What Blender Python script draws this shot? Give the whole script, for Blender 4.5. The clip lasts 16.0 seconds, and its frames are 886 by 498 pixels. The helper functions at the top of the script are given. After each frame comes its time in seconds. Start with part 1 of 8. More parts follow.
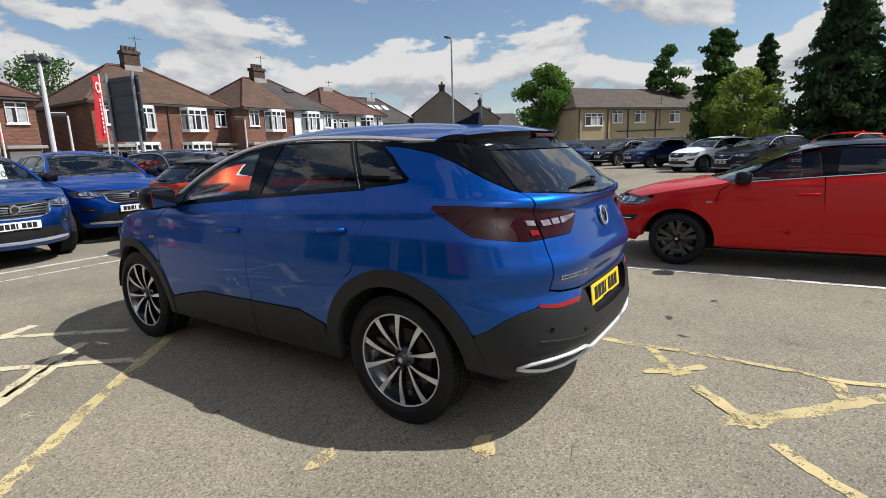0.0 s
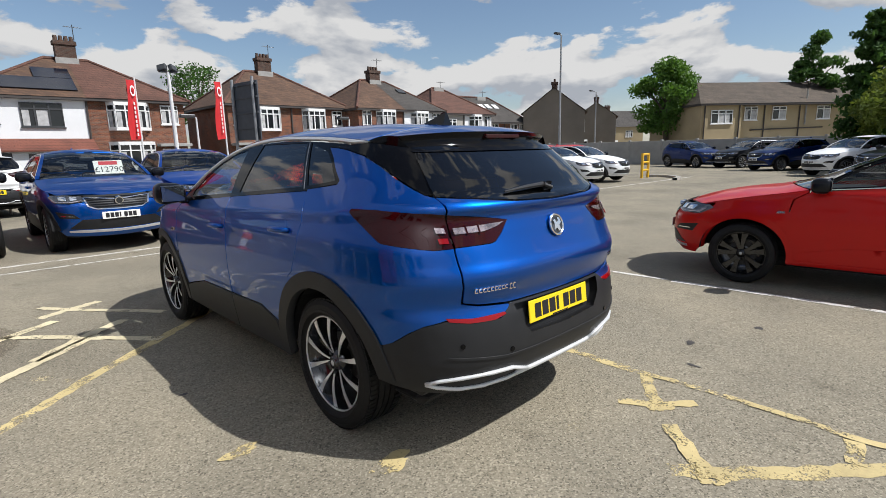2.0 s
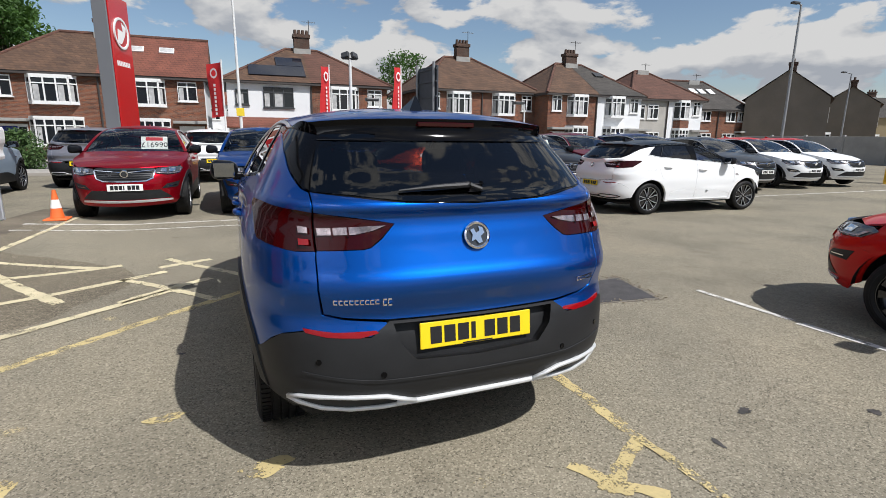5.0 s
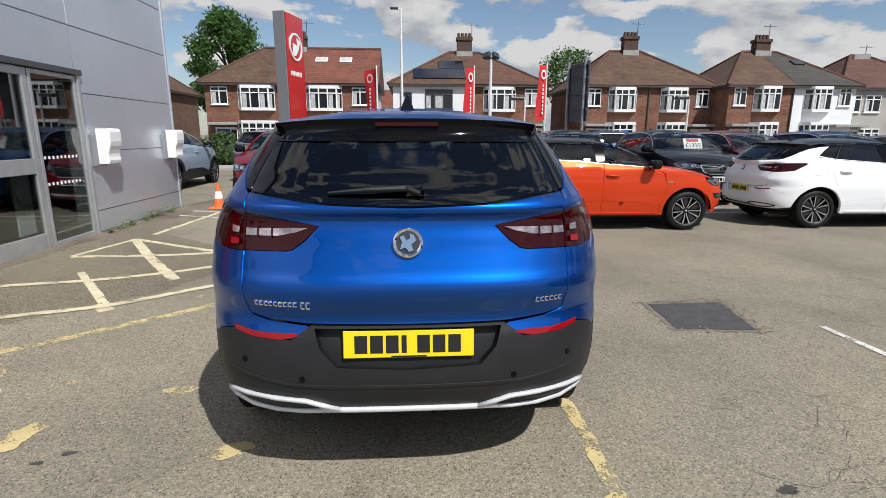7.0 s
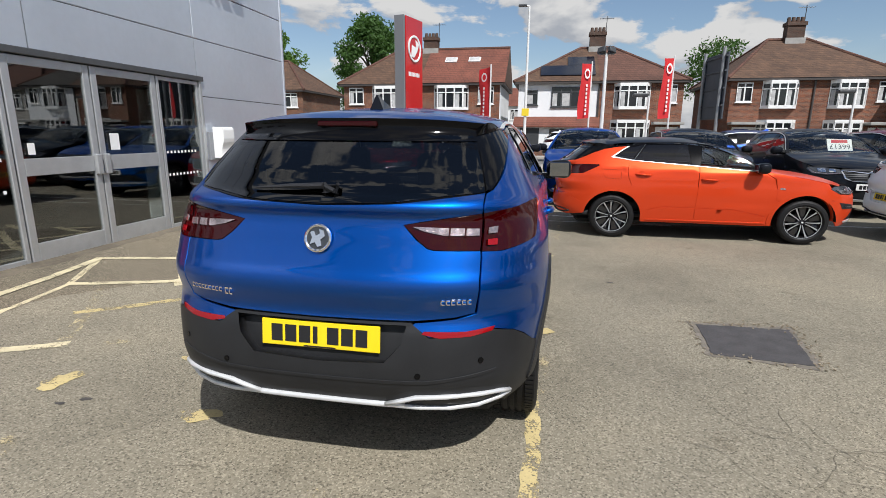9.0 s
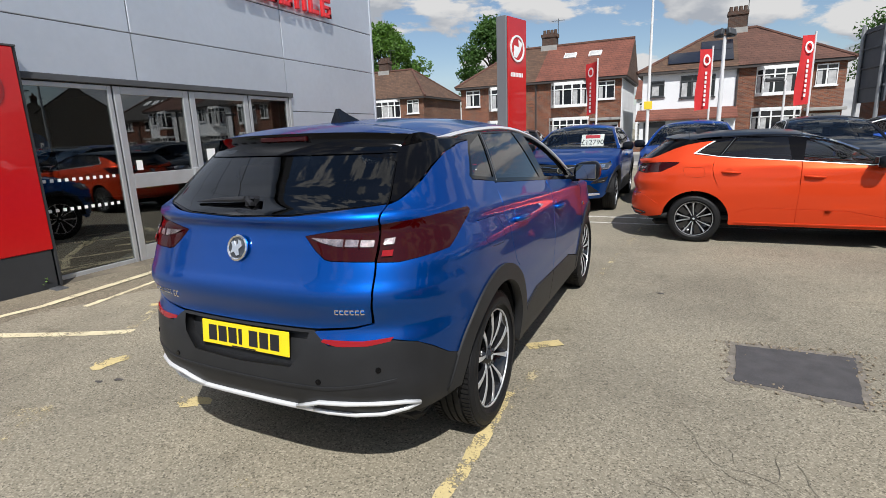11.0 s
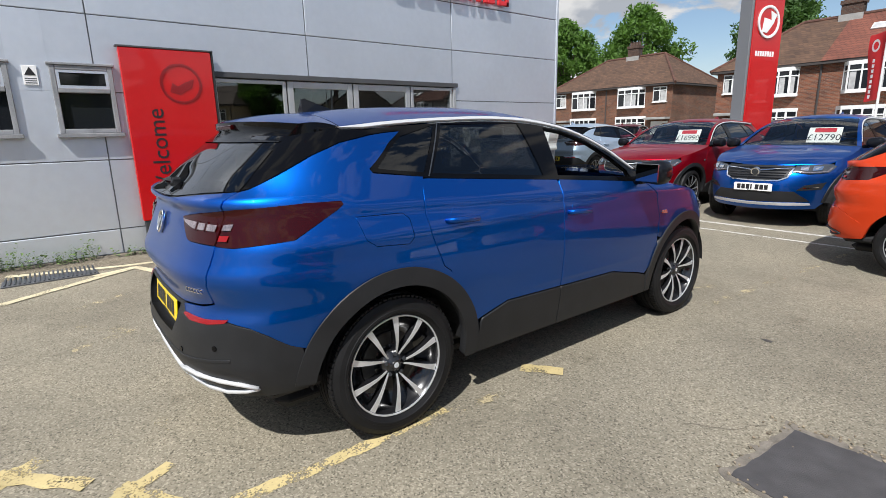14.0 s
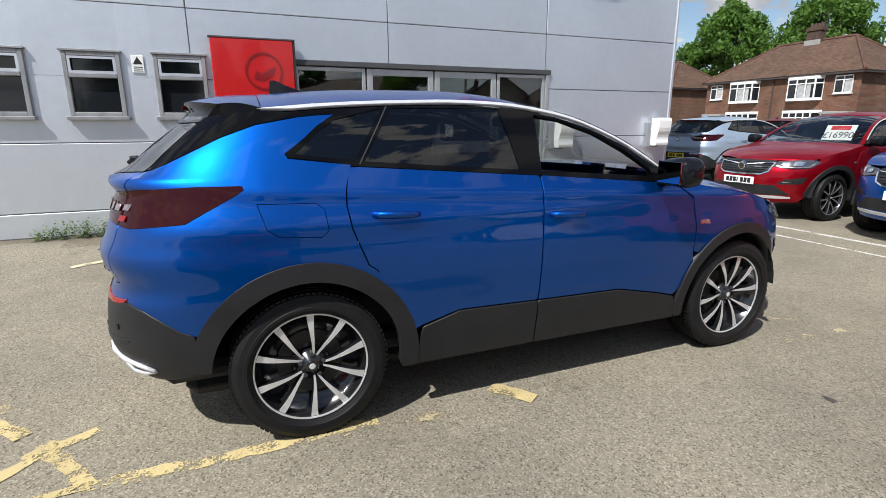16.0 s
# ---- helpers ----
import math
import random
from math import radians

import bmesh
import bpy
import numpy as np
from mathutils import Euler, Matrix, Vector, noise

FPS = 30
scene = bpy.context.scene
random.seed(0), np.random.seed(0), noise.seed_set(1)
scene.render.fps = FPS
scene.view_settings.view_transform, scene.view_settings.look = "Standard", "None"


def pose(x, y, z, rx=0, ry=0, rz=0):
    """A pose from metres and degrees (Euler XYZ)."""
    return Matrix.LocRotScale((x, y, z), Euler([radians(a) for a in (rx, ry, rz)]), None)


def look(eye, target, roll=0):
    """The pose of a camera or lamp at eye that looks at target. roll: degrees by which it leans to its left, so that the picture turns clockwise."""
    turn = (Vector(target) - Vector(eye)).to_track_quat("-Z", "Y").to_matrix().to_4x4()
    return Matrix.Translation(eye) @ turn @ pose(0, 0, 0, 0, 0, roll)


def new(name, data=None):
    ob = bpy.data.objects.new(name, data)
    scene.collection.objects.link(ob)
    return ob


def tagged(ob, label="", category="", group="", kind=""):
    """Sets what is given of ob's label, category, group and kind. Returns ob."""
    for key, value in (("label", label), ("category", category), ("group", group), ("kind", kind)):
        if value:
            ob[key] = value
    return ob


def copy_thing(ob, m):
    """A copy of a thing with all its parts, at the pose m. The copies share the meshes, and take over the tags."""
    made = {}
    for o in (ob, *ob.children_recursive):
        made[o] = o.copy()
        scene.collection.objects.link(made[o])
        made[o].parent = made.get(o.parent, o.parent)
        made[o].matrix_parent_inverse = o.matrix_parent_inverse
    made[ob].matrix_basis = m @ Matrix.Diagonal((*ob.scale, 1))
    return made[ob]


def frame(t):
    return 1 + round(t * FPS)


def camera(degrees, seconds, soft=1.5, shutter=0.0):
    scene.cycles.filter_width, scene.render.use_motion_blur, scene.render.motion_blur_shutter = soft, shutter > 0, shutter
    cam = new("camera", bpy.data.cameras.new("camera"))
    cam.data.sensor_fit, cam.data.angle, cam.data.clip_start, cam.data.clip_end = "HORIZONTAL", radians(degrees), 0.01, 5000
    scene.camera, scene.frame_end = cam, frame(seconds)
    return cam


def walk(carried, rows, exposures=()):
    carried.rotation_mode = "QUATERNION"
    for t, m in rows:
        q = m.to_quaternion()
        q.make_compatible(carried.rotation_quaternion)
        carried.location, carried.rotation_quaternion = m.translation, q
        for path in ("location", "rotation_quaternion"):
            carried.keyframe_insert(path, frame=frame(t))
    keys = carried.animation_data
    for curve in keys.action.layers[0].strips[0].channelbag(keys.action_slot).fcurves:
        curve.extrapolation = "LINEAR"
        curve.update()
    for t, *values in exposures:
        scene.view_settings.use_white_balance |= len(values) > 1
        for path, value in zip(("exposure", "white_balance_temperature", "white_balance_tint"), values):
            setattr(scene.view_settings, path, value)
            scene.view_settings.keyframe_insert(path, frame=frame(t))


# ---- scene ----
cam = camera(81.9, 16.0, soft=0.85)
PATH = [
    (0, (-2.882, -1.647, 1.474), (-1.252, -0.556, 1.086), -1.7),
    (0.5, (-2.74, -1.903, 1.492), (-1.228, -0.651, 1.108), -1.1),
    (1, (-2.589, -2.063, 1.486), (-1.156, -0.721, 1.104), -1.0),
    (1.5, (-2.375, -2.154, 1.473), (-0.975, -0.777, 1.091), -0.5),
    (2, (-2.201, -2.286, 1.465), (-0.849, -0.862, 1.084), -1.4),
    (2.5, (-2.006, -2.495, 1.489), (-0.764, -0.979, 1.089), -1.8),
    (3, (-1.78, -2.575, 1.48), (-0.62, -1.0, 1.065), -1.9),
    (3.2, (-1.672, -2.596, 1.473), (-0.548, -0.992, 1.066), -0.9),
    (5.3, (-0.784, -2.722, 1.478), (-0.128, -0.882, 1.049), 0.0),
    (5.5, (-0.691, -2.741, 1.479), (-0.09, -0.881, 1.052), -0.4),
    (5.8, (-0.532, -2.78, 1.484), (-0.063, -0.884, 1.054), -0.7),
    (6, (-0.432, -2.816, 1.488), (-0.068, -0.896, 1.062), -0.0),
    (6.5, (-0.207, -2.834, 1.493), (0.024, -0.894, 1.064), -0.2),
    (7, (0.012, -2.747, 1.486), (0.137, -0.799, 1.05), 0.2),
    (7.5, (0.209, -2.747, 1.484), (0.208, -0.797, 1.039), -0.5),
    (8, (0.48, -2.823, 1.505), (0.298, -0.881, 1.062), -0.4),
    (8.5, (0.677, -2.785, 1.486), (0.432, -0.85, 1.045), -0.9),
    (9, (0.876, -2.686, 1.494), (0.503, -0.772, 1.05), 0.4),
    (9.2, (0.947, -2.658, 1.494), (0.519, -0.756, 1.049), 0.1),
    (11.3, (1.925, -2.317, 1.525), (0.984, -0.606, 1.093), -0.9),
    (11.5, (2.048, -2.261, 1.524), (1.035, -0.591, 1.093), 0.1),
    (12, (2.253, -2.12, 1.522), (1.122, -0.527, 1.091), -0.5),
    (12.5, (2.385, -1.867, 1.498), (1.159, -0.347, 1.065), 0.6),
    (13, (2.525, -1.692, 1.478), (1.177, -0.28, 1.046), -0.7),
    (13.5, (2.762, -1.476, 1.491), (1.293, -0.195, 1.052), -1.2),
    (14, (2.884, -1.234, 1.483), (1.335, -0.05, 1.037), -1.3),
    (14.5, (2.955, -0.99, 1.481), (1.35, 0.106, 1.011), 0.1),
    (15, (3.081, -0.723, 1.472), (1.362, 0.186, 1.005), -1.2),
    (15.5, (3.134, -0.495, 1.465), (1.353, 0.288, 1.001), -1.6),
    (16, (3.11, -0.259, 1.442), (1.311, 0.475, 0.971), -0.2),
]
walk(cam, [(t, look(eye, target, roll)) for t, eye, target, roll in PATH],
     exposures=[(0, 0.21), (3.0, 0.14), (5.5, 0.06), (9.0, 0.12), (11.5, 0.20), (14.0, 0.30), (16.0, 0.34)])

# ---- light and sky ----
SUN_TO = Vector((0.42, -0.66, 1.0)).normalized()
sun = new("sun", bpy.data.lights.new("sun", "SUN"))
sun.data.energy, sun.data.angle, sun.data.color = 5.0, radians(0.55), (1.0, 0.985, 0.968)
sun.matrix_world = look(SUN_TO * 60, (0, 0, 0))

world = bpy.data.worlds.new("sky")
scene.world = world
world.use_nodes = True
wn, wl = world.node_tree.nodes, world.node_tree.links
wn.clear()


def wmath(op, a, b=None):
    n = wn.new("ShaderNodeMath")
    n.operation = op
    for i, v in enumerate((a, b)):
        if v is None:
            continue
        if isinstance(v, (int, float)):
            n.inputs[i].default_value = v
        else:
            wl.new(v, n.inputs[i])
    return n.outputs[0]


sky = wn.new("ShaderNodeTexSky")
sky.sky_type, sky.sun_disc, sky.sun_elevation = "NISHITA", False, math.asin(SUN_TO.z)
sky.sun_rotation = math.atan2(SUN_TO.x, SUN_TO.y)
sky.air_density, sky.dust_density, sky.ozone_density = 1.0, 0.6, 2.0
tc = wn.new("ShaderNodeTexCoord")
sep = wn.new("ShaderNodeSeparateXYZ")
wl.new(tc.outputs["Generated"], sep.inputs[0])
def wnoise(lift, scale, detail, rough):
    """Cloud noise on the dome, sampled a little higher up by lift."""
    mp, n = wn.new("ShaderNodeMapping"), wn.new("ShaderNodeTexNoise")
    mp.inputs["Scale"].default_value, mp.inputs["Location"].default_value = (1.0, 1.0, 2.3), (2.3, 0.6, 1.1 + lift)
    n.inputs["Scale"].default_value, n.inputs["Detail"].default_value, n.inputs["Roughness"].default_value = scale, detail, rough
    n.inputs["Distortion"].default_value = 0.15
    wl.new(tc.outputs["Generated"], mp.inputs[0])
    wl.new(mp.outputs[0], n.inputs["Vector"])
    return n.outputs["Fac"]


def wstep(v, a, b):
    n = wn.new("ShaderNodeMapRange")
    n.interpolation_type = "SMOOTHSTEP"
    n.inputs["From Min"].default_value, n.inputs["From Max"].default_value = a, b
    wl.new(v, n.inputs["Value"])
    return n.outputs[0]


puff, above = wnoise(0.0, 5.2, 9.0, 0.55), wnoise(0.07, 5.2, 4.0, 0.5)
low = wstep(sep.outputs["Z"], 0.42, 0.02)
cover = wstep(wmath("ADD", puff, wmath("MULTIPLY", low, 0.05)), 0.508, 0.558)
haze = wstep(sep.outputs["Z"], 0.16, 0.0)
cover = wmath("MAXIMUM", cover, wmath("MULTIPLY", haze, 0.35))
ramp = wn.new("ShaderNodeValToRGB")
ramp.color_ramp.elements[0].position, ramp.color_ramp.elements[0].color = 0.36, (0.56, 0.60, 0.67, 1)
ramp.color_ramp.elements[1].position, ramp.color_ramp.elements[1].color = 0.60, (1.0, 1.0, 1.0, 1)
wl.new(wmath("ADD", wmath("MULTIPLY", wmath("SUBTRACT", puff, above), 1.6), 0.5), ramp.inputs[0])
bg_sky, bg_cloud, mixw, outw = (wn.new("ShaderNodeBackground"), wn.new("ShaderNodeBackground"),
                                wn.new("ShaderNodeMixShader"), wn.new("ShaderNodeOutputWorld"))
wl.new(sky.outputs[0], bg_sky.inputs["Color"])
bg_sky.inputs["Strength"].default_value = 0.094
wl.new(ramp.outputs[0], bg_cloud.inputs["Color"])
bg_cloud.inputs["Strength"].default_value = 0.63
wl.new(cover, mixw.inputs[0])
wl.new(bg_sky.outputs[0], mixw.inputs[1])
wl.new(bg_cloud.outputs[0], mixw.inputs[2])
wl.new(mixw.outputs[0], outw.inputs[0])

# ---- materials ----


def mat(name, color, rough=0.6, metal=0.0, coat=0.0, vary=0.0, scale=3.0, bump=0.0, bscale=60.0, spec=0.5,
        color2=None, emit=None, flake=0.0, rand=0.0):
    """A Principled material with colour varied at two scales and fine relief, in object coordinates."""
    m = bpy.data.materials.new(name)
    m.use_nodes = True
    nt = m.node_tree
    b = nt.nodes["Principled BSDF"]
    b.inputs["Roughness"].default_value, b.inputs["Metallic"].default_value = rough, metal
    b.inputs["Coat Weight"].default_value, b.inputs["Coat Roughness"].default_value = coat, 0.03
    b.inputs["Specular IOR Level"].default_value = spec
    b.inputs["Base Color"].default_value = (*color, 1)
    m.diffuse_color = (*color, 1)
    if emit:
        b.inputs["Emission Color"].default_value = (*color, 1)
        b.inputs["Emission Strength"].default_value = emit
    geo = None
    if vary or bump or color2 or flake:
        geo = nt.nodes.new("ShaderNodeTexCoord").outputs["Object"]
    if vary or color2:
        n1, n2 = nt.nodes.new("ShaderNodeTexNoise"), nt.nodes.new("ShaderNodeTexNoise")
        n1.inputs["Scale"].default_value, n1.inputs["Detail"].default_value = scale, 5
        n2.inputs["Scale"].default_value, n2.inputs["Detail"].default_value = scale * 17, 3
        nt.links.new(geo, n1.inputs["Vector"]), nt.links.new(geo, n2.inputs["Vector"])
        mx = nt.nodes.new("ShaderNodeMath")
        mx.operation = "MULTIPLY_ADD"
        nt.links.new(n2.outputs["Fac"], mx.inputs[0])
        mx.inputs[1].default_value = 0.45
        nt.links.new(n1.outputs["Fac"], mx.inputs[2])
        r = nt.nodes.new("ShaderNodeValToRGB")
        c2 = color2 or tuple(c * (1 + vary) for c in color)
        c1 = color if color2 else tuple(c * (1 - vary) for c in color)
        r.color_ramp.elements[0].position, r.color_ramp.elements[0].color = 0.52, (*c1, 1)
        r.color_ramp.elements[1].position, r.color_ramp.elements[1].color = 0.95, (*[min(1, c) for c in c2], 1)
        nt.links.new(mx.outputs[0], r.inputs[0])
        col = r.outputs[0]
        if rand:
            oi = nt.nodes.new("ShaderNodeObjectInfo")
            mr = nt.nodes.new("ShaderNodeMapRange")
            mr.inputs["To Min"].default_value, mr.inputs["To Max"].default_value = 1 - rand, 1 + rand
            nt.links.new(oi.outputs["Random"], mr.inputs["Value"])
            hs = nt.nodes.new("ShaderNodeHueSaturation")
            nt.links.new(mr.outputs[0], hs.inputs["Value"])
            nt.links.new(col, hs.inputs["Color"])
            col = hs.outputs[0]
        nt.links.new(col, b.inputs["Base Color"])
        rr = nt.nodes.new("ShaderNodeMapRange")
        rr.inputs["To Min"].default_value, rr.inputs["To Max"].default_value = rough * 0.85, min(1, rough * 1.15)
        nt.links.new(n2.outputs["Fac"], rr.inputs["Value"])
        nt.links.new(rr.outputs[0], b.inputs["Roughness"])
    if bump:
        n3, bp = nt.nodes.new("ShaderNodeTexNoise"), nt.nodes.new("ShaderNodeBump")
        n3.inputs["Scale"].default_value, n3.inputs["Detail"].default_value = bscale, 4
        nt.links.new(geo, n3.inputs["Vector"])
        bp.inputs["Strength"].default_value, bp.inputs["Distance"].default_value = bump, 0.4 / bscale
        nt.links.new(n3.outputs["Fac"], bp.inputs["Height"])
        nt.links.new(bp.outputs[0], b.inputs["Normal"])
    if flake:
        v = nt.nodes.new("ShaderNodeTexVoronoi")
        v.inputs["Scale"].default_value = 900
        nt.links.new(geo, v.inputs["Vector"])
        bp = nt.nodes.new("ShaderNodeBump")
        bp.inputs["Strength"].default_value, bp.inputs["Distance"].default_value = flake, 0.0004
        nt.links.new(v.outputs["Distance"], bp.inputs["Height"])
        nt.links.new(bp.outputs[0], b.inputs["Normal"])
    return m


def glass(name, tint, clear, rough=0.0, base=0.045):
    """Thin glazing: a tinted see-through layer under a Fresnel gloss."""
    m = bpy.data.materials.new(name)
    m.use_nodes = True
    nt = m.node_tree
    nt.nodes.clear()
    out, mx = nt.nodes.new("ShaderNodeOutputMaterial"), nt.nodes.new("ShaderNodeMixShader")
    tr, gl, lw = nt.nodes.new("ShaderNodeBsdfTransparent"), nt.nodes.new("ShaderNodeBsdfGlossy"), nt.nodes.new("ShaderNodeLayerWeight")
    pw, fr = nt.nodes.new("ShaderNodeMath"), nt.nodes.new("ShaderNodeMath")
    lw.inputs["Blend"].default_value = 0.5
    pw.operation, fr.operation = "POWER", "MULTIPLY_ADD"
    nt.links.new(lw.outputs["Facing"], pw.inputs[0])
    pw.inputs[1].default_value, fr.inputs[1].default_value, fr.inputs[2].default_value = 4.5, 0.9, base
    nt.links.new(pw.outputs[0], fr.inputs[0])
    tr.inputs["Color"].default_value = (*[c * clear for c in tint], 1)
    gl.inputs["Roughness"].default_value = rough
    gl.inputs["Color"].default_value = (1, 1, 1, 1)
    nt.links.new(fr.outputs[0], mx.inputs[0])
    nt.links.new(tr.outputs[0], mx.inputs[1]), nt.links.new(gl.outputs[0], mx.inputs[2])
    nt.links.new(mx.outputs[0], out.inputs[0])
    m.diffuse_color = (*[c * clear for c in tint], 1)
    return m


def paint(name, color, metal=0.35, rough=0.32, flake=0.12, coat=0.42):
    """Body paint: a flaked base under a thin clear coat."""
    m = mat(name, color, rough=rough, metal=metal, coat=coat, flake=flake, spec=0.02)
    m.node_tree.nodes["Principled BSDF"].inputs["Coat IOR"].default_value = 1.52
    m.node_tree.nodes["Principled BSDF"].inputs["Coat Roughness"].default_value = 0.012
    return m


M_BLUE = paint("blue_metallic_paint", (0.0, 0.075, 0.365), 0.92, 0.41, coat=0.66)
M_BLUE2 = paint("deep_blue_paint", (0.001, 0.048, 0.28), 0.55, 0.30)
M_NAVY = paint("dark_blue_paint", (0.006, 0.022, 0.11), 0.4, 0.30)
M_RED = paint("red_metallic_paint", (0.30, 0.003, 0.011), 0.7, 0.36)
M_MAROON = paint("maroon_paint", (0.13, 0.008, 0.018), 0.4, 0.32)
M_SCARLET = paint("scarlet_paint", (0.47, 0.012, 0.010), 0.1, 0.30)
M_ORANGE = paint("orange_paint", (0.58, 0.052, 0.014), 0.2, 0.30)
M_WHITE = paint("white_paint", (0.80, 0.81, 0.82), 0.0, 0.35, 0.0)
M_SILVER = paint("grey_silver_paint", (0.30, 0.30, 0.34), 0.6, 0.30)
M_ICE = paint("pale_blue_silver_paint", (0.38, 0.47, 0.58), 0.5, 0.30)
M_BLACKP = paint("black_paint", (0.008, 0.009, 0.012), 0.2, 0.28)
M_GREYP = paint("dark_grey_paint", (0.06, 0.066, 0.075), 0.5, 0.30)
M_CLAD = mat("black_textured_plastic", (0.016, 0.0165, 0.018), 0.48, vary=0.15, scale=8, bump=0.05, bscale=900, spec=0.28)
M_PIANO = mat("gloss_black_trim", (0.003, 0.003, 0.0035), 0.07, coat=0.0, spec=0.17)
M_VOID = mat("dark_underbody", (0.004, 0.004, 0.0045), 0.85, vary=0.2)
M_TYRE = mat("tyre_rubber", (0.010, 0.010, 0.0105), 0.55, vary=0.25, scale=9, bump=0.15, bscale=120, spec=0.2)
M_ALLOY = mat("machined_alloy", (0.72, 0.73, 0.75), 0.30, metal=0.65, vary=0.06, scale=30)
M_ALLOYS = mat("silver_alloy", (0.50, 0.51, 0.53), 0.33, metal=0.75, vary=0.06, scale=30)
M_RIMBLK = mat("gloss_black_alloy", (0.010, 0.010, 0.011), 0.2, coat=0.5)
M_CHROME = mat("chrome", (0.82, 0.83, 0.85), 0.10, metal=1.0)
M_SATIN = mat("satin_silver_trim", (0.60, 0.61, 0.62), 0.35, metal=0.25, vary=0.05, scale=20)
M_LAMP = mat("red_lamp_lens", (0.025, 0.0003, 0.0006), 0.22, coat=0.55, spec=0.05)
M_LAMPHI = mat("bright_red_lens", (0.24, 0.003, 0.006), 0.25, coat=0.8, spec=0.05)
M_LAMPW = mat("clear_lamp_lens", (0.40, 0.33, 0.33), 0.18, coat=1.0, metal=0.75, vary=0.5, scale=28, bump=0.5, bscale=90)
M_MIRROR = mat("mirror_silver", (0.30, 0.31, 0.32), 0.03, metal=1.0)
M_HEAD = mat("headlamp_lens", (0.10, 0.105, 0.115), 0.16, metal=0.6, coat=0.8)
M_PLATEY = mat("yellow_plate", (0.83, 0.60, 0.008), 0.38, coat=0.3)
M_PLATEW = mat("white_plate", (0.80, 0.80, 0.78), 0.38, coat=0.3)
M_INK = mat("black_lettering", (0.010, 0.010, 0.012), 0.5)
M_SEAT = mat("dark_seat_fabric", (0.010, 0.010, 0.011), 0.85, vary=0.25, scale=12, bump=0.2, bscale=300)
G_PRIV = glass("privacy_glass", (0.75, 0.82, 0.85), 0.08, base=0.06)
G_CLEAR = glass("car_window_glass", (0.92, 0.96, 0.94), 0.82)
G_PANE = glass("pane_glass", (0.85, 0.93, 0.92), 0.55, base=0.13)
G_DARK = mat("dark_window", (0.012, 0.014, 0.017), 0.06, coat=0.0, spec=0.6)

# ---- mesh tools ----


def part(name, bm, material, parent=None, label="", smooth=False, kind=""):
    """Links a bmesh as one mesh object under its thing."""
    me = bpy.data.meshes.new(name)
    bmesh.ops.recalc_face_normals(bm, faces=bm.faces[:])
    bm.to_mesh(me)
    bm.free()
    me.materials.append(material)
    if smooth:
        me.shade_smooth()
    ob = new(name, me)
    ob.parent = parent
    if label:
        ob["label"] = label
    if kind:
        ob["kind"] = kind
    return ob


def again(ob, m, parent=None):
    """Another object on the same mesh."""
    o = ob.copy()
    scene.collection.objects.link(o)
    o.matrix_basis = m
    if parent:
        o.parent = parent
    return o


def thing(name, m=None, label="", category="", group="", kind=""):
    ob = new(name)
    ob.empty_display_size = 0.2
    if m is not None:
        ob.matrix_basis = m
    return tagged(ob, label, category, group, kind)


def add_box(bm, lo, hi, bev=0.0, seg=1, m=None):
    r = bmesh.ops.create_cube(bm, size=1.0)
    vs = r["verts"]
    c = [(a + b) / 2 for a, b in zip(lo, hi)]
    d = [b - a for a, b in zip(lo, hi)]
    for v in vs:
        v.co = Vector((c[0] + v.co.x * d[0], c[1] + v.co.y * d[1], c[2] + v.co.z * d[2]))
    if m is not None:
        for v in vs:
            v.co = m @ v.co
    if bev:
        es = list({e for v in vs for e in v.link_edges})
        bmesh.ops.bevel(bm, geom=es, offset=bev, segments=seg, affect="EDGES", profile=0.5)
    return bm


def box(lo, hi, bev=0.0, seg=1, m=None):
    return add_box(bmesh.new(), lo, hi, bev, seg, m)


def add_cyl(bm, p, q, r1, r2=None, n=12, caps=True):
    p, q = Vector(p), Vector(q)
    r2 = r1 if r2 is None else r2
    z = (q - p).normalized()
    x = z.orthogonal().normalized()
    y = z.cross(x)
    A, B = [], []
    for i in range(n):
        a = 2 * math.pi * i / n
        d = x * math.cos(a) + y * math.sin(a)
        A.append(bm.verts.new(p + d * r1)), B.append(bm.verts.new(q + d * r2))
    for i in range(n):
        j = (i + 1) % n
        bm.faces.new((A[i], A[j], B[j], B[i]))
    if caps:
        bm.faces.new(A[::-1]), bm.faces.new(B)
    return bm


def cyl(p, q, r1, r2=None, n=12):
    return add_cyl(bmesh.new(), p, q, r1, r2, n)


def add_tube(bm, pts, r, n=8):
    """A round bar along a polyline, radius r or one radius a point."""
    pts = [Vector(p) for p in pts]
    rs = r if isinstance(r, (list, tuple)) else [r] * len(pts)
    rings, up = [], None
    for i, p in enumerate(pts):
        d = (pts[min(i + 1, len(pts) - 1)] - pts[max(i - 1, 0)]).normalized()
        up = d.orthogonal().normalized() if up is None else (up - d * up.dot(d)).normalized()
        s = d.cross(up)
        rings.append([bm.verts.new(p + (up * math.cos(2 * math.pi * k / n) + s * math.sin(2 * math.pi * k / n)) * rs[i]) for k in range(n)])
    for a, b in zip(rings, rings[1:]):
        for k in range(n):
            bm.faces.new((a[k], a[(k + 1) % n], b[(k + 1) % n], b[k]))
    bm.faces.new(rings[0][::-1]), bm.faces.new(rings[-1])
    return bm


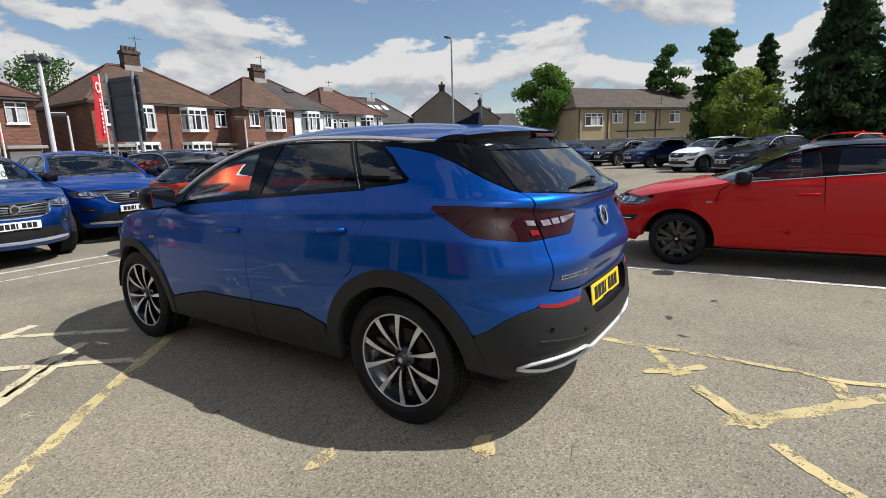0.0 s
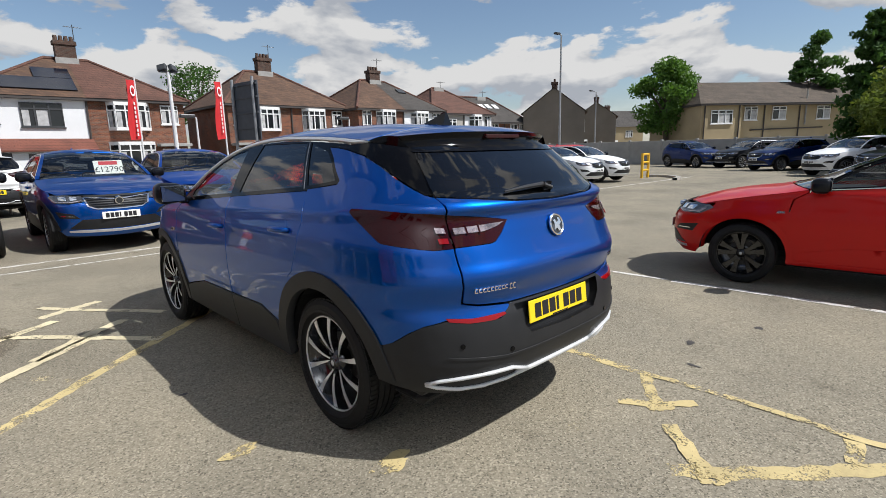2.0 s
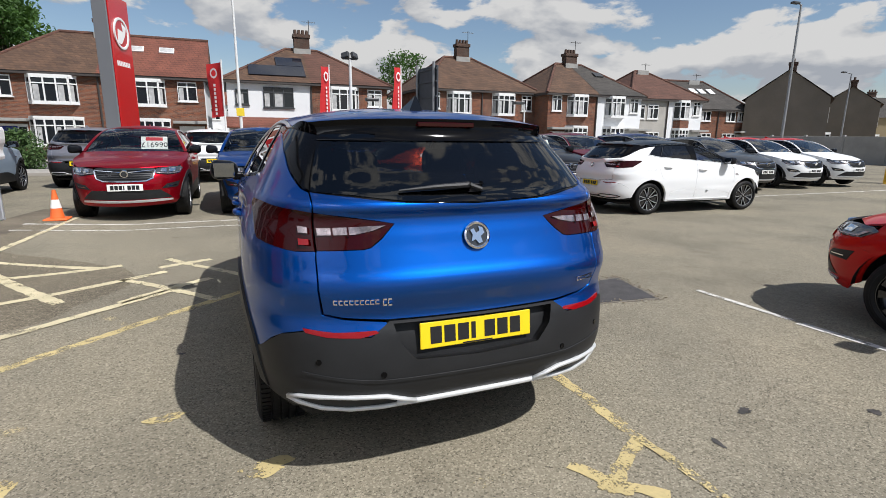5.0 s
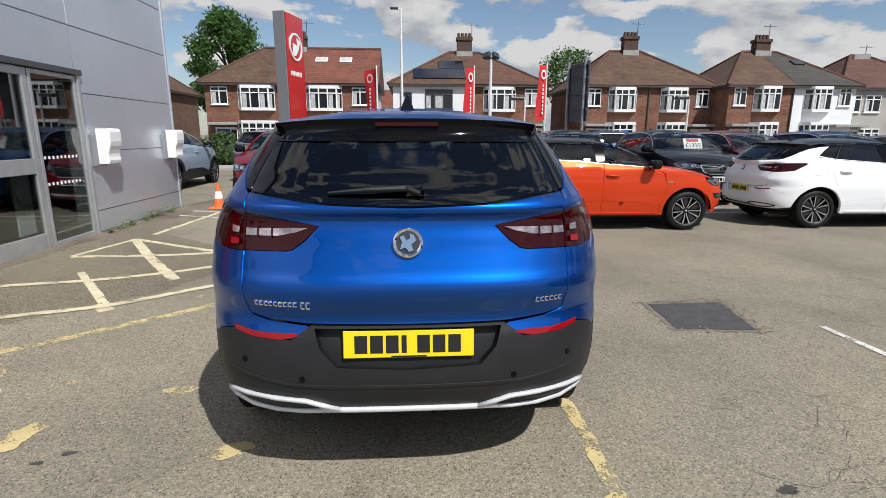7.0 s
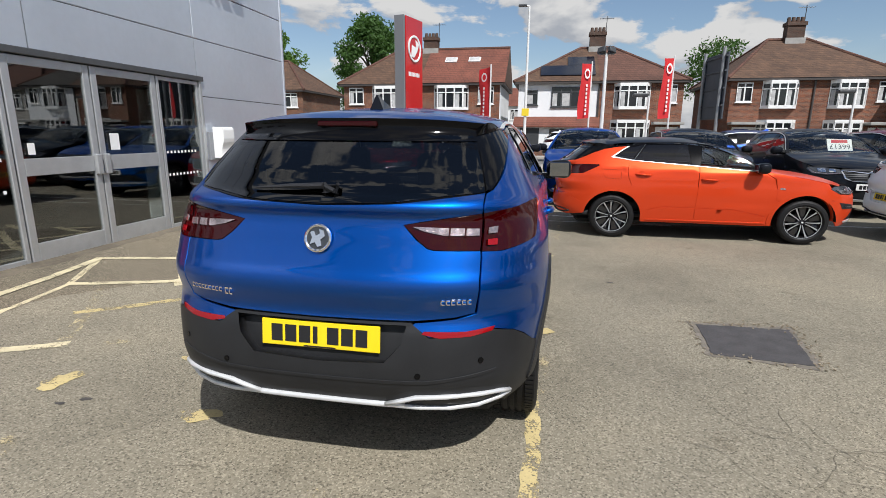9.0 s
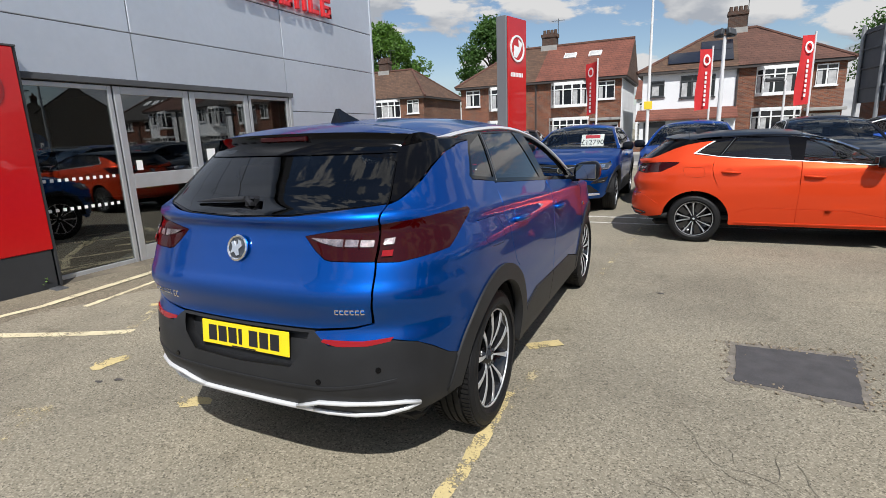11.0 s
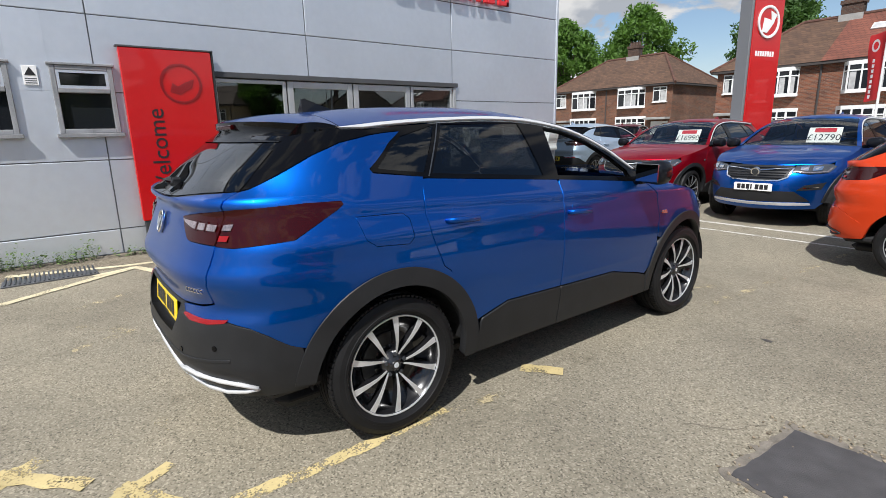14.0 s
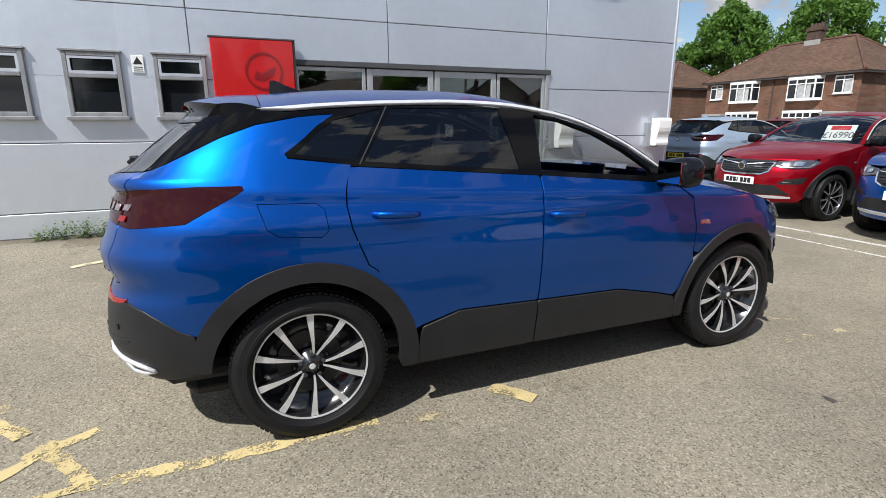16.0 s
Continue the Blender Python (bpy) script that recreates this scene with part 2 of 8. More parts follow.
def add_prism(bm, outline, z0, z1, m=None):
    """A flat outline (list of x, y) raised from z0 to z1."""
    A = [bm.verts.new((x, y, z0)) for x, y in outline]
    B = [bm.verts.new((x, y, z1)) for x, y in outline]
    if m is not None:
        for v in A + B:
            v.co = m @ v.co
    bm.faces.new(A[::-1]), bm.faces.new(B)
    n = len(A)
    for i in range(n):
        j = (i + 1) % n
        bm.faces.new((A[i], A[j], B[j], B[i]))
    return bm


def prism(outline, z0, z1, m=None):
    return add_prism(bmesh.new(), outline, z0, z1, m)


def lathe(profile, n=48, axis="x"):
    """Turns a profile of (radius, offset along the axis) about the x axis."""
    bm = bmesh.new()
    rings = []
    for r, o in profile:
        rings.append([bm.verts.new((o, r * math.cos(2 * math.pi * k / n), r * math.sin(2 * math.pi * k / n))) for k in range(n)])
    for a, b in zip(rings, rings[1:]):
        for k in range(n):
            bm.faces.new((a[k], b[k], b[(k + 1) % n], a[(k + 1) % n]))
    return bm


def write(name, text, size, m, material, parent=None, depth=0.004, align="CENTER", label=""):
    """Raised lettering in the built-in font, as a mesh."""
    cu = bpy.data.curves.new(name, "FONT")
    cu.body, cu.size, cu.extrude, cu.align_x, cu.align_y, cu.resolution_u = text, size, depth, align, "CENTER", 3
    tmp = bpy.data.objects.new(name, cu)
    scene.collection.objects.link(tmp)
    me = bpy.data.meshes.new_from_object(tmp.evaluated_get(bpy.context.evaluated_depsgraph_get()))
    bpy.data.objects.remove(tmp)
    me.materials.clear()
    me.materials.append(material)
    ob = new(name, me)
    ob.parent = parent
    ob.matrix_basis = m
    if label:
        ob["label"] = label
    return ob


def spline(xs, ys):
    """A smooth monotone curve through points, for arrays."""
    xs, ys = np.array(xs, float), np.array(ys, float)
    h, d = np.diff(xs), np.diff(ys) / np.diff(xs)
    m = np.zeros(len(xs))
    m[0], m[-1] = d[0], d[-1]
    for i in range(1, len(xs) - 1):
        m[i] = 0 if d[i - 1] * d[i] <= 0 else (h[i - 1] + h[i]) / (h[i - 1] / d[i] + h[i] / d[i - 1])

    def f(x):
        x = np.clip(np.asarray(x, float), xs[0], xs[-1])
        i = np.clip(np.searchsorted(xs, x) - 1, 0, len(xs) - 2)
        t = (x - xs[i]) / h[i]
        return ((2 * t ** 3 - 3 * t ** 2 + 1) * ys[i] + (t ** 3 - 2 * t ** 2 + t) * h[i] * m[i]
                + (-2 * t ** 3 + 3 * t ** 2) * ys[i + 1] + (t ** 3 - t ** 2) * h[i] * m[i + 1])
    return f


def inside(P, poly):
    """Which of the points P lie in the polygon."""
    x, y = P[:, 0], P[:, 1]
    r = np.zeros(len(P), bool)
    a = np.array(poly)
    b = np.roll(a, -1, axis=0)
    for (x0, y0), (x1, y1) in zip(a, b):
        c = (y0 > y) != (y1 > y)
        if y1 != y0:
            r ^= c & (x < (x1 - x0) * (y - y0) / (y1 - y0) + x0)
    return r


def dense(poly, h):
    """The outline with its edges cut to about h."""
    out = []
    for p, q in zip(poly, poly[1:] + poly[:1]):
        n = max(1, int(math.dist(p, q) / h + 0.5))
        out += [(p[0] + (q[0] - p[0]) * k / n, p[1] + (q[1] - p[1]) * k / n) for k in range(n)]
    return out


def shrink(poly, d):
    """The outline moved inwards by d."""
    a = np.array(poly)
    area = 0.5 * np.sum(a[:, 0] * np.roll(a[:, 1], -1) - np.roll(a[:, 0], -1) * a[:, 1])
    if area < 0:
        a = a[::-1]
    e = np.roll(a, -1, axis=0) - a
    e /= np.maximum(np.linalg.norm(e, axis=1)[:, None], 1e-9)
    nrm = np.stack([-e[:, 1], e[:, 0]], 1)
    v = nrm + np.roll(nrm, 1, axis=0)
    k = np.maximum(np.einsum("ij,ij->i", v, v) / 2, 0.4)
    return [tuple(p) for p in a + v / k[:, None] * d]


def arc(cx, cz, r, a0, a1, n=14):
    return [(cx + r * math.cos(radians(a0 + (a1 - a0) * i / n)), cz + r * math.sin(radians(a0 + (a1 - a0) * i / n))) for i in range(n + 1)]

# ---- cars ----


class Shell:
    """A car's skin, unrolled round its plan: s runs from the middle of the tail (front=False) or of the nose (front=True)
    along the side, z is the height; y ahead, x to the right, the rear axle at y = 0."""

    def __init__(self, d):
        self.d = d
        self.rear, self.fore = spline(*zip(*d["rear"])), spline(*zip(*d["fore"]))
        self.wide, self.top, self.mid = spline(*zip(*d["wide"])), spline(*zip(*d["top"])), spline(*zip(*d["mid"]))
        self.kr, self.kf, self.pr, self.pf = d["kr"], d["kf"], d["pr"], d["pf"]
        W, yr, yf = 0.92, float(self.rear(0.8)), float(self.fore(0.6))
        th = np.linspace(0, math.pi / 2, 160)
        rx, re = np.sin(th) ** (2 / self.pr), np.cos(th) ** (2 / self.pr)
        fx, fe = np.sin(th[::-1]) ** (2 / self.pf), np.cos(th[::-1]) ** (2 / self.pf)
        ys = np.linspace(self.kr, self.kf, 60)[1:-1]
        self.X = np.concatenate([rx, np.ones(len(ys)), fx])
        self.R = np.concatenate([re, np.zeros(len(ys)), np.zeros(160)])
        self.F = np.concatenate([np.zeros(160), np.zeros(len(ys)), fe])
        self.Y = np.concatenate([np.full(160, self.kr), ys, np.full(160, self.kf)])
        px = self.X * W
        py = self.Y - self.R * (self.kr - yr) + self.F * (yf - self.kf)
        self.S = np.concatenate([[0], np.cumsum(np.hypot(np.diff(px), np.diff(py)))])
        self.L = self.S[-1]

    def width(self, y, z):
        # a shoulder ridge that falls towards the nose, and a faint one low on the doors
        c = 1.160 - 0.050 * (y + 0.2)
        u = z - c
        ridge = 0.012 / (np.exp(-u / 0.014) + np.exp(u / 0.060)) * 1.6 * np.clip((y + 0.45) / 0.3, 0, 1) * np.clip((2.6 - y) / 0.5, 0, 1)
        v = z - (0.615 - 0.02 * y)
        ridge = ridge + 0.006 * np.where(v > 0, np.exp(-v / 0.05), np.exp(v / 0.018)) * np.clip((y - 0.7) / 0.6, 0, 1) * np.clip((2.25 - y) / 0.3, 0, 1)
        return self.wide(z) * (1 - 0.028 * np.clip((y - 1.2) / 2.2, 0, 1) ** 2) + ridge

    def at(self, s, z, front=False):
        s, z = np.asarray(s, float), np.asarray(z, float)
        a = np.abs(s)
        a = self.L - a if front else a
        x, r, f, y = (np.interp(a, self.S, k) for k in (self.X, self.R, self.F, self.Y))
        y = y - r * (self.kr - self.rear(z)) + f * (self.fore(z) - self.kf)
        return np.stack([np.sign(s) * x * self.width(y, z), y, z + 0 * y], -1)

    def normal(self, s, z, front=False):
        e = 0.010
        a = self.at(s + e, z, front) - self.at(s - e, z, front)
        b = self.at(s, z + e, front) - self.at(s, z - e, front)
        n = np.cross(a, b)
        n /= np.maximum(np.linalg.norm(n, axis=1)[:, None], 1e-9)
        return -n if front else n

    def sz(self, p, front=False):
        """('y', y, z), ('x', x, z) or (s, z) to (s, z)."""
        if len(p) == 2:
            return p
        if p[0] == "s":
            return p[1:]
        k, v, z = p
        s = np.linspace(0, self.L, 1600) if not front else np.linspace(0, 1.6, 900)
        q = self.at(s, np.full(len(s), z), front)
        if k == "y":
            return (float(np.interp(v, q[:, 1], s)), z) if not front else (float(np.interp(-v, -q[:, 1], s)), z)
        n = int(np.argmax(q[:, 0] > 0.995 * q[:, 0].max()))
        return math.copysign(float(np.interp(abs(v), q[:n, 0], s[:n])), v), z

    def hood(self, y, t):
        """The upper skin (bonnet, windscreen, roof): t runs from -1 to 1 across it."""
        y, t = np.asarray(y, float), np.asarray(t, float)
        ze, zm = self.top(y), self.mid(y)
        r = np.clip((self.kr - y) / (self.kr - self.rear(ze)), 0, 1)
        f = np.clip((y - self.kf) / (self.fore(ze) - self.kf), 0, 1)
        xe = self.width(y, ze) * np.maximum(1 - r ** self.pr, 0.02) ** (1 / self.pr) * np.maximum(1 - f ** self.pf, 0.02) ** (1 / self.pf)
        return np.stack([t * xe, y, ze + (zm - ze) * (1 - np.abs(t) ** 2.4)], -1)


def mesh_ob(name, V, T, N, material, parent, label=""):
    me = bpy.data.meshes.new(name)
    me.from_pydata([tuple(v) for v in V], [], [tuple(int(i) for i in t) for t in T])
    me.update()
    me.shade_smooth()
    me.normals_split_custom_set_from_vertices([tuple(n) for n in N])
    me.materials.append(material)
    ob = new(name, me)
    ob.parent = parent
    if label:
        ob["label"] = label
    return ob


def cut_mesh(poly, holes, h):
    """Triangles that fill an outline, about h across."""
    from mathutils import geometry
    loops = [dense(poly, h)] + [dense(q, h) for q in holes]
    pts, edges = [], []
    for lp in loops:
        k = len(pts)
        pts += lp
        edges += [(k + i, k + (i + 1) % len(lp)) for i in range(len(lp))]
    a = np.array(loops[0])
    lo, hi = a.min(0), a.max(0)
    gx, gy = np.meshgrid(np.arange(lo[0] + h * 0.37, hi[0], h), np.arange(lo[1] + h * 0.41, hi[1], h))
    g = np.stack([gx.ravel(), gy.ravel()], 1)
    if len(g):
        ok = inside(g, loops[0])
        for q in loops[1:]:
            ok &= ~inside(g, q)
        g = g[ok]
        b = np.array(pts)
        if len(g):
            dmin = np.array([np.min(np.hypot(b[:, 0] - p[0], b[:, 1] - p[1])) for p in g])
            g = g[dmin > h * 0.45]
        pts = pts + [tuple(p) for p in g]
    r = geometry.delaunay_2d_cdt([Vector(p) for p in pts], edges, [], 0, 1e-6)
    V, T = np.array([tuple(v) for v in r[0]]), np.array([tuple(f) for f in r[2]])
    c = V[T].mean(1)
    ok = inside(c, loops[0])
    for q in loops[1:]:
        ok &= ~inside(c, q)
    return V, T[ok], loops


def panel(sh, name, poly, material, parent, holes=(), off=0.0, gap=0.001, depth=0.018, h=0.045, front=False, side=1, label="", bulge=0.0):
    """A piece of the skin with turned-in edges. poly: points as Shell.sz takes them."""
    P = [sh.sz(p, front) for p in poly]
    H = [[sh.sz(p, front) for p in q] for q in holes]
    P = shrink(P, gap)
    H = [shrink(q, -gap) for q in H]
    V2, T, loops = cut_mesh(P, H, h)
    S, Z = V2[:, 0], V2[:, 1]
    pos, nrm = sh.at(S, Z, front), sh.normal(S, Z, front)
    if bulge:
        b = np.array(loops[0])
        d = np.array([np.min(np.hypot(b[:, 0] - p[0], b[:, 1] - p[1])) for p in V2])
        pos = pos + nrm * (off + bulge * (1 - np.exp(-d / 0.03)))[:, None]
    else:
        pos = pos + nrm * off
    V, N, F = [pos], [nrm], [list(t) for t in T]
    # orient
    k = len(pos)
    for lp in loops:
        a = np.array(lp)
        p, n = sh.at(a[:, 0], a[:, 1], front), sh.normal(a[:, 0], a[:, 1], front)
        e = np.roll(p, -1, axis=0) - np.roll(p, 1, axis=0)
        out = np.cross(e, n)
        out /= np.maximum(np.linalg.norm(out, axis=1)[:, None], 1e-9)
        m = len(lp)
        V += [p + n * off, p + n * (off - depth)]
        N += [(out + n) / 1.414, out]
        for i in range(m):
            j = (i + 1) % m
            F.append([k + i, k + j, k + m + j, k + m + i])
        k += 2 * m
    V, N = np.concatenate(V), np.concatenate(N)
    if side < 0:
        V, N = V * (-1, 1, 1), N * (-1, 1, 1)
    F2 = []
    for f in F:
        fn = np.cross(V[f[1]] - V[f[0]], V[f[2]] - V[f[0]])
        F2.append(f if np.dot(fn, N[f[0]]) >= 0 else f[::-1])
    return mesh_ob(name, V, F2, N, material, parent, label)


def lid(sh, name, y0, y1, material, parent, off=0.0, nu=26, nv=20, t1=1.0, label="", lift=None):
    """A piece of the upper skin between two edges y0(t) and y1(t)."""
    t, u = np.meshgrid(np.linspace(-t1, t1, nv + 1), np.linspace(0, 1, nu + 1))
    t, u = t.ravel(), u.ravel()
    a, b = y0(t), y1(t)
    y = a + (b - a) * u

    def pos(y, t):
        p = sh.hood(y, t)
        if lift is not None:
            p = p + np.stack([0 * y, 0 * y, lift(y, t)], -1)
        return p
    e = 0.01
    p = pos(y, t)
    n = np.cross(pos(y, np.clip(t + e, -1, 1)) - pos(y, np.clip(t - e, -1, 1)), pos(y + e, t) - pos(y - e, t))
    n /= np.maximum(np.linalg.norm(n, axis=1)[:, None], 1e-9)
    p = p + n * off
    w = nv + 1
    F = [[i * w + j, i * w + j + 1, (i + 1) * w + j + 1, (i + 1) * w + j] for i in range(nu) for j in range(nv)]
    rim = [j for j in range(w)] + [i * w + nv for i in range(1, nu + 1)] + [nu * w + j for j in range(nv - 1, -1, -1)] + [i * w for i in range(nu - 1, 0, -1)]
    k, m = len(p), len(rim)
    V = np.concatenate([p, p[rim], p[rim] - n[rim] * 0.018])
    N = np.concatenate([n, n[rim], n[rim]])
    F += [[k + i, k + (i + 1) % m, k + m + (i + 1) % m, k + m + i] for i in range(m)]
    F2 = []
    for f in F:
        fn = np.cross(V[f[1]] - V[f[0]], V[f[2]] - V[f[0]])
        F2.append(f if np.dot(fn, N[f[0]]) >= -1e-12 else f[::-1])
    return mesh_ob(name, V, F2, N, material, parent, label)


M_DISC = mat("dull_brake_steel", (0.05, 0.048, 0.046), 0.5, metal=0.6, vary=0.2, scale=30)


def wheel(parent, m, R, rim, style, dark, face, fine=True, name="wheel"):
    """A tyre with tread grooves, a rim and its spokes; x outwards."""
    w = new(name)
    w.parent, w.matrix_basis = parent, m
    n = 64 if fine else 32
    prof = [(rim - 0.01, -0.10), (rim + 0.012, -0.105), (rim + 0.05, -0.122), (R - 0.035, -0.118), (R - 0.012, -0.106), (R - 0.006 if fine else R, -0.085), (R - 0.006 if fine else R, -0.062)]
    for c in (-0.055, -0.018, 0.018, 0.055):
        prof += [(R, c - 0.006), (R - 0.008, c - 0.005), (R - 0.008, c + 0.005), (R, c + 0.006)]
    prof += [(R - 0.006 if fine else R, 0.062), (R - 0.006 if fine else R, 0.085), (R - 0.012, 0.106), (R - 0.035, 0.118), (R - 0.06, 0.1215), (R - 0.062, 0.1235), (R - 0.075, 0.1235), (R - 0.077, 0.121),
             (rim + 0.03, 0.117), (rim + 0.012, 0.105), (rim - 0.002, 0.098)]
    part("tyre", lathe(prof, n), M_TYRE, w, smooth=False)
    if fine:
        # shoulder blocks of the tread
        bm = bmesh.new()
        for k in range(84):
            for x0, x1, lean in ((0.062, 0.101, 0.010), (-0.101, -0.062, -0.010)):
                add_box(bm, (x0, -0.0095, R - 0.010), (x1, 0.0095, R - 0.0005), 0, 1, pose(0, 0, 0, 360 * k / 84 + lean, 0, 0))
        part("tread", bm, M_TYRE, w, kind="stuff")
    bm = lathe([(rim + 0.003, 0.100), (rim + 0.001, 0.105), (rim - 0.005, 0.104), (rim - 0.006, 0.098)], n)
    part("rim", bm, M_RIMBLK if dark else face, w, "bright machined rim edge" if not dark else "gloss black rim edge")
    part("rim_barrel", lathe([(rim - 0.006, 0.098), (rim - 0.014, 0.085), (rim - 0.034, 0.03), (0.11, 0.005), (0.09, 0.02), (0.0, 0.02)], n), M_RIMBLK, w, smooth=True)
    part("brake_disc", lathe([(0.155, 0.012), (0.155, 0.024), (0.09, 0.024)], 32), M_DISC, w)
    spokes = bmesh.new()
    web = bmesh.new()
    if style == "ten":
        for k in range(10):
            a0 = 2 * math.pi * k / 10
            L, Rr = [], []
            for i in range(9):
                f = i / 8
                r = 0.052 + (rim - 0.008 - 0.052) * f
                a = a0 + 0.30 * (1 - f) ** 2.2 * (1 if k % 2 else -1) * 0.55
                hw = 0.0045 + 0.0120 * f ** 1.4
                x = 0.078 + 0.018 * f + 0.012 * math.sin(math.pi * f)
                d, t = Vector((0, math.cos(a), math.sin(a))), Vector((0, -math.sin(a), math.cos(a)))
                L.append((d * r + t * hw, x)), Rr.append((d * r - t * hw, x))
            for bmx, dx0, dx1, grow in ((spokes, 0.0, -0.004, 0.0), (web, -0.004, -0.045, 0.004)):
                A = [[bmx.verts.new((x + dx, p.y + math.copysign(0, 1), p.z)) for p, x in row] for row in (L, Rr) for dx in (dx0, dx1)]
                for i in range(8):
                    bmx.faces.new((A[0][i], A[0][i + 1], A[2][i + 1], A[2][i]))
                    bmx.faces.new((A[1][i], A[3][i], A[3][i + 1], A[1][i + 1]))
                    bmx.faces.new((A[0][i], A[1][i], A[1][i + 1], A[0][i + 1]))
                    bmx.faces.new((A[2][i], A[2][i + 1], A[3][i + 1], A[3][i]))
    else:
        for k in range(5):
            a0 = 2 * math.pi * k / 5 + 0.3
            for sgn in (-1, 1):
                pts = []
                for f, off, hw in ((0, 0.16, 0.016), (0.35, 0.16, 0.020), (0.7, 0.20, 0.025), (1, 0.245, 0.036)):
                    hw *= 0.34 if style == "corsa" else 1
                    r = 0.05 + (rim - 0.016 - 0.05) * f
                    a = a0 + sgn * off * (1.4 - 0.4 * f)
                    d, t = Vector((0, math.cos(a), math.sin(a))), Vector((0, -math.sin(a), math.cos(a)))
                    pts.append((d * r + t * hw, d * r - t * hw, 0.080 + 0.016 * f))
                for bmx, dx0, dx1 in ((spokes, 0.0, -0.007), (web, -0.007, -0.045)):
                    A = [[bmx.verts.new((p[2] + dx, p[i].y, p[i].z)) for p in pts] for i in (0, 1) for dx in (dx0, dx1)]
                    for i in range(3):
                        bmx.faces.new((A[0][i], A[0][i + 1], A[2][i + 1], A[2][i]))
                        bmx.faces.new((A[1][i], A[3][i], A[3][i + 1], A[1][i + 1]))
                        bmx.faces.new((A[0][i], A[1][i], A[1][i + 1], A[0][i + 1]))
                        bmx.faces.new((A[2][i], A[2][i + 1], A[3][i + 1], A[3][i]))
            if style == "corsa":
                a = a0 + math.pi / 5
                o = [((rim - 0.02) * math.cos(a + q), (rim - 0.02) * math.sin(a + q)) for q in (-0.2, -0.1, 0, 0.1, 0.2)]
                o += [(0.10 * math.cos(a + q), 0.10 * math.sin(a + q)) for q in (0.22, -0.22)]
                add_prism(web, [(y, z) for y, z in o], 0.055, 0.075, Matrix(((0, 0, 1, 0), (1, 0, 0, 0), (0, 1, 0, 0), (0, 0, 0, 1))))
    part("spokes", spokes, M_RIMBLK if dark else face, w)
    part("spoke_web", web, M_RIMBLK, w)
    part("hub", lathe([(0.075, 0.05), (0.07, 0.072), (0.036, 0.080), (0.034, 0.088), (0.0, 0.090)], 24), M_RIMBLK, w, smooth=True)
    part("centre_cap", lathe([(0.027, 0.0885), (0.024, 0.0925), (0.0, 0.0935)], 20), M_RIMBLK, w)
    part("cap_emblem", lathe([(0.015, 0.0934), (0.012, 0.0945), (0.0, 0.0945)], 14), M_SATIN, w)
    if fine:
        for k in range(5):
            a = 2 * math.pi * k / 5
            c = Vector((0.072, 0.055 * math.cos(a), 0.055 * math.sin(a)))
            part("wheel_nut", cyl(c, c + Vector((0.014, 0, 0)), 0.010, n=6), M_GREYP, w)
    return w


SUV = dict(
    rear=[(0.20, -0.62), (0.30, -0.71), (0.37, -0.815), (0.44, -0.862), (0.52, -0.882), (0.62, -0.874), (0.70, -0.858), (0.775, -0.832), (0.888, -0.870), (0.908, -0.869), (0.97, -0.842),
          (1.08, -0.800), (1.165, -0.777), (1.20, -0.803), (1.225, -0.797), (1.245, -0.755), (1.35, -0.625), (1.47, -0.475), (1.56, -0.36), (1.66, -0.30)],
    fore=[(0.18, 3.30), (0.28, 3.48), (0.40, 3.555), (0.60, 3.575), (0.75, 3.55), (0.86, 3.48), (0.95, 3.38), (1.05, 3.25), (1.2, 3.05), (1.6, 2.8)],
    wide=[(0.18, 0.82), (0.27, 0.872), (0.38, 0.893), (0.52, 0.912), (0.62, 0.919), (0.74, 0.928), (0.86, 0.925), (0.95, 0.917), (1.02, 0.913), (1.055, 0.903),
          (1.12, 0.878), (1.20, 0.845), (1.32, 0.785), (1.44, 0.715), (1.54, 0.645), (1.60, 0.60)],
    top=[(-0.60, 1.40), (-0.45, 1.465), (-0.30, 1.498), (-0.1, 1.523), (0.463, 1.562), (0.80, 1.570), (1.05, 1.562), (1.40, 1.512), (1.76, 1.375), (2.0, 1.222), (2.12, 1.135),
         (2.3, 1.095), (2.6, 1.045), (3.0, 0.955), (3.25, 0.88), (3.42, 0.79), (3.52, 0.73)],
    mid=[(-0.60, 1.50), (-0.40, 1.575), (-0.1, 1.605), (0.4, 1.638), (0.8, 1.642), (1.1, 1.626), (1.3, 1.575), (2.3, 1.165), (2.42, 1.135), (2.8, 1.085), (3.2, 0.99),
         (3.40, 0.90), (3.50, 0.80), (3.56, 0.72)],
    kr=0.10, kf=2.45, pr=3.5, pf=2.6, wb=2.675, R=0.360, rim=0.259, track=0.775, ra=0.425, rear_arch=0.512, front_arch=0.488)


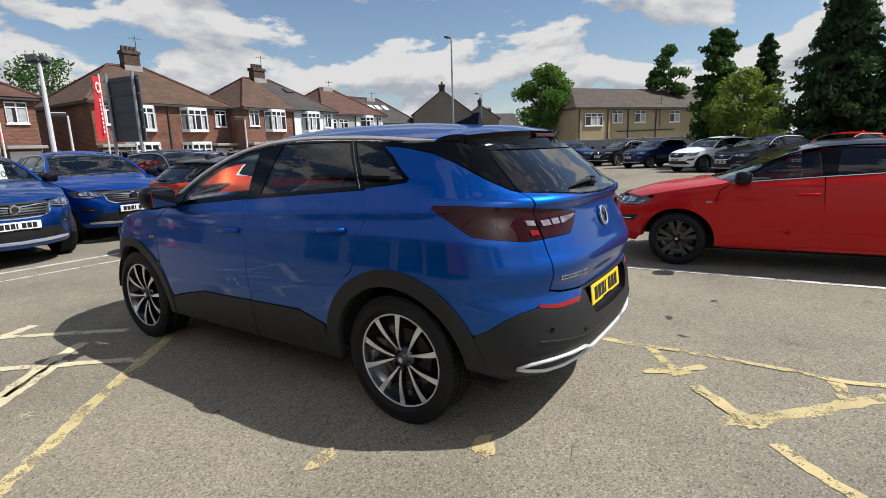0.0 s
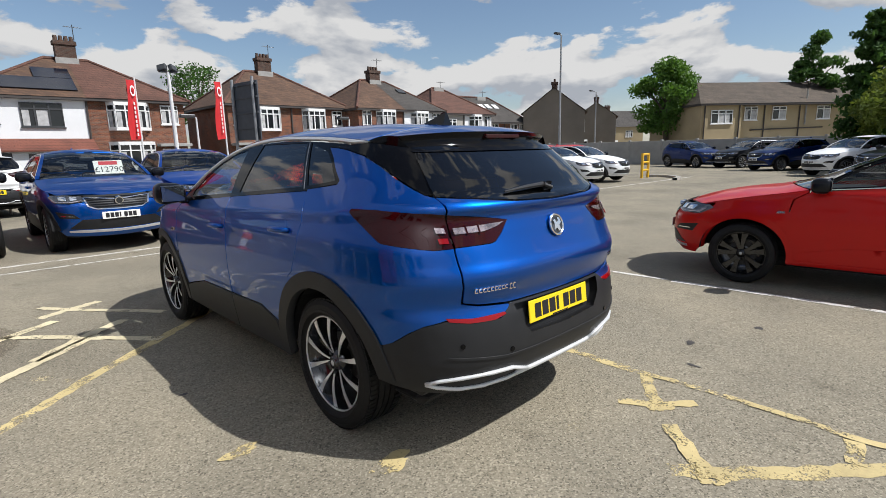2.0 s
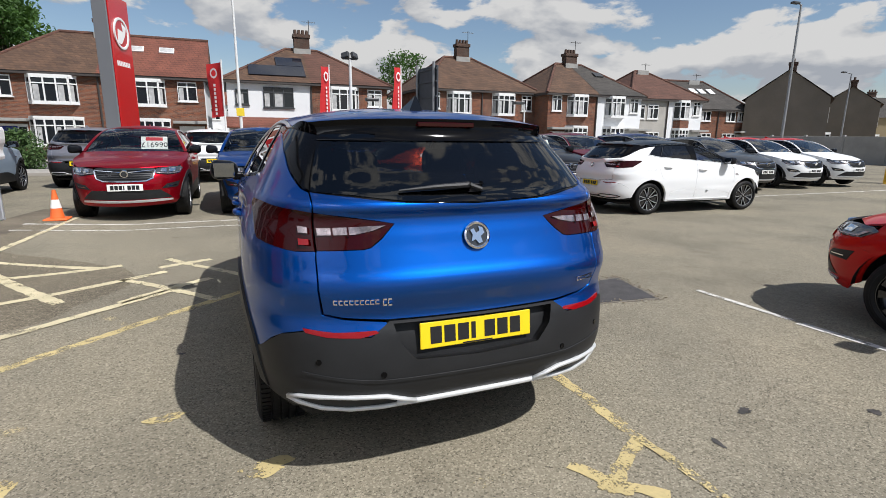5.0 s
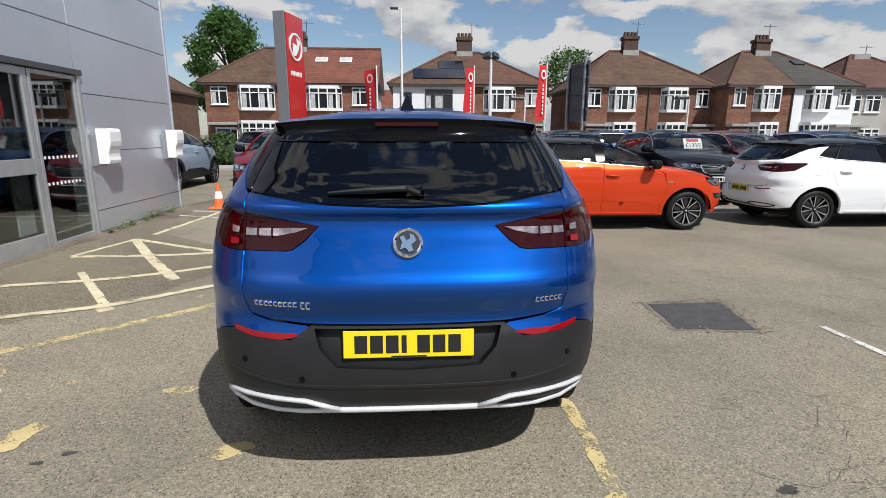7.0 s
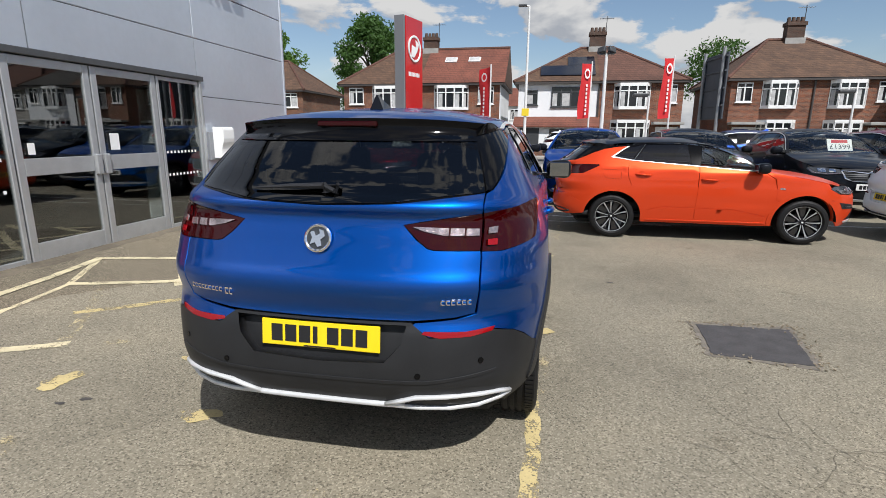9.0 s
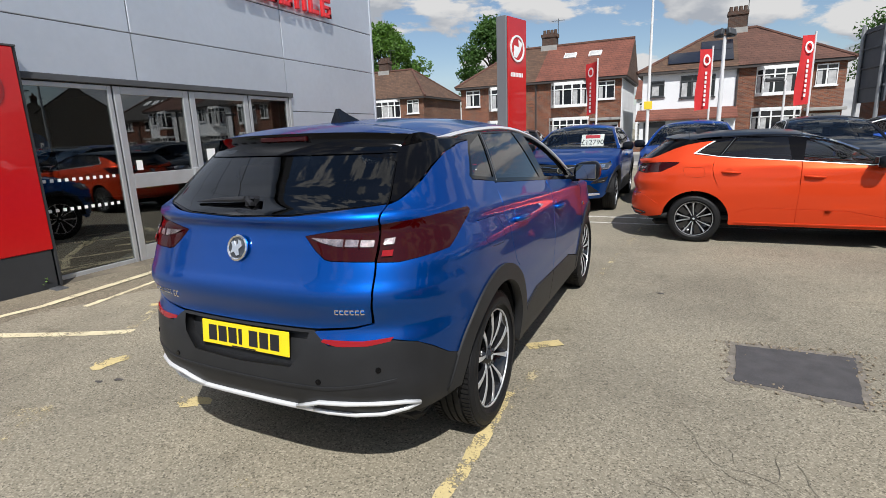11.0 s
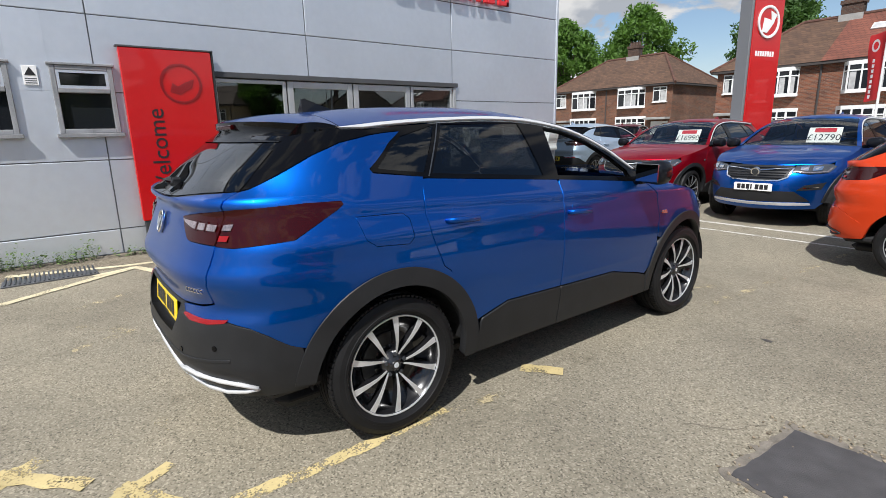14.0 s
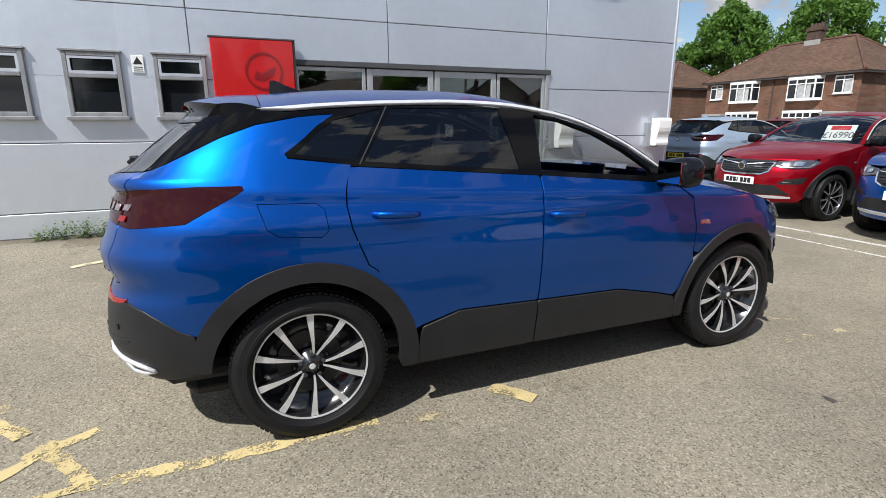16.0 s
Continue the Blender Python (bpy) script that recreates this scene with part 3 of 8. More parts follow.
def suv(name, m, body, label, roof=None, plate_rear=M_PLATEY, price="", fine=True, alloy="ten", open_window=False, hero=False, group="", clad=None, squash=None):
    """A five-door crossover: painted panels, black cladding, glazing, lamps, wheels and cabin."""
    hatch = clad is not None and clad is not M_CLAD
    roof = roof or body
    clad = clad or M_CLAD
    d, sh = SUV, SHELL_SUV
    car = thing(name, m, label, "car", group)
    wsq = (1, 1)
    if squash:
        car.scale = squash
        wsq = (0.88 / squash[1], 0.88 / squash[2])
    h = 0.019 if hero else 0.065
    B = lambda n, poly, mt, **k: panel(sh, n, poly, mt, car, h=k.pop("h", h), **k)
    Y = lambda pts: [("y", a, b) for a, b in pts]
    hub = [(0.0, 0.357), (2.675, 0.357)]
    ra, A1, A2 = d["ra"], d["rear_arch"], d["front_arch"]

    def belt(y):
        return 1.318 - 0.098 * (y + 0.02) / 1.25 if y < 1.23 else 1.22 - 0.085 * (y - 1.23) / 0.75

    top = lambda y: float(sh.top(y))
    for sd in (1, -1):
        K = dict(side=sd)
        ang = lambda c, r, z: math.degrees(math.asin((z - 0.355) / r))
        ring = arc(0, 0.355, A1 - 0.01, 180 - ang(0, A1, 0.585), 38, 16)
        # rear wing, with the lamp let in
        wing = Y([(0.235, 1.272), (0.10, 1.288), (-0.035, 1.305), (-0.045, 1.325), (0.19, 1.492), (0.02, 1.478), (-0.15, 1.446), (-0.30, 1.391), (-0.44, 1.323)])
        wing += [("x", 0.674, 1.266), ("x", 0.651, 1.254), ("x", 0.650, 1.181), ("x", 0.695, 1.187)]
        wing += Y([(-0.50, 1.195), (-0.38, 1.201), (-0.23, 1.200), (-0.225, 1.186), (-0.325, 1.128), (-0.455, 1.058)])
        wing += [("x", 0.724, 1.033), ("x", 0.651, 1.037), ("x", 0.656, 0.90), ("x", 0.640, 0.785), ("x", 0.56, 0.766), ("x", 0.40, 0.752), ("x", 0.39, 0.744), ("x", 0.46, 0.700),
                 ("x", 0.71, 0.720)]
        wing += Y([(-0.66, 0.697), (-0.60, 0.662), (-0.52, 0.606), (-0.475, 0.588)]) + Y(ring) + Y([(0.31, 0.80), (0.27, 0.83), (0.205, 1.00), (0.19, 1.10), (0.195, 1.17)])
        w = B("rear_wing", wing, body, holes=[Y([(-0.18, 1.125), (0.06, 1.118), (0.095, 1.09), (0.105, 1.0), (0.075, 0.972), (-0.10, 0.985), (-0.15, 1.02)])] if sd > 0 else (), **K)
        if sd > 0:
            B("fuel_flap", Y([(-0.18, 1.125), (0.06, 1.118), (0.095, 1.09), (0.105, 1.0), (0.075, 0.972), (-0.10, 0.985), (-0.15, 1.02)]), body, gap=0.0018, **K)
        # doors
        rd = Y([(0.20, 1.17), (0.195, 1.10), (0.21, 1.00), (0.275, 0.83), (0.315, 0.80)]) + Y(arc(0, 0.355, A1 - 0.01, 55, 14, 8)[1:])
        rd += Y([(0.53, 0.495), (0.726, 0.55), (1.178, 0.54), (1.182, 0.62), (1.20, 1.175), (1.19, 1.19), (0.26, 1.262), (0.225, 1.262)])
        rdo = B("rear_door", rd, body, **K)
        fd = Y([(1.208, 1.175), (1.19, 0.62), (1.186, 0.54), (1.725, 0.53), (2.02, 0.468), (2.15, 0.435)]) + Y(arc(2.675, 0.355, A2 - 0.01, 167, 146, 5)[1:])
        fd += Y([(2.255, 0.70), (2.262, 0.85), (2.225, 1.02), (2.10, 1.105), (1.96, 1.125), (1.215, 1.190)])
        fdo = B("front_door", fd, body, **K)
        # front wing
        fw = Y([(2.265, 0.70)]) + Y(arc(2.675, 0.355, A2 - 0.01, 137, 48, 12)) + [("y", 3.12, 0.70), ("y", 3.14, 0.80), ("y", 3.0, 0.90), ("y", 2.96, float(top(2.96)) - 0.004)]
        fw += [("y", yy, top(yy) - 0.004) for yy in (2.8, 2.6, 2.4, 2.2, 2.13)] + Y([(2.11, 1.11), (2.235, 1.025), (2.272, 0.85)])
        B("front_wing", fw, body, **K)
        # sill cladding
        B("door_cladding", Y([(0.485, 0.30), (0.535, 0.485), (0.726, 0.543), (1.178, 0.533), (1.178, 0.285), (0.49, 0.285)]), clad, off=0.002 if hatch else 0.008, **K)
        B("door_cladding", Y([(1.186, 0.533), (1.725, 0.523), (2.02, 0.461), (2.155, 0.425), (2.19, 0.30), (2.19, 0.28), (1.186, 0.285)]), clad, off=0.002 if hatch else 0.008, **K)
        if hatch:
            sk = Y([(-0.50, 0.88), (-0.50, 0.70), (-0.44, 0.46)] + arc(0, 0.355, ra + 0.002, 168, -8, 24) + [(ra + 0.01, 0.29), (2.675 - ra - 0.01, 0.29)] + arc(2.675, 0.355, ra + 0.002, 188, 4, 24) + [(3.13, 0.36), (3.14, 0.50), (3.14, 0.66), (3.10, 0.78), (2.98, 0.88)])
            B("side_skin", sk, body, off=-0.004, gap=0, depth=0.01, **K)
            B("sill_strip", Y([(0.50, 0.335), (2.17, 0.335), (2.17, 0.318), (0.50, 0.318)]), body, off=0.012, gap=0, **K)
        # arch trims
        B("wheel_arch_trim", Y(arc(0, 0.355, A1, 174, -7, 34) + [(A1 - 0.02, 0.285), (ra + 0.01, 0.285)] + arc(0, 0.355, ra, -7, 173, 30)), clad, off=0.003 if hatch else 0.012, gap=0, depth=0.05, h=0.05 if hero else 0.1, **K)
        B("wheel_arch_trim", Y([(2.675 - A2 + 0.01, 0.285)] + arc(2.675, 0.355, A2, 187, 3, 34) + arc(2.675, 0.355, ra, 3, 188, 30) + [(2.675 - ra - 0.005, 0.285)]), clad, off=0.003 if hatch else 0.012, gap=0, depth=0.05, h=0.05 if hero else 0.1, **K)
        # pillars and waist trim in gloss black, behind the glazing
        qw = [(0.19, 1.470), (0.425, 1.525), (0.255, 1.292), (-0.005, 1.325)]
        rw = [(0.475, 1.527), (1.05, 1.527), (1.095, 1.222), (0.30, 1.285)]
        fwn = [(1.255, 1.498), (1.42, 1.472), (1.62, 1.400), (1.80, 1.297), (1.935, 1.200), (1.945, 1.158), (1.22, 1.214)]
        frame_poly = Y([(-0.045, 1.312), (0.10, 1.294), (0.26, 1.266), (1.19, 1.192), (1.96, 1.128), (2.07, 1.128), (2.07, top(2.07) - 0.006)])
        frame_poly += [("y", yy, top(yy) - 0.03) for yy in (1.95, 1.8, 1.6, 1.4, 1.2, 1.0, 0.8, 0.6, 0.4, 0.2, 0.02)] + Y([(0.195, 1.498), (-0.035, 1.335)])
        B("window_frame", frame_poly, M_PIANO, holes=[Y(qw), Y(rw), Y(fwn)], gap=0, off=-0.002, depth=0.03, **K)
        B("quarter_window", Y(qw), G_PRIV, off=-0.006, gap=-0.004, depth=0.002, **K)
        B("rear_window_glass", Y(rw), G_PRIV, off=-0.006, gap=-0.004, depth=0.002, **K)
        if not (open_window and sd > 0):
            B("front_window_glass", Y(fwn), G_CLEAR, off=-0.006, gap=-0.004, depth=0.002, **K)
        B("door_seam", Y([(0.447, 1.532), (0.454, 1.532), (0.277, 1.272), (0.270, 1.272)]), M_GREYP, off=0.001, gap=0, depth=0.004, **K)
        # bright strip over the windows
        st = [("y", yy, top(yy) - 0.004) for yy in np.linspace(-0.14, 2.02, 26)] + [("y", yy, top(yy) - 0.018 + 0.004 * max(0, yy - 1.2)) for yy in np.linspace(2.0, 0.0, 24)]
        if hatch:
            lo_ = [(-0.04, 1.314), (0.10, 1.296), (0.26, 1.268), (1.19, 1.194), (1.97, 1.130)]
            st = Y([(0.19, 1.492), (-0.055, 1.322)] + lo_ + [(a, b + 0.008) for a, b in reversed(lo_[1:])] + [(-0.015, 1.330), (0.215, 1.490)])
        B("window_bright_strip", st, M_SATIN, off=0.004, gap=0, **K)
        # black corner beside the tailgate glass
        bk = [("y", yy, top(yy) - 0.008) for yy in (-0.46, -0.35, -0.25, -0.15)] + [("y", 0.02, top(0.02) - 0.032)] + Y([(0.185, 1.497), (0.01, 1.482), (-0.155, 1.450), (-0.305, 1.395), (-0.445, 1.327)])
        bk += [("x", 0.670, 1.270), ("x", 0.650, 1.266), ("x", 0.630, 1.33), ("x", 0.597, 1.42)]
        B("rear_corner_trim", bk, M_PIANO, off=-0.002, gap=0, **K)
        # lamps
        lo = [("x", 0.656, 1.042), ("x", 0.722, 1.038)] + Y([(-0.460, 1.061), (-0.328, 1.131), (-0.230, 1.187), (-0.235, 1.196), (-0.385, 1.198), (-0.50, 1.192)]) + [("x", 0.695, 1.184), ("x", 0.656, 1.178)]
        tl = B("tail_lamp", lo, M_LAMP, off=0.002, gap=-0.004, bulge=0.012, h=0.03 if hero else 0.08, label="dark red tail lamp with a clear strip", **K)
        li = [("x", 0.352, 1.136), ("x", 0.402, 1.088), ("x", 0.446, 1.055), ("x", 0.47, 1.049), ("x", 0.640, 1.044), ("x", 0.640, 1.176), ("x", 0.52, 1.161), ("x", 0.42, 1.147)]
        tl2 = B("tailgate_lamp", li, M_LAMP, off=0.002, gap=-0.003, bulge=0.010, h=0.03 if hero else 0.08, label="dark red lamp with a clear strip", **K)
        B("lamp_strip", [("x", 0.380, 1.131), ("x", 0.428, 1.112), ("x", 0.50, 1.097), ("x", 0.634, 1.093), ("x", 0.634, 1.121), ("x", 0.54, 1.126), ("x", 0.45, 1.130)], M_LAMPW, off=0.0135, gap=0.001, depth=0.004, h=0.03, **K)
        B("lamp_strip", [("x", 0.664, 1.098), ("x", 0.698, 1.099), ("x", 0.698, 1.126), ("x", 0.664, 1.123)], M_LAMPW, off=0.0165, gap=0.001, depth=0.004, h=0.03, **K)
        for a in (0.520, 0.578):
            B("lamp_divider", [("x", a, 1.090), ("x", a + 0.006, 1.090), ("x", a + 0.006, 1.132), ("x", a, 1.132)], M_LAMP, off=0.0165, gap=0, depth=0.003, h=0.03, **K)
        B("lamp_glow_bar", [("x", 0.664, 1.056), ("x", 0.700, 1.055), ("x", 0.700, 1.080), ("x", 0.664, 1.080)], M_LAMPHI, off=0.0165, gap=0.001, depth=0.004, h=0.03, **K)
        B("rear_reflector", [("x", 0.43, 0.712), ("x", 0.50, 0.697), ("x", 0.62, 0.700), ("x", 0.70, 0.714), ("x", 0.71, 0.730), ("x", 0.60, 0.719), ("x", 0.44, 0.722)], M_LAMPHI, off=0.006, gap=0, **K)
        # mirror
        mir = new("door_mirror")
        mir.parent = car
        mir.matrix_basis = pose(sd * 1.005, 1.98, 1.190)
        bm = box((-0.108, -0.06, -0.082), (0.108, 0.11, 0.082), 0.06, 4)
        for v in bm.verts:
            v.co.z *= 1 - 0.25 * (sd * v.co.x < 0) * abs(v.co.x) / 0.115
        part("mirror_shell", bm, M_BLACKP, mir, smooth=True)
        part("mirror_glass", box((-0.082, -0.064, -0.060), (0.082, -0.055, 0.060), 0.004, 1), M_MIRROR, mir, "mirror glass")
        part("mirror_arm", box((-0.17 if sd > 0 else 0.06, -0.02, -0.085), (-0.06 if sd > 0 else 0.17, 0.05, -0.035), 0.012, 2), M_PIANO, mir)
        # handles
        for y0, z0, nm in ((0.305, 1.052, "door_handle"), (1.235, 0.992, "door_handle")):
            q = sh.at(*[np.array([v]) for v in sh.sz(("y", y0 + 0.11, z0))])[0]
            bm = bmesh.new()
            add_tube(bm, [(sd * (q[0] - 0.006), y0, z0), (sd * (q[0] + 0.026), y0 + 0.03, z0 + 0.003), (sd * (q[0] + 0.032), y0 + 0.11, z0), (sd * (q[0] + 0.026), y0 + 0.19, z0 - 0.005),
                          (sd * (q[0] - 0.008), y0 + 0.225, z0 - 0.008)], [0.012, 0.014, 0.014, 0.013, 0.010], 8)
            for v in bm.verts:
                v.co.z = z0 + (v.co.z - z0) * 1.15
            part(nm, bm, body, car, smooth=True)
            B("handle_recess", Y(arc(y0 + 0.085, z0 + 0.012, 0.052, 0, 360, 16)[:-1]), body, off=0.0015, gap=0, depth=0.003, **K)
        B("indicator_lens", Y([(2.295, 0.868), (2.375, 0.862), (2.36, 0.888), (2.30, 0.890)]), M_LAMPW, off=0.006, gap=0, **K)
        # wheels
        for (y0, z0) in hub:
            wheel(car, pose(sd * d["track"], y0, z0, 0, 0, 0 if sd > 0 else 180) @ Matrix.Diagonal((1, *wsq, 1)) @ pose(0, 0, 0, 17 * sd + y0 * 9, 0, 0), d["R"], d["rim"], alloy, alloy == "dark", M_ALLOY if hero else M_ALLOYS, fine=hero)
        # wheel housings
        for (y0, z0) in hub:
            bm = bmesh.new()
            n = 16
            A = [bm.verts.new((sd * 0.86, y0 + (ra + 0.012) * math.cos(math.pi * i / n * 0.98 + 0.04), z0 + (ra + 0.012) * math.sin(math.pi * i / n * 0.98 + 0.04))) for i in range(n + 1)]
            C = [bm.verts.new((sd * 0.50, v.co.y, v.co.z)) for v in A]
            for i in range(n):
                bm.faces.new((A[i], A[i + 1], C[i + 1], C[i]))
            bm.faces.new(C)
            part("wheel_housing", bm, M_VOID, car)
        # front lamps
        B("headlamp", [("x", 0.445, 0.815), ("x", 0.62, 0.790), ("x", 0.79, 0.805), ("x", 0.835, 0.885), ("x", 0.80, 0.918), ("x", 0.66, 0.922), ("x", 0.46, 0.895)], M_HEAD, front=True, off=0.005, bulge=0.010, h=0.06, label="clear headlamp over a dark housing", **K)
        B("lamp_unit", [("x", 0.52, 0.838), ("x", 0.60, 0.832), ("x", 0.60, 0.888), ("x", 0.52, 0.882)], M_CHROME, front=True, off=0.017, gap=0, depth=0.004, **K)
        B("lamp_unit", [("x", 0.64, 0.832), ("x", 0.72, 0.838), ("x", 0.73, 0.892), ("x", 0.64, 0.892)], M_CHROME, front=True, off=0.017, gap=0, depth=0.004, **K)
        B("day_lamp", [("x", 0.47, 0.818), ("x", 0.62, 0.800), ("x", 0.78, 0.815), ("x", 0.81, 0.87), ("x", 0.79, 0.87), ("x", 0.765, 0.826), ("x", 0.62, 0.811), ("x", 0.47, 0.829)], M_LAMPW, front=True, off=0.018, gap=0, depth=0.004, **K)
        B("fog_lamp_recess", [("x", 0.52, 0.560), ("x", 0.75, 0.570), ("x", 0.79, 0.675), ("x", 0.60, 0.635)], M_CLAD, front=True, off=0.004, **K)
        B("fog_lamp_trim", [("x", 0.585, 0.588), ("x", 0.73, 0.600), ("x", 0.735, 0.612), ("x", 0.59, 0.60)], M_CHROME, front=True, off=0.008, **K)
    # tail: gate, glass, bumper
    sym = lambda pts: pts + [(k, -v, z) for k, v, z in reversed(pts)]
    gate = B("tailgate", sym([("x", 0.02, 1.212), ("x", 0.30, 1.222), ("x", 0.50, 1.243), ("x", 0.646, 1.256), ("x", 0.645, 1.181), ("x", 0.52, 1.166), ("x", 0.42, 1.152), ("x", 0.344, 1.138),
                              ("x", 0.398, 1.083), ("x", 0.444, 1.050), ("x", 0.47, 1.044), ("x", 0.645, 1.039), ("x", 0.650, 0.90), ("x", 0.632, 0.79), ("x", 0.56, 0.774), ("x", 0.40, 0.760), ("x", 0.02, 0.755)]), body, h=0.017 if hero else 0.065)
    B("rear_screen", sym([("x", 0.02, 1.218), ("x", 0.30, 1.228), ("x", 0.50, 1.249), ("x", 0.645, 1.258), ("x", 0.625, 1.33), ("x", 0.592, 1.42), ("x", 0.560, 1.485), ("x", 0.02, 1.50)]), G_PRIV, off=-0.002, depth=0.002, gap=0.003)
    B("screen_border", sym([("x", 0.02, 1.216), ("x", 0.30, 1.226), ("x", 0.50, 1.247), ("x", 0.648, 1.256), ("x", 0.628, 1.33), ("x", 0.595, 1.42), ("x", 0.562, 1.487), ("x", 0.02, 1.502)]), M_PIANO,
      holes=[sym([("x", 0.02, 1.245), ("x", 0.30, 1.255), ("x", 0.50, 1.272), ("x", 0.575, 1.29), ("x", 0.545, 1.38), ("x", 0.51, 1.46), ("x", 0.02, 1.475)])], off=-0.006, depth=0.004, gap=0)
    bump = [("x", 0.02, 0.748), ("x", 0.382, 0.751), ("x", 0.40, 0.738), ("x", 0.46, 0.694), ("x", 0.71, 0.714)] + Y([(-0.655, 0.690), (-0.60, 0.655), (-0.52, 0.602), (-0.475, 0.586), (-0.45, 0.50), (-0.43, 0.40)])
    bump += [("x", 0.78, 0.37), ("x", 0.70, 0.36), ("x", 0.45, 0.36), ("x", 0.02, 0.36)]
    B("rear_bumper", [p for p in bump] + [("x", -v, z) if k == "x" else tuple(c * (-1 if i == 0 else 1) for i, c in enumerate(sh.sz((k, v, z)))) for k, v, z in reversed(bump)], clad, off=0.004, gap=-0.002, depth=0.05,
      holes=[sym([("x", 0.02, 0.742), ("x", 0.372, 0.744), ("x", 0.35, 0.665), ("x", 0.285, 0.592), ("x", 0.02, 0.580)])])
    B("plate_recess", sym([("x", 0.02, 0.748), ("x", 0.385, 0.750), ("x", 0.36, 0.660), ("x", 0.295, 0.585), ("x", 0.02, 0.572)]), clad, off=-0.042, gap=-0.006, depth=0.004, label="sunk plate surround")
    if not hatch:
        B("bumper_crease", sym([("x", 0.02, 0.520), ("x", 0.45, 0.524), ("x", 0.72, 0.556), ("x", 0.72, 0.544), ("x", 0.45, 0.511), ("x", 0.02, 0.507)]), clad, off=0.008, gap=0, depth=0.006)
    # silver lower guard with its two slots
    bm = bmesh.new()
    for sd in (1, -1):
        for row in ([(0.28, 0.400), (0.35, 0.425), (0.41, 0.446), (0.53, 0.449), (0.66, 0.446), (0.735, 0.436), (0.775, 0.416)], [(0.32, 0.394), (0.42, 0.383), (0.54, 0.377), (0.65, 0.380), (0.735, 0.398), (0.775, 0.414)]):
            pts = []
            for x, z in row:
                q = sh.at(*[np.array([v]) for v in sh.sz(("x", x, z))])[0]
                pts.append((sd * q[0], q[1] - 0.012, z))
            ribbon(bm, pts, 0.018 if row[0][0] < 0.3 else 0.020)
    pts = [(x, float(sh.at(*[np.array([v]) for v in sh.sz(("x", x, 0.398))])[0][1]) - 0.012, 0.398) for x in np.linspace(-0.36, 0.36, 15)]
    ribbon(bm, pts, 0.024)
    part("lower_guard", bm, M_SATIN if not hatch else M_CLAD, car, "satin silver lower bumper guard", smooth=True)
    part("underbody", box((-0.72, -0.55, 0.22), (0.72, 3.0, 0.33), 0.05), M_VOID, car)
    # upper skin
    roof_y0 = lambda t: -0.118 + 0 * t
    roof_y1 = lambda t: 1.28 - 0.10 * t ** 2
    scr = lambda t: 2.32 - 0.22 * t ** 2
    lid(sh, "roof", roof_y0, roof_y1, roof, car)
    lid(sh, "windscreen", lambda t: roof_y1(t) + 0.012, scr, G_CLEAR, car, off=-0.004, t1=0.93)
    for sd in (1, -1):
        t0 = np.array([0.93, 1.0]) * sd
        bm = bmesh.new()
        rows = []
        for u in np.linspace(0, 1, 14):
            rr = []
            for t in t0:
                y = roof_y1(t) + 0.006 + (scr(t) - roof_y1(t)) * u
                rr.append(bm.verts.new(sh.hood(np.array([y]), np.array([t]))[0] + (0, 0, 0.004)))
            rows.append(rr)
        for a, b in zip(rows, rows[1:]):
            bm.faces.new((a[0], a[1], b[1], b[0]))
        part("windscreen_pillar", bm, roof, car, smooth=True)
    lid(sh, "bonnet", lambda t: scr(t) + 0.02, lambda t: 3.415 - 0.285 * t ** 2, body, car, nu=20)
    # nose
    B("front_bumper", sym([("x", 0.02, 0.68), ("x", 0.31, 0.69), ("x", 0.41, 0.735), ("x", 0.455, 0.87), ("x", 0.45, 0.81), ("x", 0.62, 0.785), ("x", 0.785, 0.80)] + [("s",) + sh.sz(("y", a, b), True) for a, b in ((3.12, 0.785), (3.11, 0.708), (3.03, 0.695), (3.04, 0.60), (3.085, 0.50), (3.115, 0.38))] + [("x", 0.70, 0.29), ("x", 0.02, 0.26)]), body, front=True, off=0.0,
      holes=[sym([("x", 0.03, 0.53), ("x", 0.46, 0.53), ("x", 0.55, 0.42), ("x", 0.03, 0.40)])])
    B("lower_grille", sym([("x", 0.03, 0.545), ("x", 0.50, 0.545), ("x", 0.66, 0.40), ("x", 0.03, 0.385)]), M_CLAD, front=True, off=0.004, gap=0)
    B("front_skid_strip", sym([("x", 0.03, 0.372), ("x", 0.50, 0.385), ("x", 0.66, 0.375), ("x", 0.66, 0.35), ("x", 0.03, 0.335)]), M_SATIN, front=True, off=0.012)
    B("grille", sym([("x", 0.03, 0.905), ("x", 0.42, 0.908), ("x", 0.462, 0.875), ("x", 0.415, 0.74), ("x", 0.31, 0.69), ("x", 0.03, 0.68)]), M_CLAD, front=True, off=0.002, gap=0)
    B("grille_trim", sym([("x", 0.03, 0.697), ("x", 0.305, 0.705), ("x", 0.398, 0.748), ("x", 0.435, 0.868), ("x", 0.455, 0.868), ("x", 0.415, 0.738), ("x", 0.312, 0.690), ("x", 0.03, 0.681)]), M_CHROME, front=True, off=0.012, gap=0)
    for k in range(5):
        z = 0.730 + 0.034 * k
        B("grille_bar", sym([("x", 0.03, z + 0.008), ("x", 0.35 + 0.018 * k, z + 0.008), ("x", 0.35 + 0.018 * k, z - 0.002), ("x", 0.03, z - 0.002)]), M_BLACKP, front=True, off=0.010, gap=0)
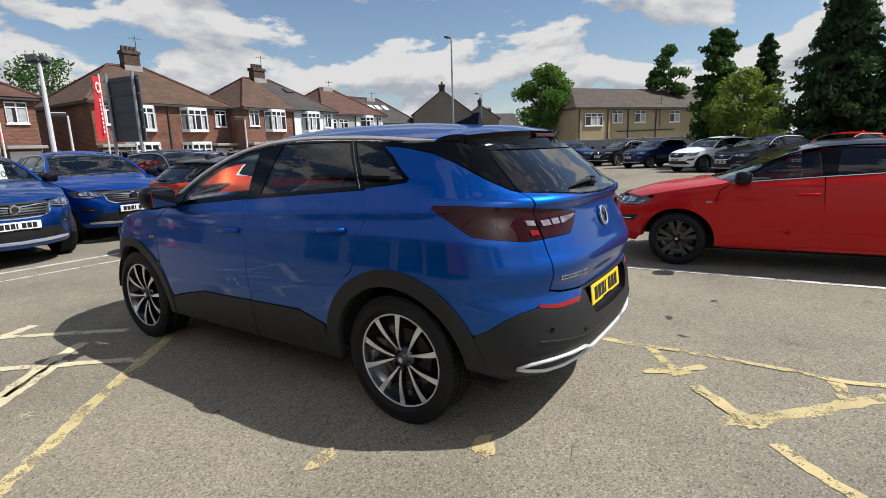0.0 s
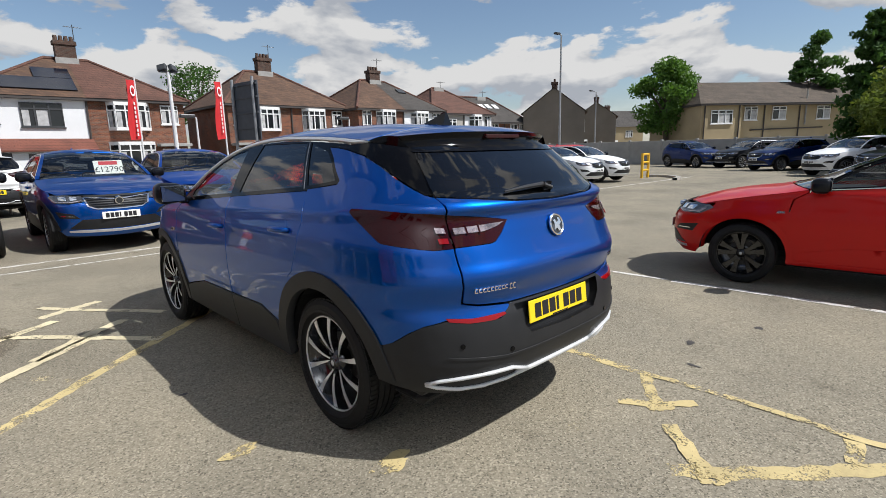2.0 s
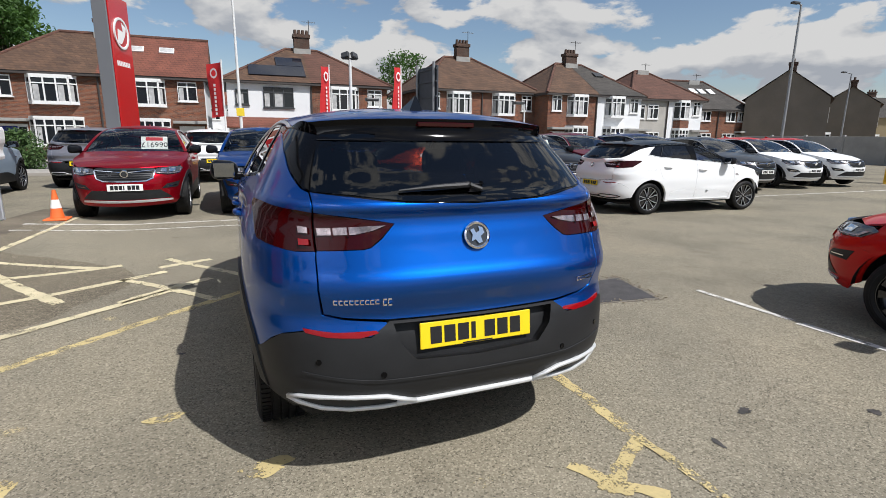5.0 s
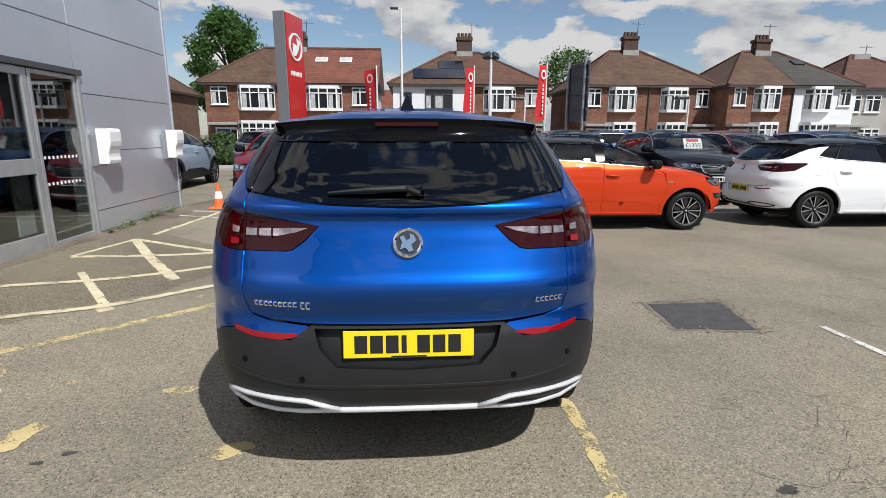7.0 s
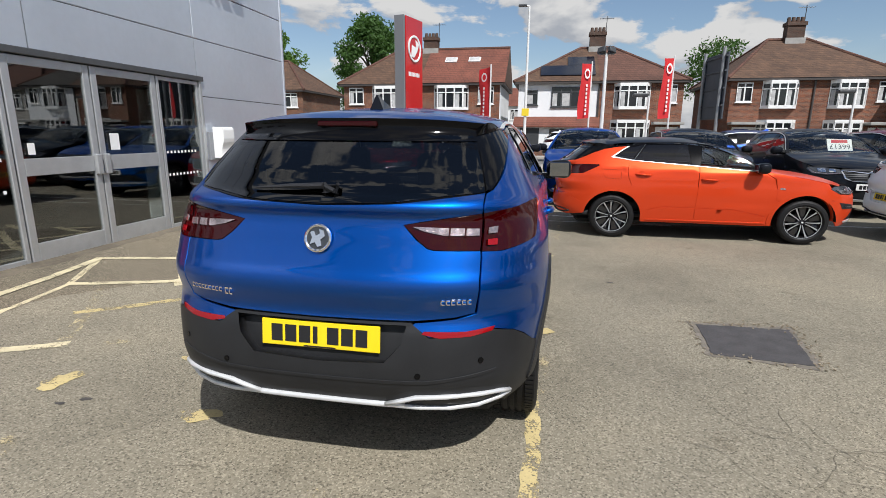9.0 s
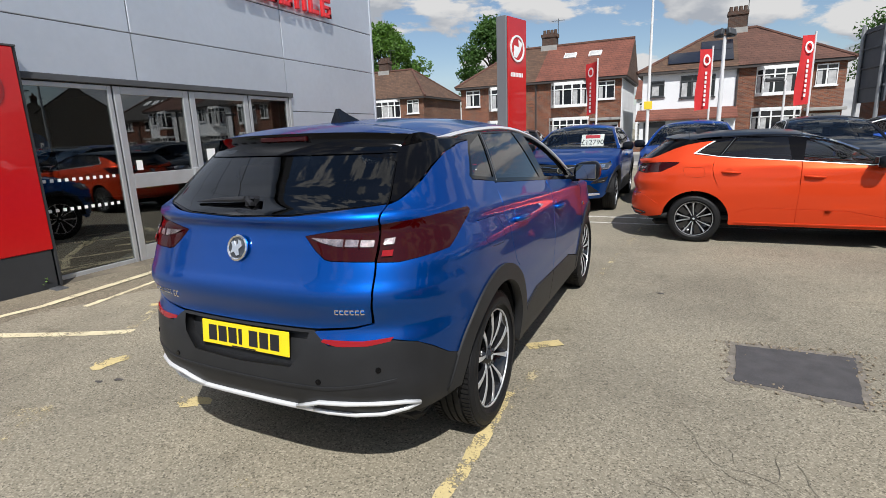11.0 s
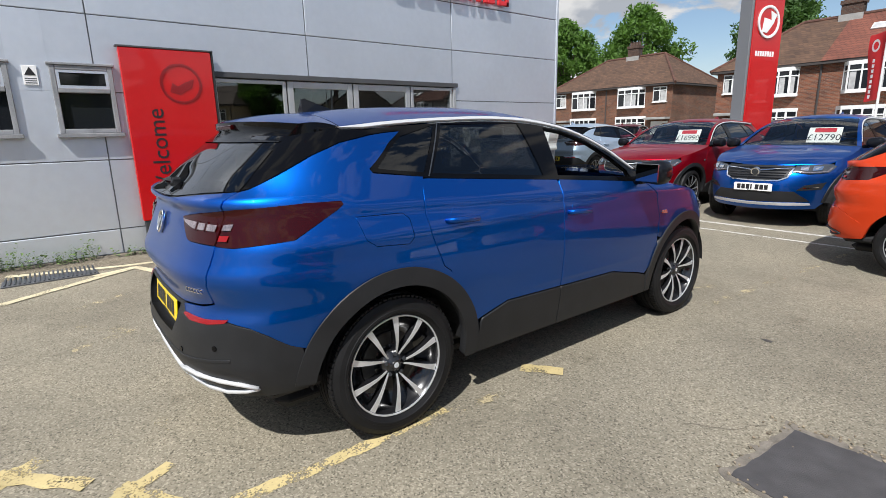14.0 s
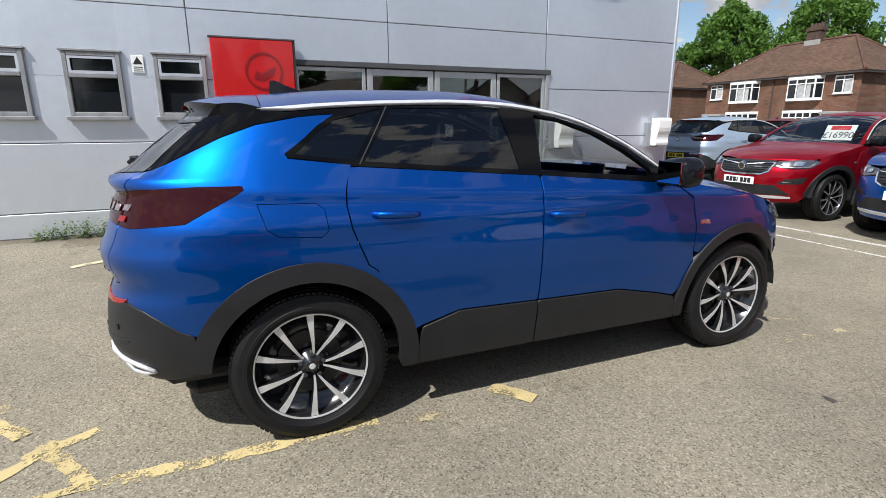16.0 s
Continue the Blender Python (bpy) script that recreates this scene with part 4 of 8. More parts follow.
    B("grille_wing", sym([("x", 0.03, 0.838), ("x", 0.06, 0.838), ("x", 0.25, 0.860), ("x", 0.44, 0.872), ("x", 0.44, 0.862), ("x", 0.25, 0.848), ("x", 0.03, 0.822)]), M_CHROME, front=True, off=0.014, gap=0)
    part("badge_field", cyl((0, 3.52, 0.823), (0, 3.5625, 0.8118), 0.044, n=20), M_GREYP, car)
    part("front_badge", cyl((0, 3.50, 0.825), (0, 3.560, 0.812), 0.060, n=24), M_CHROME, car, "round chrome badge")
    plate(car, pose(0, 3.585, 0.595, 90, 0, 180), M_PLATEW)
    plate(car, pose(0, float(sh.rear(0.67)) + 0.030, 0.674, 84, 0, 0), plate_rear)
    # spoiler, high lamp, fin, wiper, badge
    n = 18
    tip = lambda t: np.array([0.602 * t, -0.462 + 0.165 * abs(t) ** 2.3, 1.556 - 0.020 * abs(t) ** 3])
    T9, U9 = np.linspace(-1, 1, n + 1), np.linspace(0, 1, 8)
    bm = bmesh.new()
    rows = []
    for t in T9:
        a = sh.hood(np.array([-0.122]), np.array([t]))[0]
        rows.append([bm.verts.new(a + (tip(t) - a) * u + np.array([0, 0, 0.012 * math.sin(math.pi * u)])) for u in U9])
    for a, b in zip(rows, rows[1:]):
        for i in range(7):
            bm.faces.new((a[i], a[i + 1], b[i + 1], b[i]))
    part("roof_spoiler", bm, roof, car, smooth=True)
    bm = bmesh.new()
    prev = None
    for t in T9:
        q = tip(t)
        row = [bm.verts.new(p) for p in (q - (0, 0, 0.001), q + (-0.003 * t, 0.003, -0.016), q * (0.985, 1, 1) + (0, 0.014, -0.045), sh.at(*[np.array([v]) for v in sh.sz(("x", q[0] * 0.96 + 1e-4, 1.458))])[0] + (0, -0.004, 0))]
        if prev:
            for k in range(3):
                bm.faces.new((prev[k], prev[k + 1], row[k + 1], row[k]))
        prev = row
    # gloss black underside; its black also carries the shade of an unmodelled overhang
    part("spoiler_underside", bm, M_PIANO, car, smooth=True)
    for sd in (1, -1):
        # cheek that closes the spoiler's side down to the corner
        bm = bmesh.new()
        a = sh.hood(np.array([-0.122]), np.array([sd]))[0]
        prev = None
        for u in np.linspace(0, 1, 10):
            e = a + (tip(sd) - a) * u + np.array([0, 0, 0.012 * math.sin(math.pi * u) - 0.001])
            y = -0.122 - 0.25 * u
            h0 = sh.hood(np.array([y]), np.array([sd]))[0] + np.array([0, 0, -0.022 - 0.02 * u])
            row = [bm.verts.new(e), bm.verts.new(e * 0.5 + h0 * 0.5 + np.array([sd * 0.004, 0, 0])), bm.verts.new(h0)]
            if prev:
                for k in range(2):
                    bm.faces.new((prev[k], prev[k + 1], row[k + 1], row[k]))
            prev = row
        part("spoiler_cheek", bm, M_PIANO, car, smooth=True)
    part("brake_lamp", box((-0.14, -0.466, 1.519), (0.14, -0.44, 1.541), 0.004), M_LAMP, car, "dark red high brake lamp")
    bm = bmesh.new()
    zr = float(sh.mid(0.02))
    prof = [(0.10, zr - 0.01), (0.05, zr + 0.012), (-0.04, zr + 0.045), (-0.10, zr + 0.072), (-0.125, zr + 0.070), (-0.135, zr - 0.012)]
    rows = [[bm.verts.new((sx * (0.004 + 0.036 * max(0, 1 - (z - zr + 0.012) / 0.075) ** 1.3), y + 0.10, z)) for y, z in prof] for sx in (1, -1)]
    for i in range(len(prof) - 1):
        bm.faces.new((rows[0][i], rows[0][i + 1], rows[1][i + 1], rows[1][i]))
    bm.faces.new(rows[0]), bm.faces.new(rows[1][::-1])
    part("aerial_fin", bm, M_BLACKP if hero else roof, car)
    bm = bmesh.new()
    zw = 1.268
    yw = lambda z: float(sh.rear(z)) - 0.022
    add_tube(bm, [(0.05, yw(1.262), 1.262), (0.0, yw(1.278), 1.280), (-0.15, yw(1.272) + 0.003, 1.276), (-0.31, yw(1.262) + 0.02, 1.264)], [0.010, 0.014, 0.010, 0.004], 8)
    add_box(bm, (0.0, yw(1.28) + 0.004, 1.252), (0.055, yw(1.26) + 0.02, 1.284), 0.010, 2)
    part("rear_wiper", bm, M_INK, car)
    b = part("tail_badge", lathe([(0.058, 0.0), (0.058, 0.008), (0.052, 0.012), (0.046, 0.008), (0.046, 0.004), (0.0, 0.004)], 32), M_CHROME, car, "round chrome badge")
    b.matrix_basis = pose(0, float(sh.rear(1.075)) - 0.008, 1.078, 0, 0, -90) @ pose(0, 0, 0, 0, -16, 0)
    bm = bmesh.new()
    add_prism(bm, [(-0.030, -0.026), (-0.010, -0.018), (0.004, -0.036), (0.020, -0.030), (0.014, -0.006), (0.032, 0.008), (0.024, 0.030), (0.006, 0.036), (0.010, 0.018), (-0.006, 0.008), (-0.016, 0.028), (-0.032, 0.022), (-0.022, 0.002)], 0.004, 0.012)
    e = part("badge_emblem", bm, M_CHROME, b)
    part("badge_field", lathe([(0.046, 0.0048), (0.0, 0.0052)], 24), M_GREYP, b)
    e.matrix_basis = Matrix(((0, 0, 1, 0), (1, 0, 0, 0), (0, 1, 0, 0), (0, 0, 0, 1)))
    if hero:
        # raised chrome name strips, drawn as plain marks
        for x0, x1, z, hgt, nn in ((-0.60, -0.425, 0.846, 0.020, 9), (-0.415, -0.375, 0.842, 0.030, 2), (0.505, 0.625, 0.846, 0.020, 6)):
            for i in range(nn):
                bm = bmesh.new()
                xa = x0 + (x1 - x0) * i / nn
                xb = xa + (x1 - x0) / nn * 0.8
                q = sh.at(*[np.array([v]) for v in sh.sz(("x", (xa + xb) / 2, z))])[0]
                nq = sh.normal(*[np.array([v]) for v in sh.sz(("x", (xa + xb) / 2, z))])[0]
                rz = math.degrees(math.atan2(nq[0], -nq[1]))
                mm = pose(q[0], q[1] - 0.003, z, 0, 0, rz)
                add_box(bm, (-(xb - xa) / 2, -0.004, hgt * 0.28), ((xb - xa) / 2, 0.003, hgt * 0.5), 0, 1, mm)
                add_box(bm, (-(xb - xa) / 2, -0.004, -hgt * 0.5), ((xb - xa) / 2, 0.003, -hgt * 0.28), 0, 1, mm)
                add_box(bm, (-(xb - xa) / 2, -0.004, -hgt * 0.5), (-(xb - xa) / 4, 0.003, hgt * 0.5), 0, 1, mm)
                part("name_mark", bm, M_CHROME, car, "chrome lettering mark")
        for x, z in ((0.66, 0.60), (0.42, 0.545), (-0.66, 0.60), (-0.42, 0.545)):
            q = sh.at(*[np.array([v]) for v in sh.sz(("x", x, z))])[0]
            nq = Vector(sh.normal(*[np.array([v]) for v in sh.sz(("x", x, z))])[0])
            part("parking_sensor", cyl(Vector(q), Vector(q) + nq * 0.008, 0.012, n=14), M_PIANO, car)
    cabin(car, open_window)
    if price:
        price_card(car, CARD_AT, price)
    return car


def ribbon(bm, pts, hgt, d=0.022):
    """A moulded strip with a rounded face that follows points along the tail."""
    prof = [(0.5, 0.0), (0.46, 0.7), (0.30, 1.0), (-0.30, 1.0), (-0.46, 0.7), (-0.5, 0.0)]
    prev = None
    for i, p in enumerate(pts):
        a, b = pts[max(0, i - 1)], pts[min(len(pts) - 1, i + 1)]
        t = Vector(b) - Vector(a)
        out = Vector((t.y, -t.x, 0)).normalized()
        out = out if out.y < 0 or abs(out.x) > 0.9 else -out
        up = t.cross(out).normalized()
        up = up if up.z > 0 else -up
        row = [bm.verts.new(Vector(p) + up * u * hgt + out * (k * d - 0.010)) for u, k in prof]
        if prev:
            for k in range(5):
                bm.faces.new((prev[k], prev[k + 1], row[k + 1], row[k]))
        else:
            bm.faces.new(row)
        prev = row
    bm.faces.new(prev)


def plate(parent, m, face):
    """A number plate with its characters left as plain bars; it faces -y of its pose turned upright."""
    p = part("number_plate", box((-0.26, -0.056, 0.0), (0.26, 0.056, 0.008), 0.003), face, parent, "yellow number plate" if face is M_PLATEY else "white number plate")
    p.matrix_basis = m
    x = -0.215
    for i, w in enumerate((0.05, 0.05, 0.05, 0.02, 0.0, 0.05, 0.05, 0.05)):
        if w:
            part("plate_bar", box((x, -0.036, 0.0085), (x + w, 0.036, 0.0098)), M_INK, p)
        x += w + (0.012 if w else 0.03)
    bm = box((-0.07, -0.053, 0.0085), (0.07, -0.047, 0.0095))
    part("plate_bar", bm, M_INK, p)
    return p


CARD_AT = pose(-0.27, 1.73, 1.315, 62, 0, 180)


def price_card(car, m, text):
    c = part("price_card", box((-0.23, -0.15, 0), (0.23, 0.12, 0.004), 0.003), M_CARD, car, "red and white price card")
    c.matrix_basis = m
    part("card_header", box((-0.15, 0.03, 0.004), (0.15, 0.105, 0.006), 0.002), M_CARDRED, c)
    write("price_figures", text, 0.155, pose(0, -0.065, 0.006), M_INK, c, 0.001)


M_CARD = mat("white_card", (0.88, 0.87, 0.85), 0.6)
M_CARDRED = mat("red_card", (0.60, 0.02, 0.03), 0.6)


def cabin(car, detailed):
    """Seats, dashboard and wheel, dark behind the glass."""
    part("cabin_floor", box((-0.78, -0.62, 0.33), (0.78, 2.2, 0.42), 0.03), M_SEAT, car)
    part("dashboard", box((-0.76, 1.55, 0.62), (0.76, 2.12, 1.09), 0.08, 3), M_SEAT, car, smooth=True)
    part("parcel_shelf", box((-0.62, -0.60, 1.02), (0.62, 0.05, 1.06), 0.01), M_SEAT, car)
    for x, y, w in ((-0.38, 0.80, 0.50), (0.38, 0.80, 0.50), (-0.40, 0.02, 0.62), (0.40, 0.02, 0.62)):
        s = new("seat")
        s.parent = car
        s.matrix_basis = pose(x, y, 0.42)
        part("seat_cushion", box((-w / 2, -0.05, 0.0), (w / 2, 0.52, 0.20), 0.06, 3), M_SEAT, s, smooth=True)
        part("seat_back", box((-w / 2, -0.11, 0.05), (w / 2, 0.06, 0.70), 0.06, 3, pose(0, -0.02, 0.08, -14, 0, 0)), M_SEAT, s, smooth=True)
        part("headrest", box((-0.13, -0.30, 0.80), (0.13, -0.19, 0.98), 0.04, 3), M_SEAT, s, smooth=True)
    bm = bmesh.new()
    c = Vector((0.38, 1.46, 0.98))
    mm = Matrix.Translation(c) @ pose(0, 0, 0, -65, 0, 0).to_3x3().to_4x4()
    ring = [mm @ Vector((0.185 * math.cos(a), 0.185 * math.sin(a), 0)) for a in np.linspace(0, 2 * math.pi, 25)]
    add_tube(bm, ring, 0.016, 8)
    for a in (0, math.pi, -math.pi / 2):
        add_tube(bm, [mm @ Vector((0, 0, 0.02)), mm @ Vector((0.18 * math.cos(a), 0.18 * math.sin(a), 0))], 0.018, 6)
    part("steering_wheel", bm, M_INK, car, smooth=True)
    part("rear_view_mirror", box((-0.12, 1.42, 1.43), (0.12, 1.46, 1.50), 0.02, 2), M_INK, car)


SHELL_SUV = Shell(SUV)

# ---- ground and lot ----
M_ASPH = mat("worn_asphalt", (0.20, 0.185, 0.165), 0.88, bump=0.32, bscale=140, vary=0.1, scale=0.4, spec=0.3)
M_PATCH = mat("dark_patch_asphalt", (0.058, 0.055, 0.056), 0.88, vary=0.22, scale=9, bump=0.9, bscale=160)
M_ROAD = mat("road_asphalt", (0.14, 0.135, 0.13), 0.88, vary=0.2, scale=0.5, bump=0.3, bscale=100)
M_PAVE = mat("pavement_concrete", (0.33, 0.31, 0.28), 0.85, vary=0.15, scale=0.8, bump=0.2, bscale=60)
M_DIRT = mat("brown_dirt", (0.13, 0.108, 0.078), 0.95, vary=0.4, scale=1.3, bump=0.5, bscale=50)
M_RIM = mat("crumbled_asphalt", (0.165, 0.145, 0.118), 0.95, vary=0.35, scale=14, bump=0.9, bscale=70)
M_CRACK = mat("crack_grit", (0.135, 0.118, 0.088), 0.95, vary=0.3)


def asphalt_nodes(m):
    """Pale aggregate chips, stains and broad worn areas."""
    nt = m.node_tree
    b = nt.nodes["Principled BSDF"]
    co = nt.nodes.new("ShaderNodeTexCoord").outputs["Object"]

    def noise_tex(scale, detail, rough=0.6):
        n = nt.nodes.new("ShaderNodeTexNoise")
        n.inputs["Scale"].default_value, n.inputs["Detail"].default_value, n.inputs["Roughness"].default_value = scale, detail, rough
        nt.links.new(co, n.inputs["Vector"])
        return n.outputs["Fac"]

    def rampy(src, stops):
        r = nt.nodes.new("ShaderNodeValToRGB")
        while len(r.color_ramp.elements) < len(stops):
            r.color_ramp.elements.new(0.5)
        for e, (p, c) in zip(r.color_ramp.elements, stops):
            e.position, e.color = p, (*c, 1)
        nt.links.new(src, r.inputs[0])
        return r.outputs[0]

    def mul(a, c):
        x = nt.nodes.new("ShaderNodeMix")
        x.data_type, x.blend_type = "RGBA", "MULTIPLY"
        x.inputs["Factor"].default_value = 1
        nt.links.new(a, x.inputs["A"]), nt.links.new(c, x.inputs["B"])
        return x.outputs["Result"]

    vor = nt.nodes.new("ShaderNodeTexVoronoi")
    vor.inputs["Scale"].default_value = 125
    nt.links.new(co, vor.inputs["Vector"])
    chip = nt.nodes.new("ShaderNodeSeparateColor")
    nt.links.new(vor.outputs["Color"], chip.inputs[0])
    chips = rampy(chip.outputs[0], [(0.0, (0.090, 0.081, 0.060)), (0.20, (0.184, 0.166, 0.127)), (0.75, (0.228, 0.206, 0.158)), (1.0, (0.325, 0.294, 0.230))])
    broad = rampy(noise_tex(0.55, 6), [(0.30, (0.72, 0.71, 0.70)), (0.50, (1.0, 0.99, 0.97)), (0.72, (1.20, 1.17, 1.12))])
    stain = rampy(noise_tex(2.6, 8, 0.7), [(0.28, (0.66, 0.64, 0.62)), (0.42, (1, 1, 1)), (1.0, (1.04, 1.03, 1.02))])
    nt.links.new(mul(mul(chips, broad), stain), b.inputs["Base Color"])
    return m


asphalt_nodes(M_ASPH)


def worn_paint(name, color, keep):
    """Road paint that has worn through to the ground in places."""
    m = mat(name, color, 0.75, vary=0.18, scale=3, bump=0.3, bscale=150)
    nt = m.node_tree
    b, out = nt.nodes["Principled BSDF"], nt.nodes["Material Output"]
    co = nt.nodes.new("ShaderNodeTexCoord").outputs["Object"]
    n1, n2 = nt.nodes.new("ShaderNodeTexNoise"), nt.nodes.new("ShaderNodeTexNoise")
    n1.inputs["Scale"].default_value, n1.inputs["Detail"].default_value = 5, 10
    n1.inputs["Roughness"].default_value = 0.72
    n2.inputs["Scale"].default_value, n2.inputs["Detail"].default_value = 90, 4
    nt.links.new(co, n1.inputs["Vector"]), nt.links.new(co, n2.inputs["Vector"])
    ad = nt.nodes.new("ShaderNodeMath")
    ad.operation = "MULTIPLY_ADD"
    nt.links.new(n2.outputs["Fac"], ad.inputs[0])
    ad.inputs[1].default_value = 0.5
    nt.links.new(n1.outputs["Fac"], ad.inputs[2])
    mr = nt.nodes.new("ShaderNodeMapRange")
    mr.inputs["From Min"].default_value, mr.inputs["From Max"].default_value = keep, keep + 0.07
    nt.links.new(ad.outputs[0], mr.inputs["Value"])
    tr, mx = nt.nodes.new("ShaderNodeBsdfTransparent"), nt.nodes.new("ShaderNodeMixShader")
    nt.links.new(mr.outputs[0], mx.inputs[0])
    nt.links.new(tr.outputs[0], mx.inputs[1]), nt.links.new(b.outputs[0], mx.inputs[2])
    nt.links.new(mx.outputs[0], out.inputs[0])
    return m


M_YELLOW = worn_paint("worn_yellow_line_paint", (0.48, 0.385, 0.185), 0.665)
M_YFAINT = worn_paint("faded_yellow_line_paint", (0.42, 0.35, 0.21), 0.775)
M_CREAM = worn_paint("cream_line_paint", (0.56, 0.49, 0.32), 0.615)
M_WLINE = worn_paint("white_line_paint", (0.58, 0.56, 0.52), 0.65)

WALL_X = -4.40


def rise(x, y):
    """The tarmac climbs a little towards the showroom."""
    f = min(1, max(0, (-2.4 - x) / 2.0))
    g = min(1, max(0, (9.5 - y) / 2.0))
    return 0.09 * f * f * (3 - 2 * f) * g


bm = bmesh.new()
xs = [-900, -300, -120, -60, -30, -15, -9] + [-6 + 0.25 * i for i in range(25)] + [2, 6, 12, 24, 45, 90, 200, 900]
ys = [-900, -200, -60, -25, -12] + [-6 + 0.5 * i for i in range(36)] + [14, 18, 24, 40, 90, 300, 900]
grid = [[bm.verts.new((x, y, rise(x, y))) for x in xs] for y in ys]
for i in range(len(ys) - 1):
    for j in range(len(xs) - 1):
        bm.faces.new((grid[i][j], grid[i][j + 1], grid[i + 1][j + 1], grid[i + 1][j]))
tagged(part("ground", bm, M_ASPH, smooth=True), "worn grey-brown car lot asphalt with pale chips", "asphalt", kind="structure")


def stripe(name, pts, w, material, label, ragged=0.25, seed=1):
    """A painted line with uneven edges, just above the tarmac."""
    rnd = random.Random(seed)
    P = []
    for a, b in zip(pts, pts[1:]):
        n = max(1, int(math.dist(a, b) / 0.05))
        P += [(a[0] + (b[0] - a[0]) * k / n, a[1] + (b[1] - a[1]) * k / n) for k in range(n)]
    P.append(pts[-1])
    bm = bmesh.new()
    prev = None
    for i, p in enumerate(P):
        a, b = P[max(0, i - 1)], P[min(len(P) - 1, i + 1)]
        d = Vector((b[0] - a[0], b[1] - a[1], 0)).normalized()
        n = Vector((-d.y, d.x, 0))
        l, r = (w / 2 * (1 + rnd.uniform(-ragged, ragged)) for _ in range(2))
        v = [bm.verts.new((p[0] + n.x * k, p[1] + n.y * k, rise(p[0], p[1]) + 0.002 + 0.0012 * (seed % 5))) for k in (l, -r)]
        if prev:
            bm.faces.new((prev[0], prev[1], v[1], v[0]))
        prev = v
    return tagged(part(name, bm, material), label, "road marking", kind="structure")


def blot(name, c, rx, ry, material, label, seed, z=0.0045, n=44):
    """A low patch with a ragged outline."""
    rnd = random.Random(seed)
    bm = bmesh.new()
    vs, wob = [], [rnd.uniform(0, 6.3) for _ in range(4)]
    for i in range(n):
        a = 2 * math.pi * i / n
        k = 0.85 + 0.16 * math.sin(2 * a + wob[0]) + 0.12 * math.sin(3 * a + wob[1]) + 0.08 * math.sin(7 * a + wob[2]) + rnd.uniform(-0.09, 0.09)
        x, y = c[0] + rx * k * math.cos(a), c[1] + ry * k * math.sin(a)
        vs.append(bm.verts.new((x, y, rise(x, y) + z)))
    bm.faces.new(vs)
    return tagged(part(name, bm, material), label, "road marking", kind="structure")


# older, darker tarmac along the showroom front
M_OLD = asphalt_nodes(mat("older_dark_asphalt", (0.15, 0.13, 0.105), 0.9, bump=0.5, bscale=90, vary=0.1, scale=0.4, spec=0.3))
for nd in M_OLD.node_tree.nodes:
    if nd.type == "VALTORGB" and len(nd.color_ramp.elements) == 4:
        for el, c in zip(nd.color_ramp.elements, ((0.060, 0.050, 0.036), (0.128, 0.110, 0.080), (0.170, 0.147, 0.108), (0.30, 0.265, 0.205))):
            el.color = (*c, 1)
edge = spline([-2.2, -1.0, 0.3, 1.2, 2.3, 3.3, 4.2, 5.0, 6.5, 9.0], [-3.95, -3.75, -3.55, -3.15, -2.35, -1.95, -2.6, -3.7, -3.55, -3.45])
rnd = random.Random(77)
bm = bmesh.new()
prev = None
for i in range(281):
    y = -2.2 + 0.04 * i
    xe = float(edge(y)) + rnd.uniform(-0.03, 0.03) + 0.06 * math.sin(5.1 * y) * math.sin(2.3 * y)
    row = [bm.verts.new((x, y, rise(x, y) + 0.0012)) for x in [WALL_X + (xe - WALL_X) * k / 12 for k in range(13)]]
    if prev:
        for k in range(12):
            bm.faces.new((prev[k], prev[k + 1], row[k + 1], row[k]))
    prev = row
tagged(part("older_tarmac", bm, M_OLD, smooth=True), "darker gritty older tarmac along the showroom", "asphalt", kind="structure")

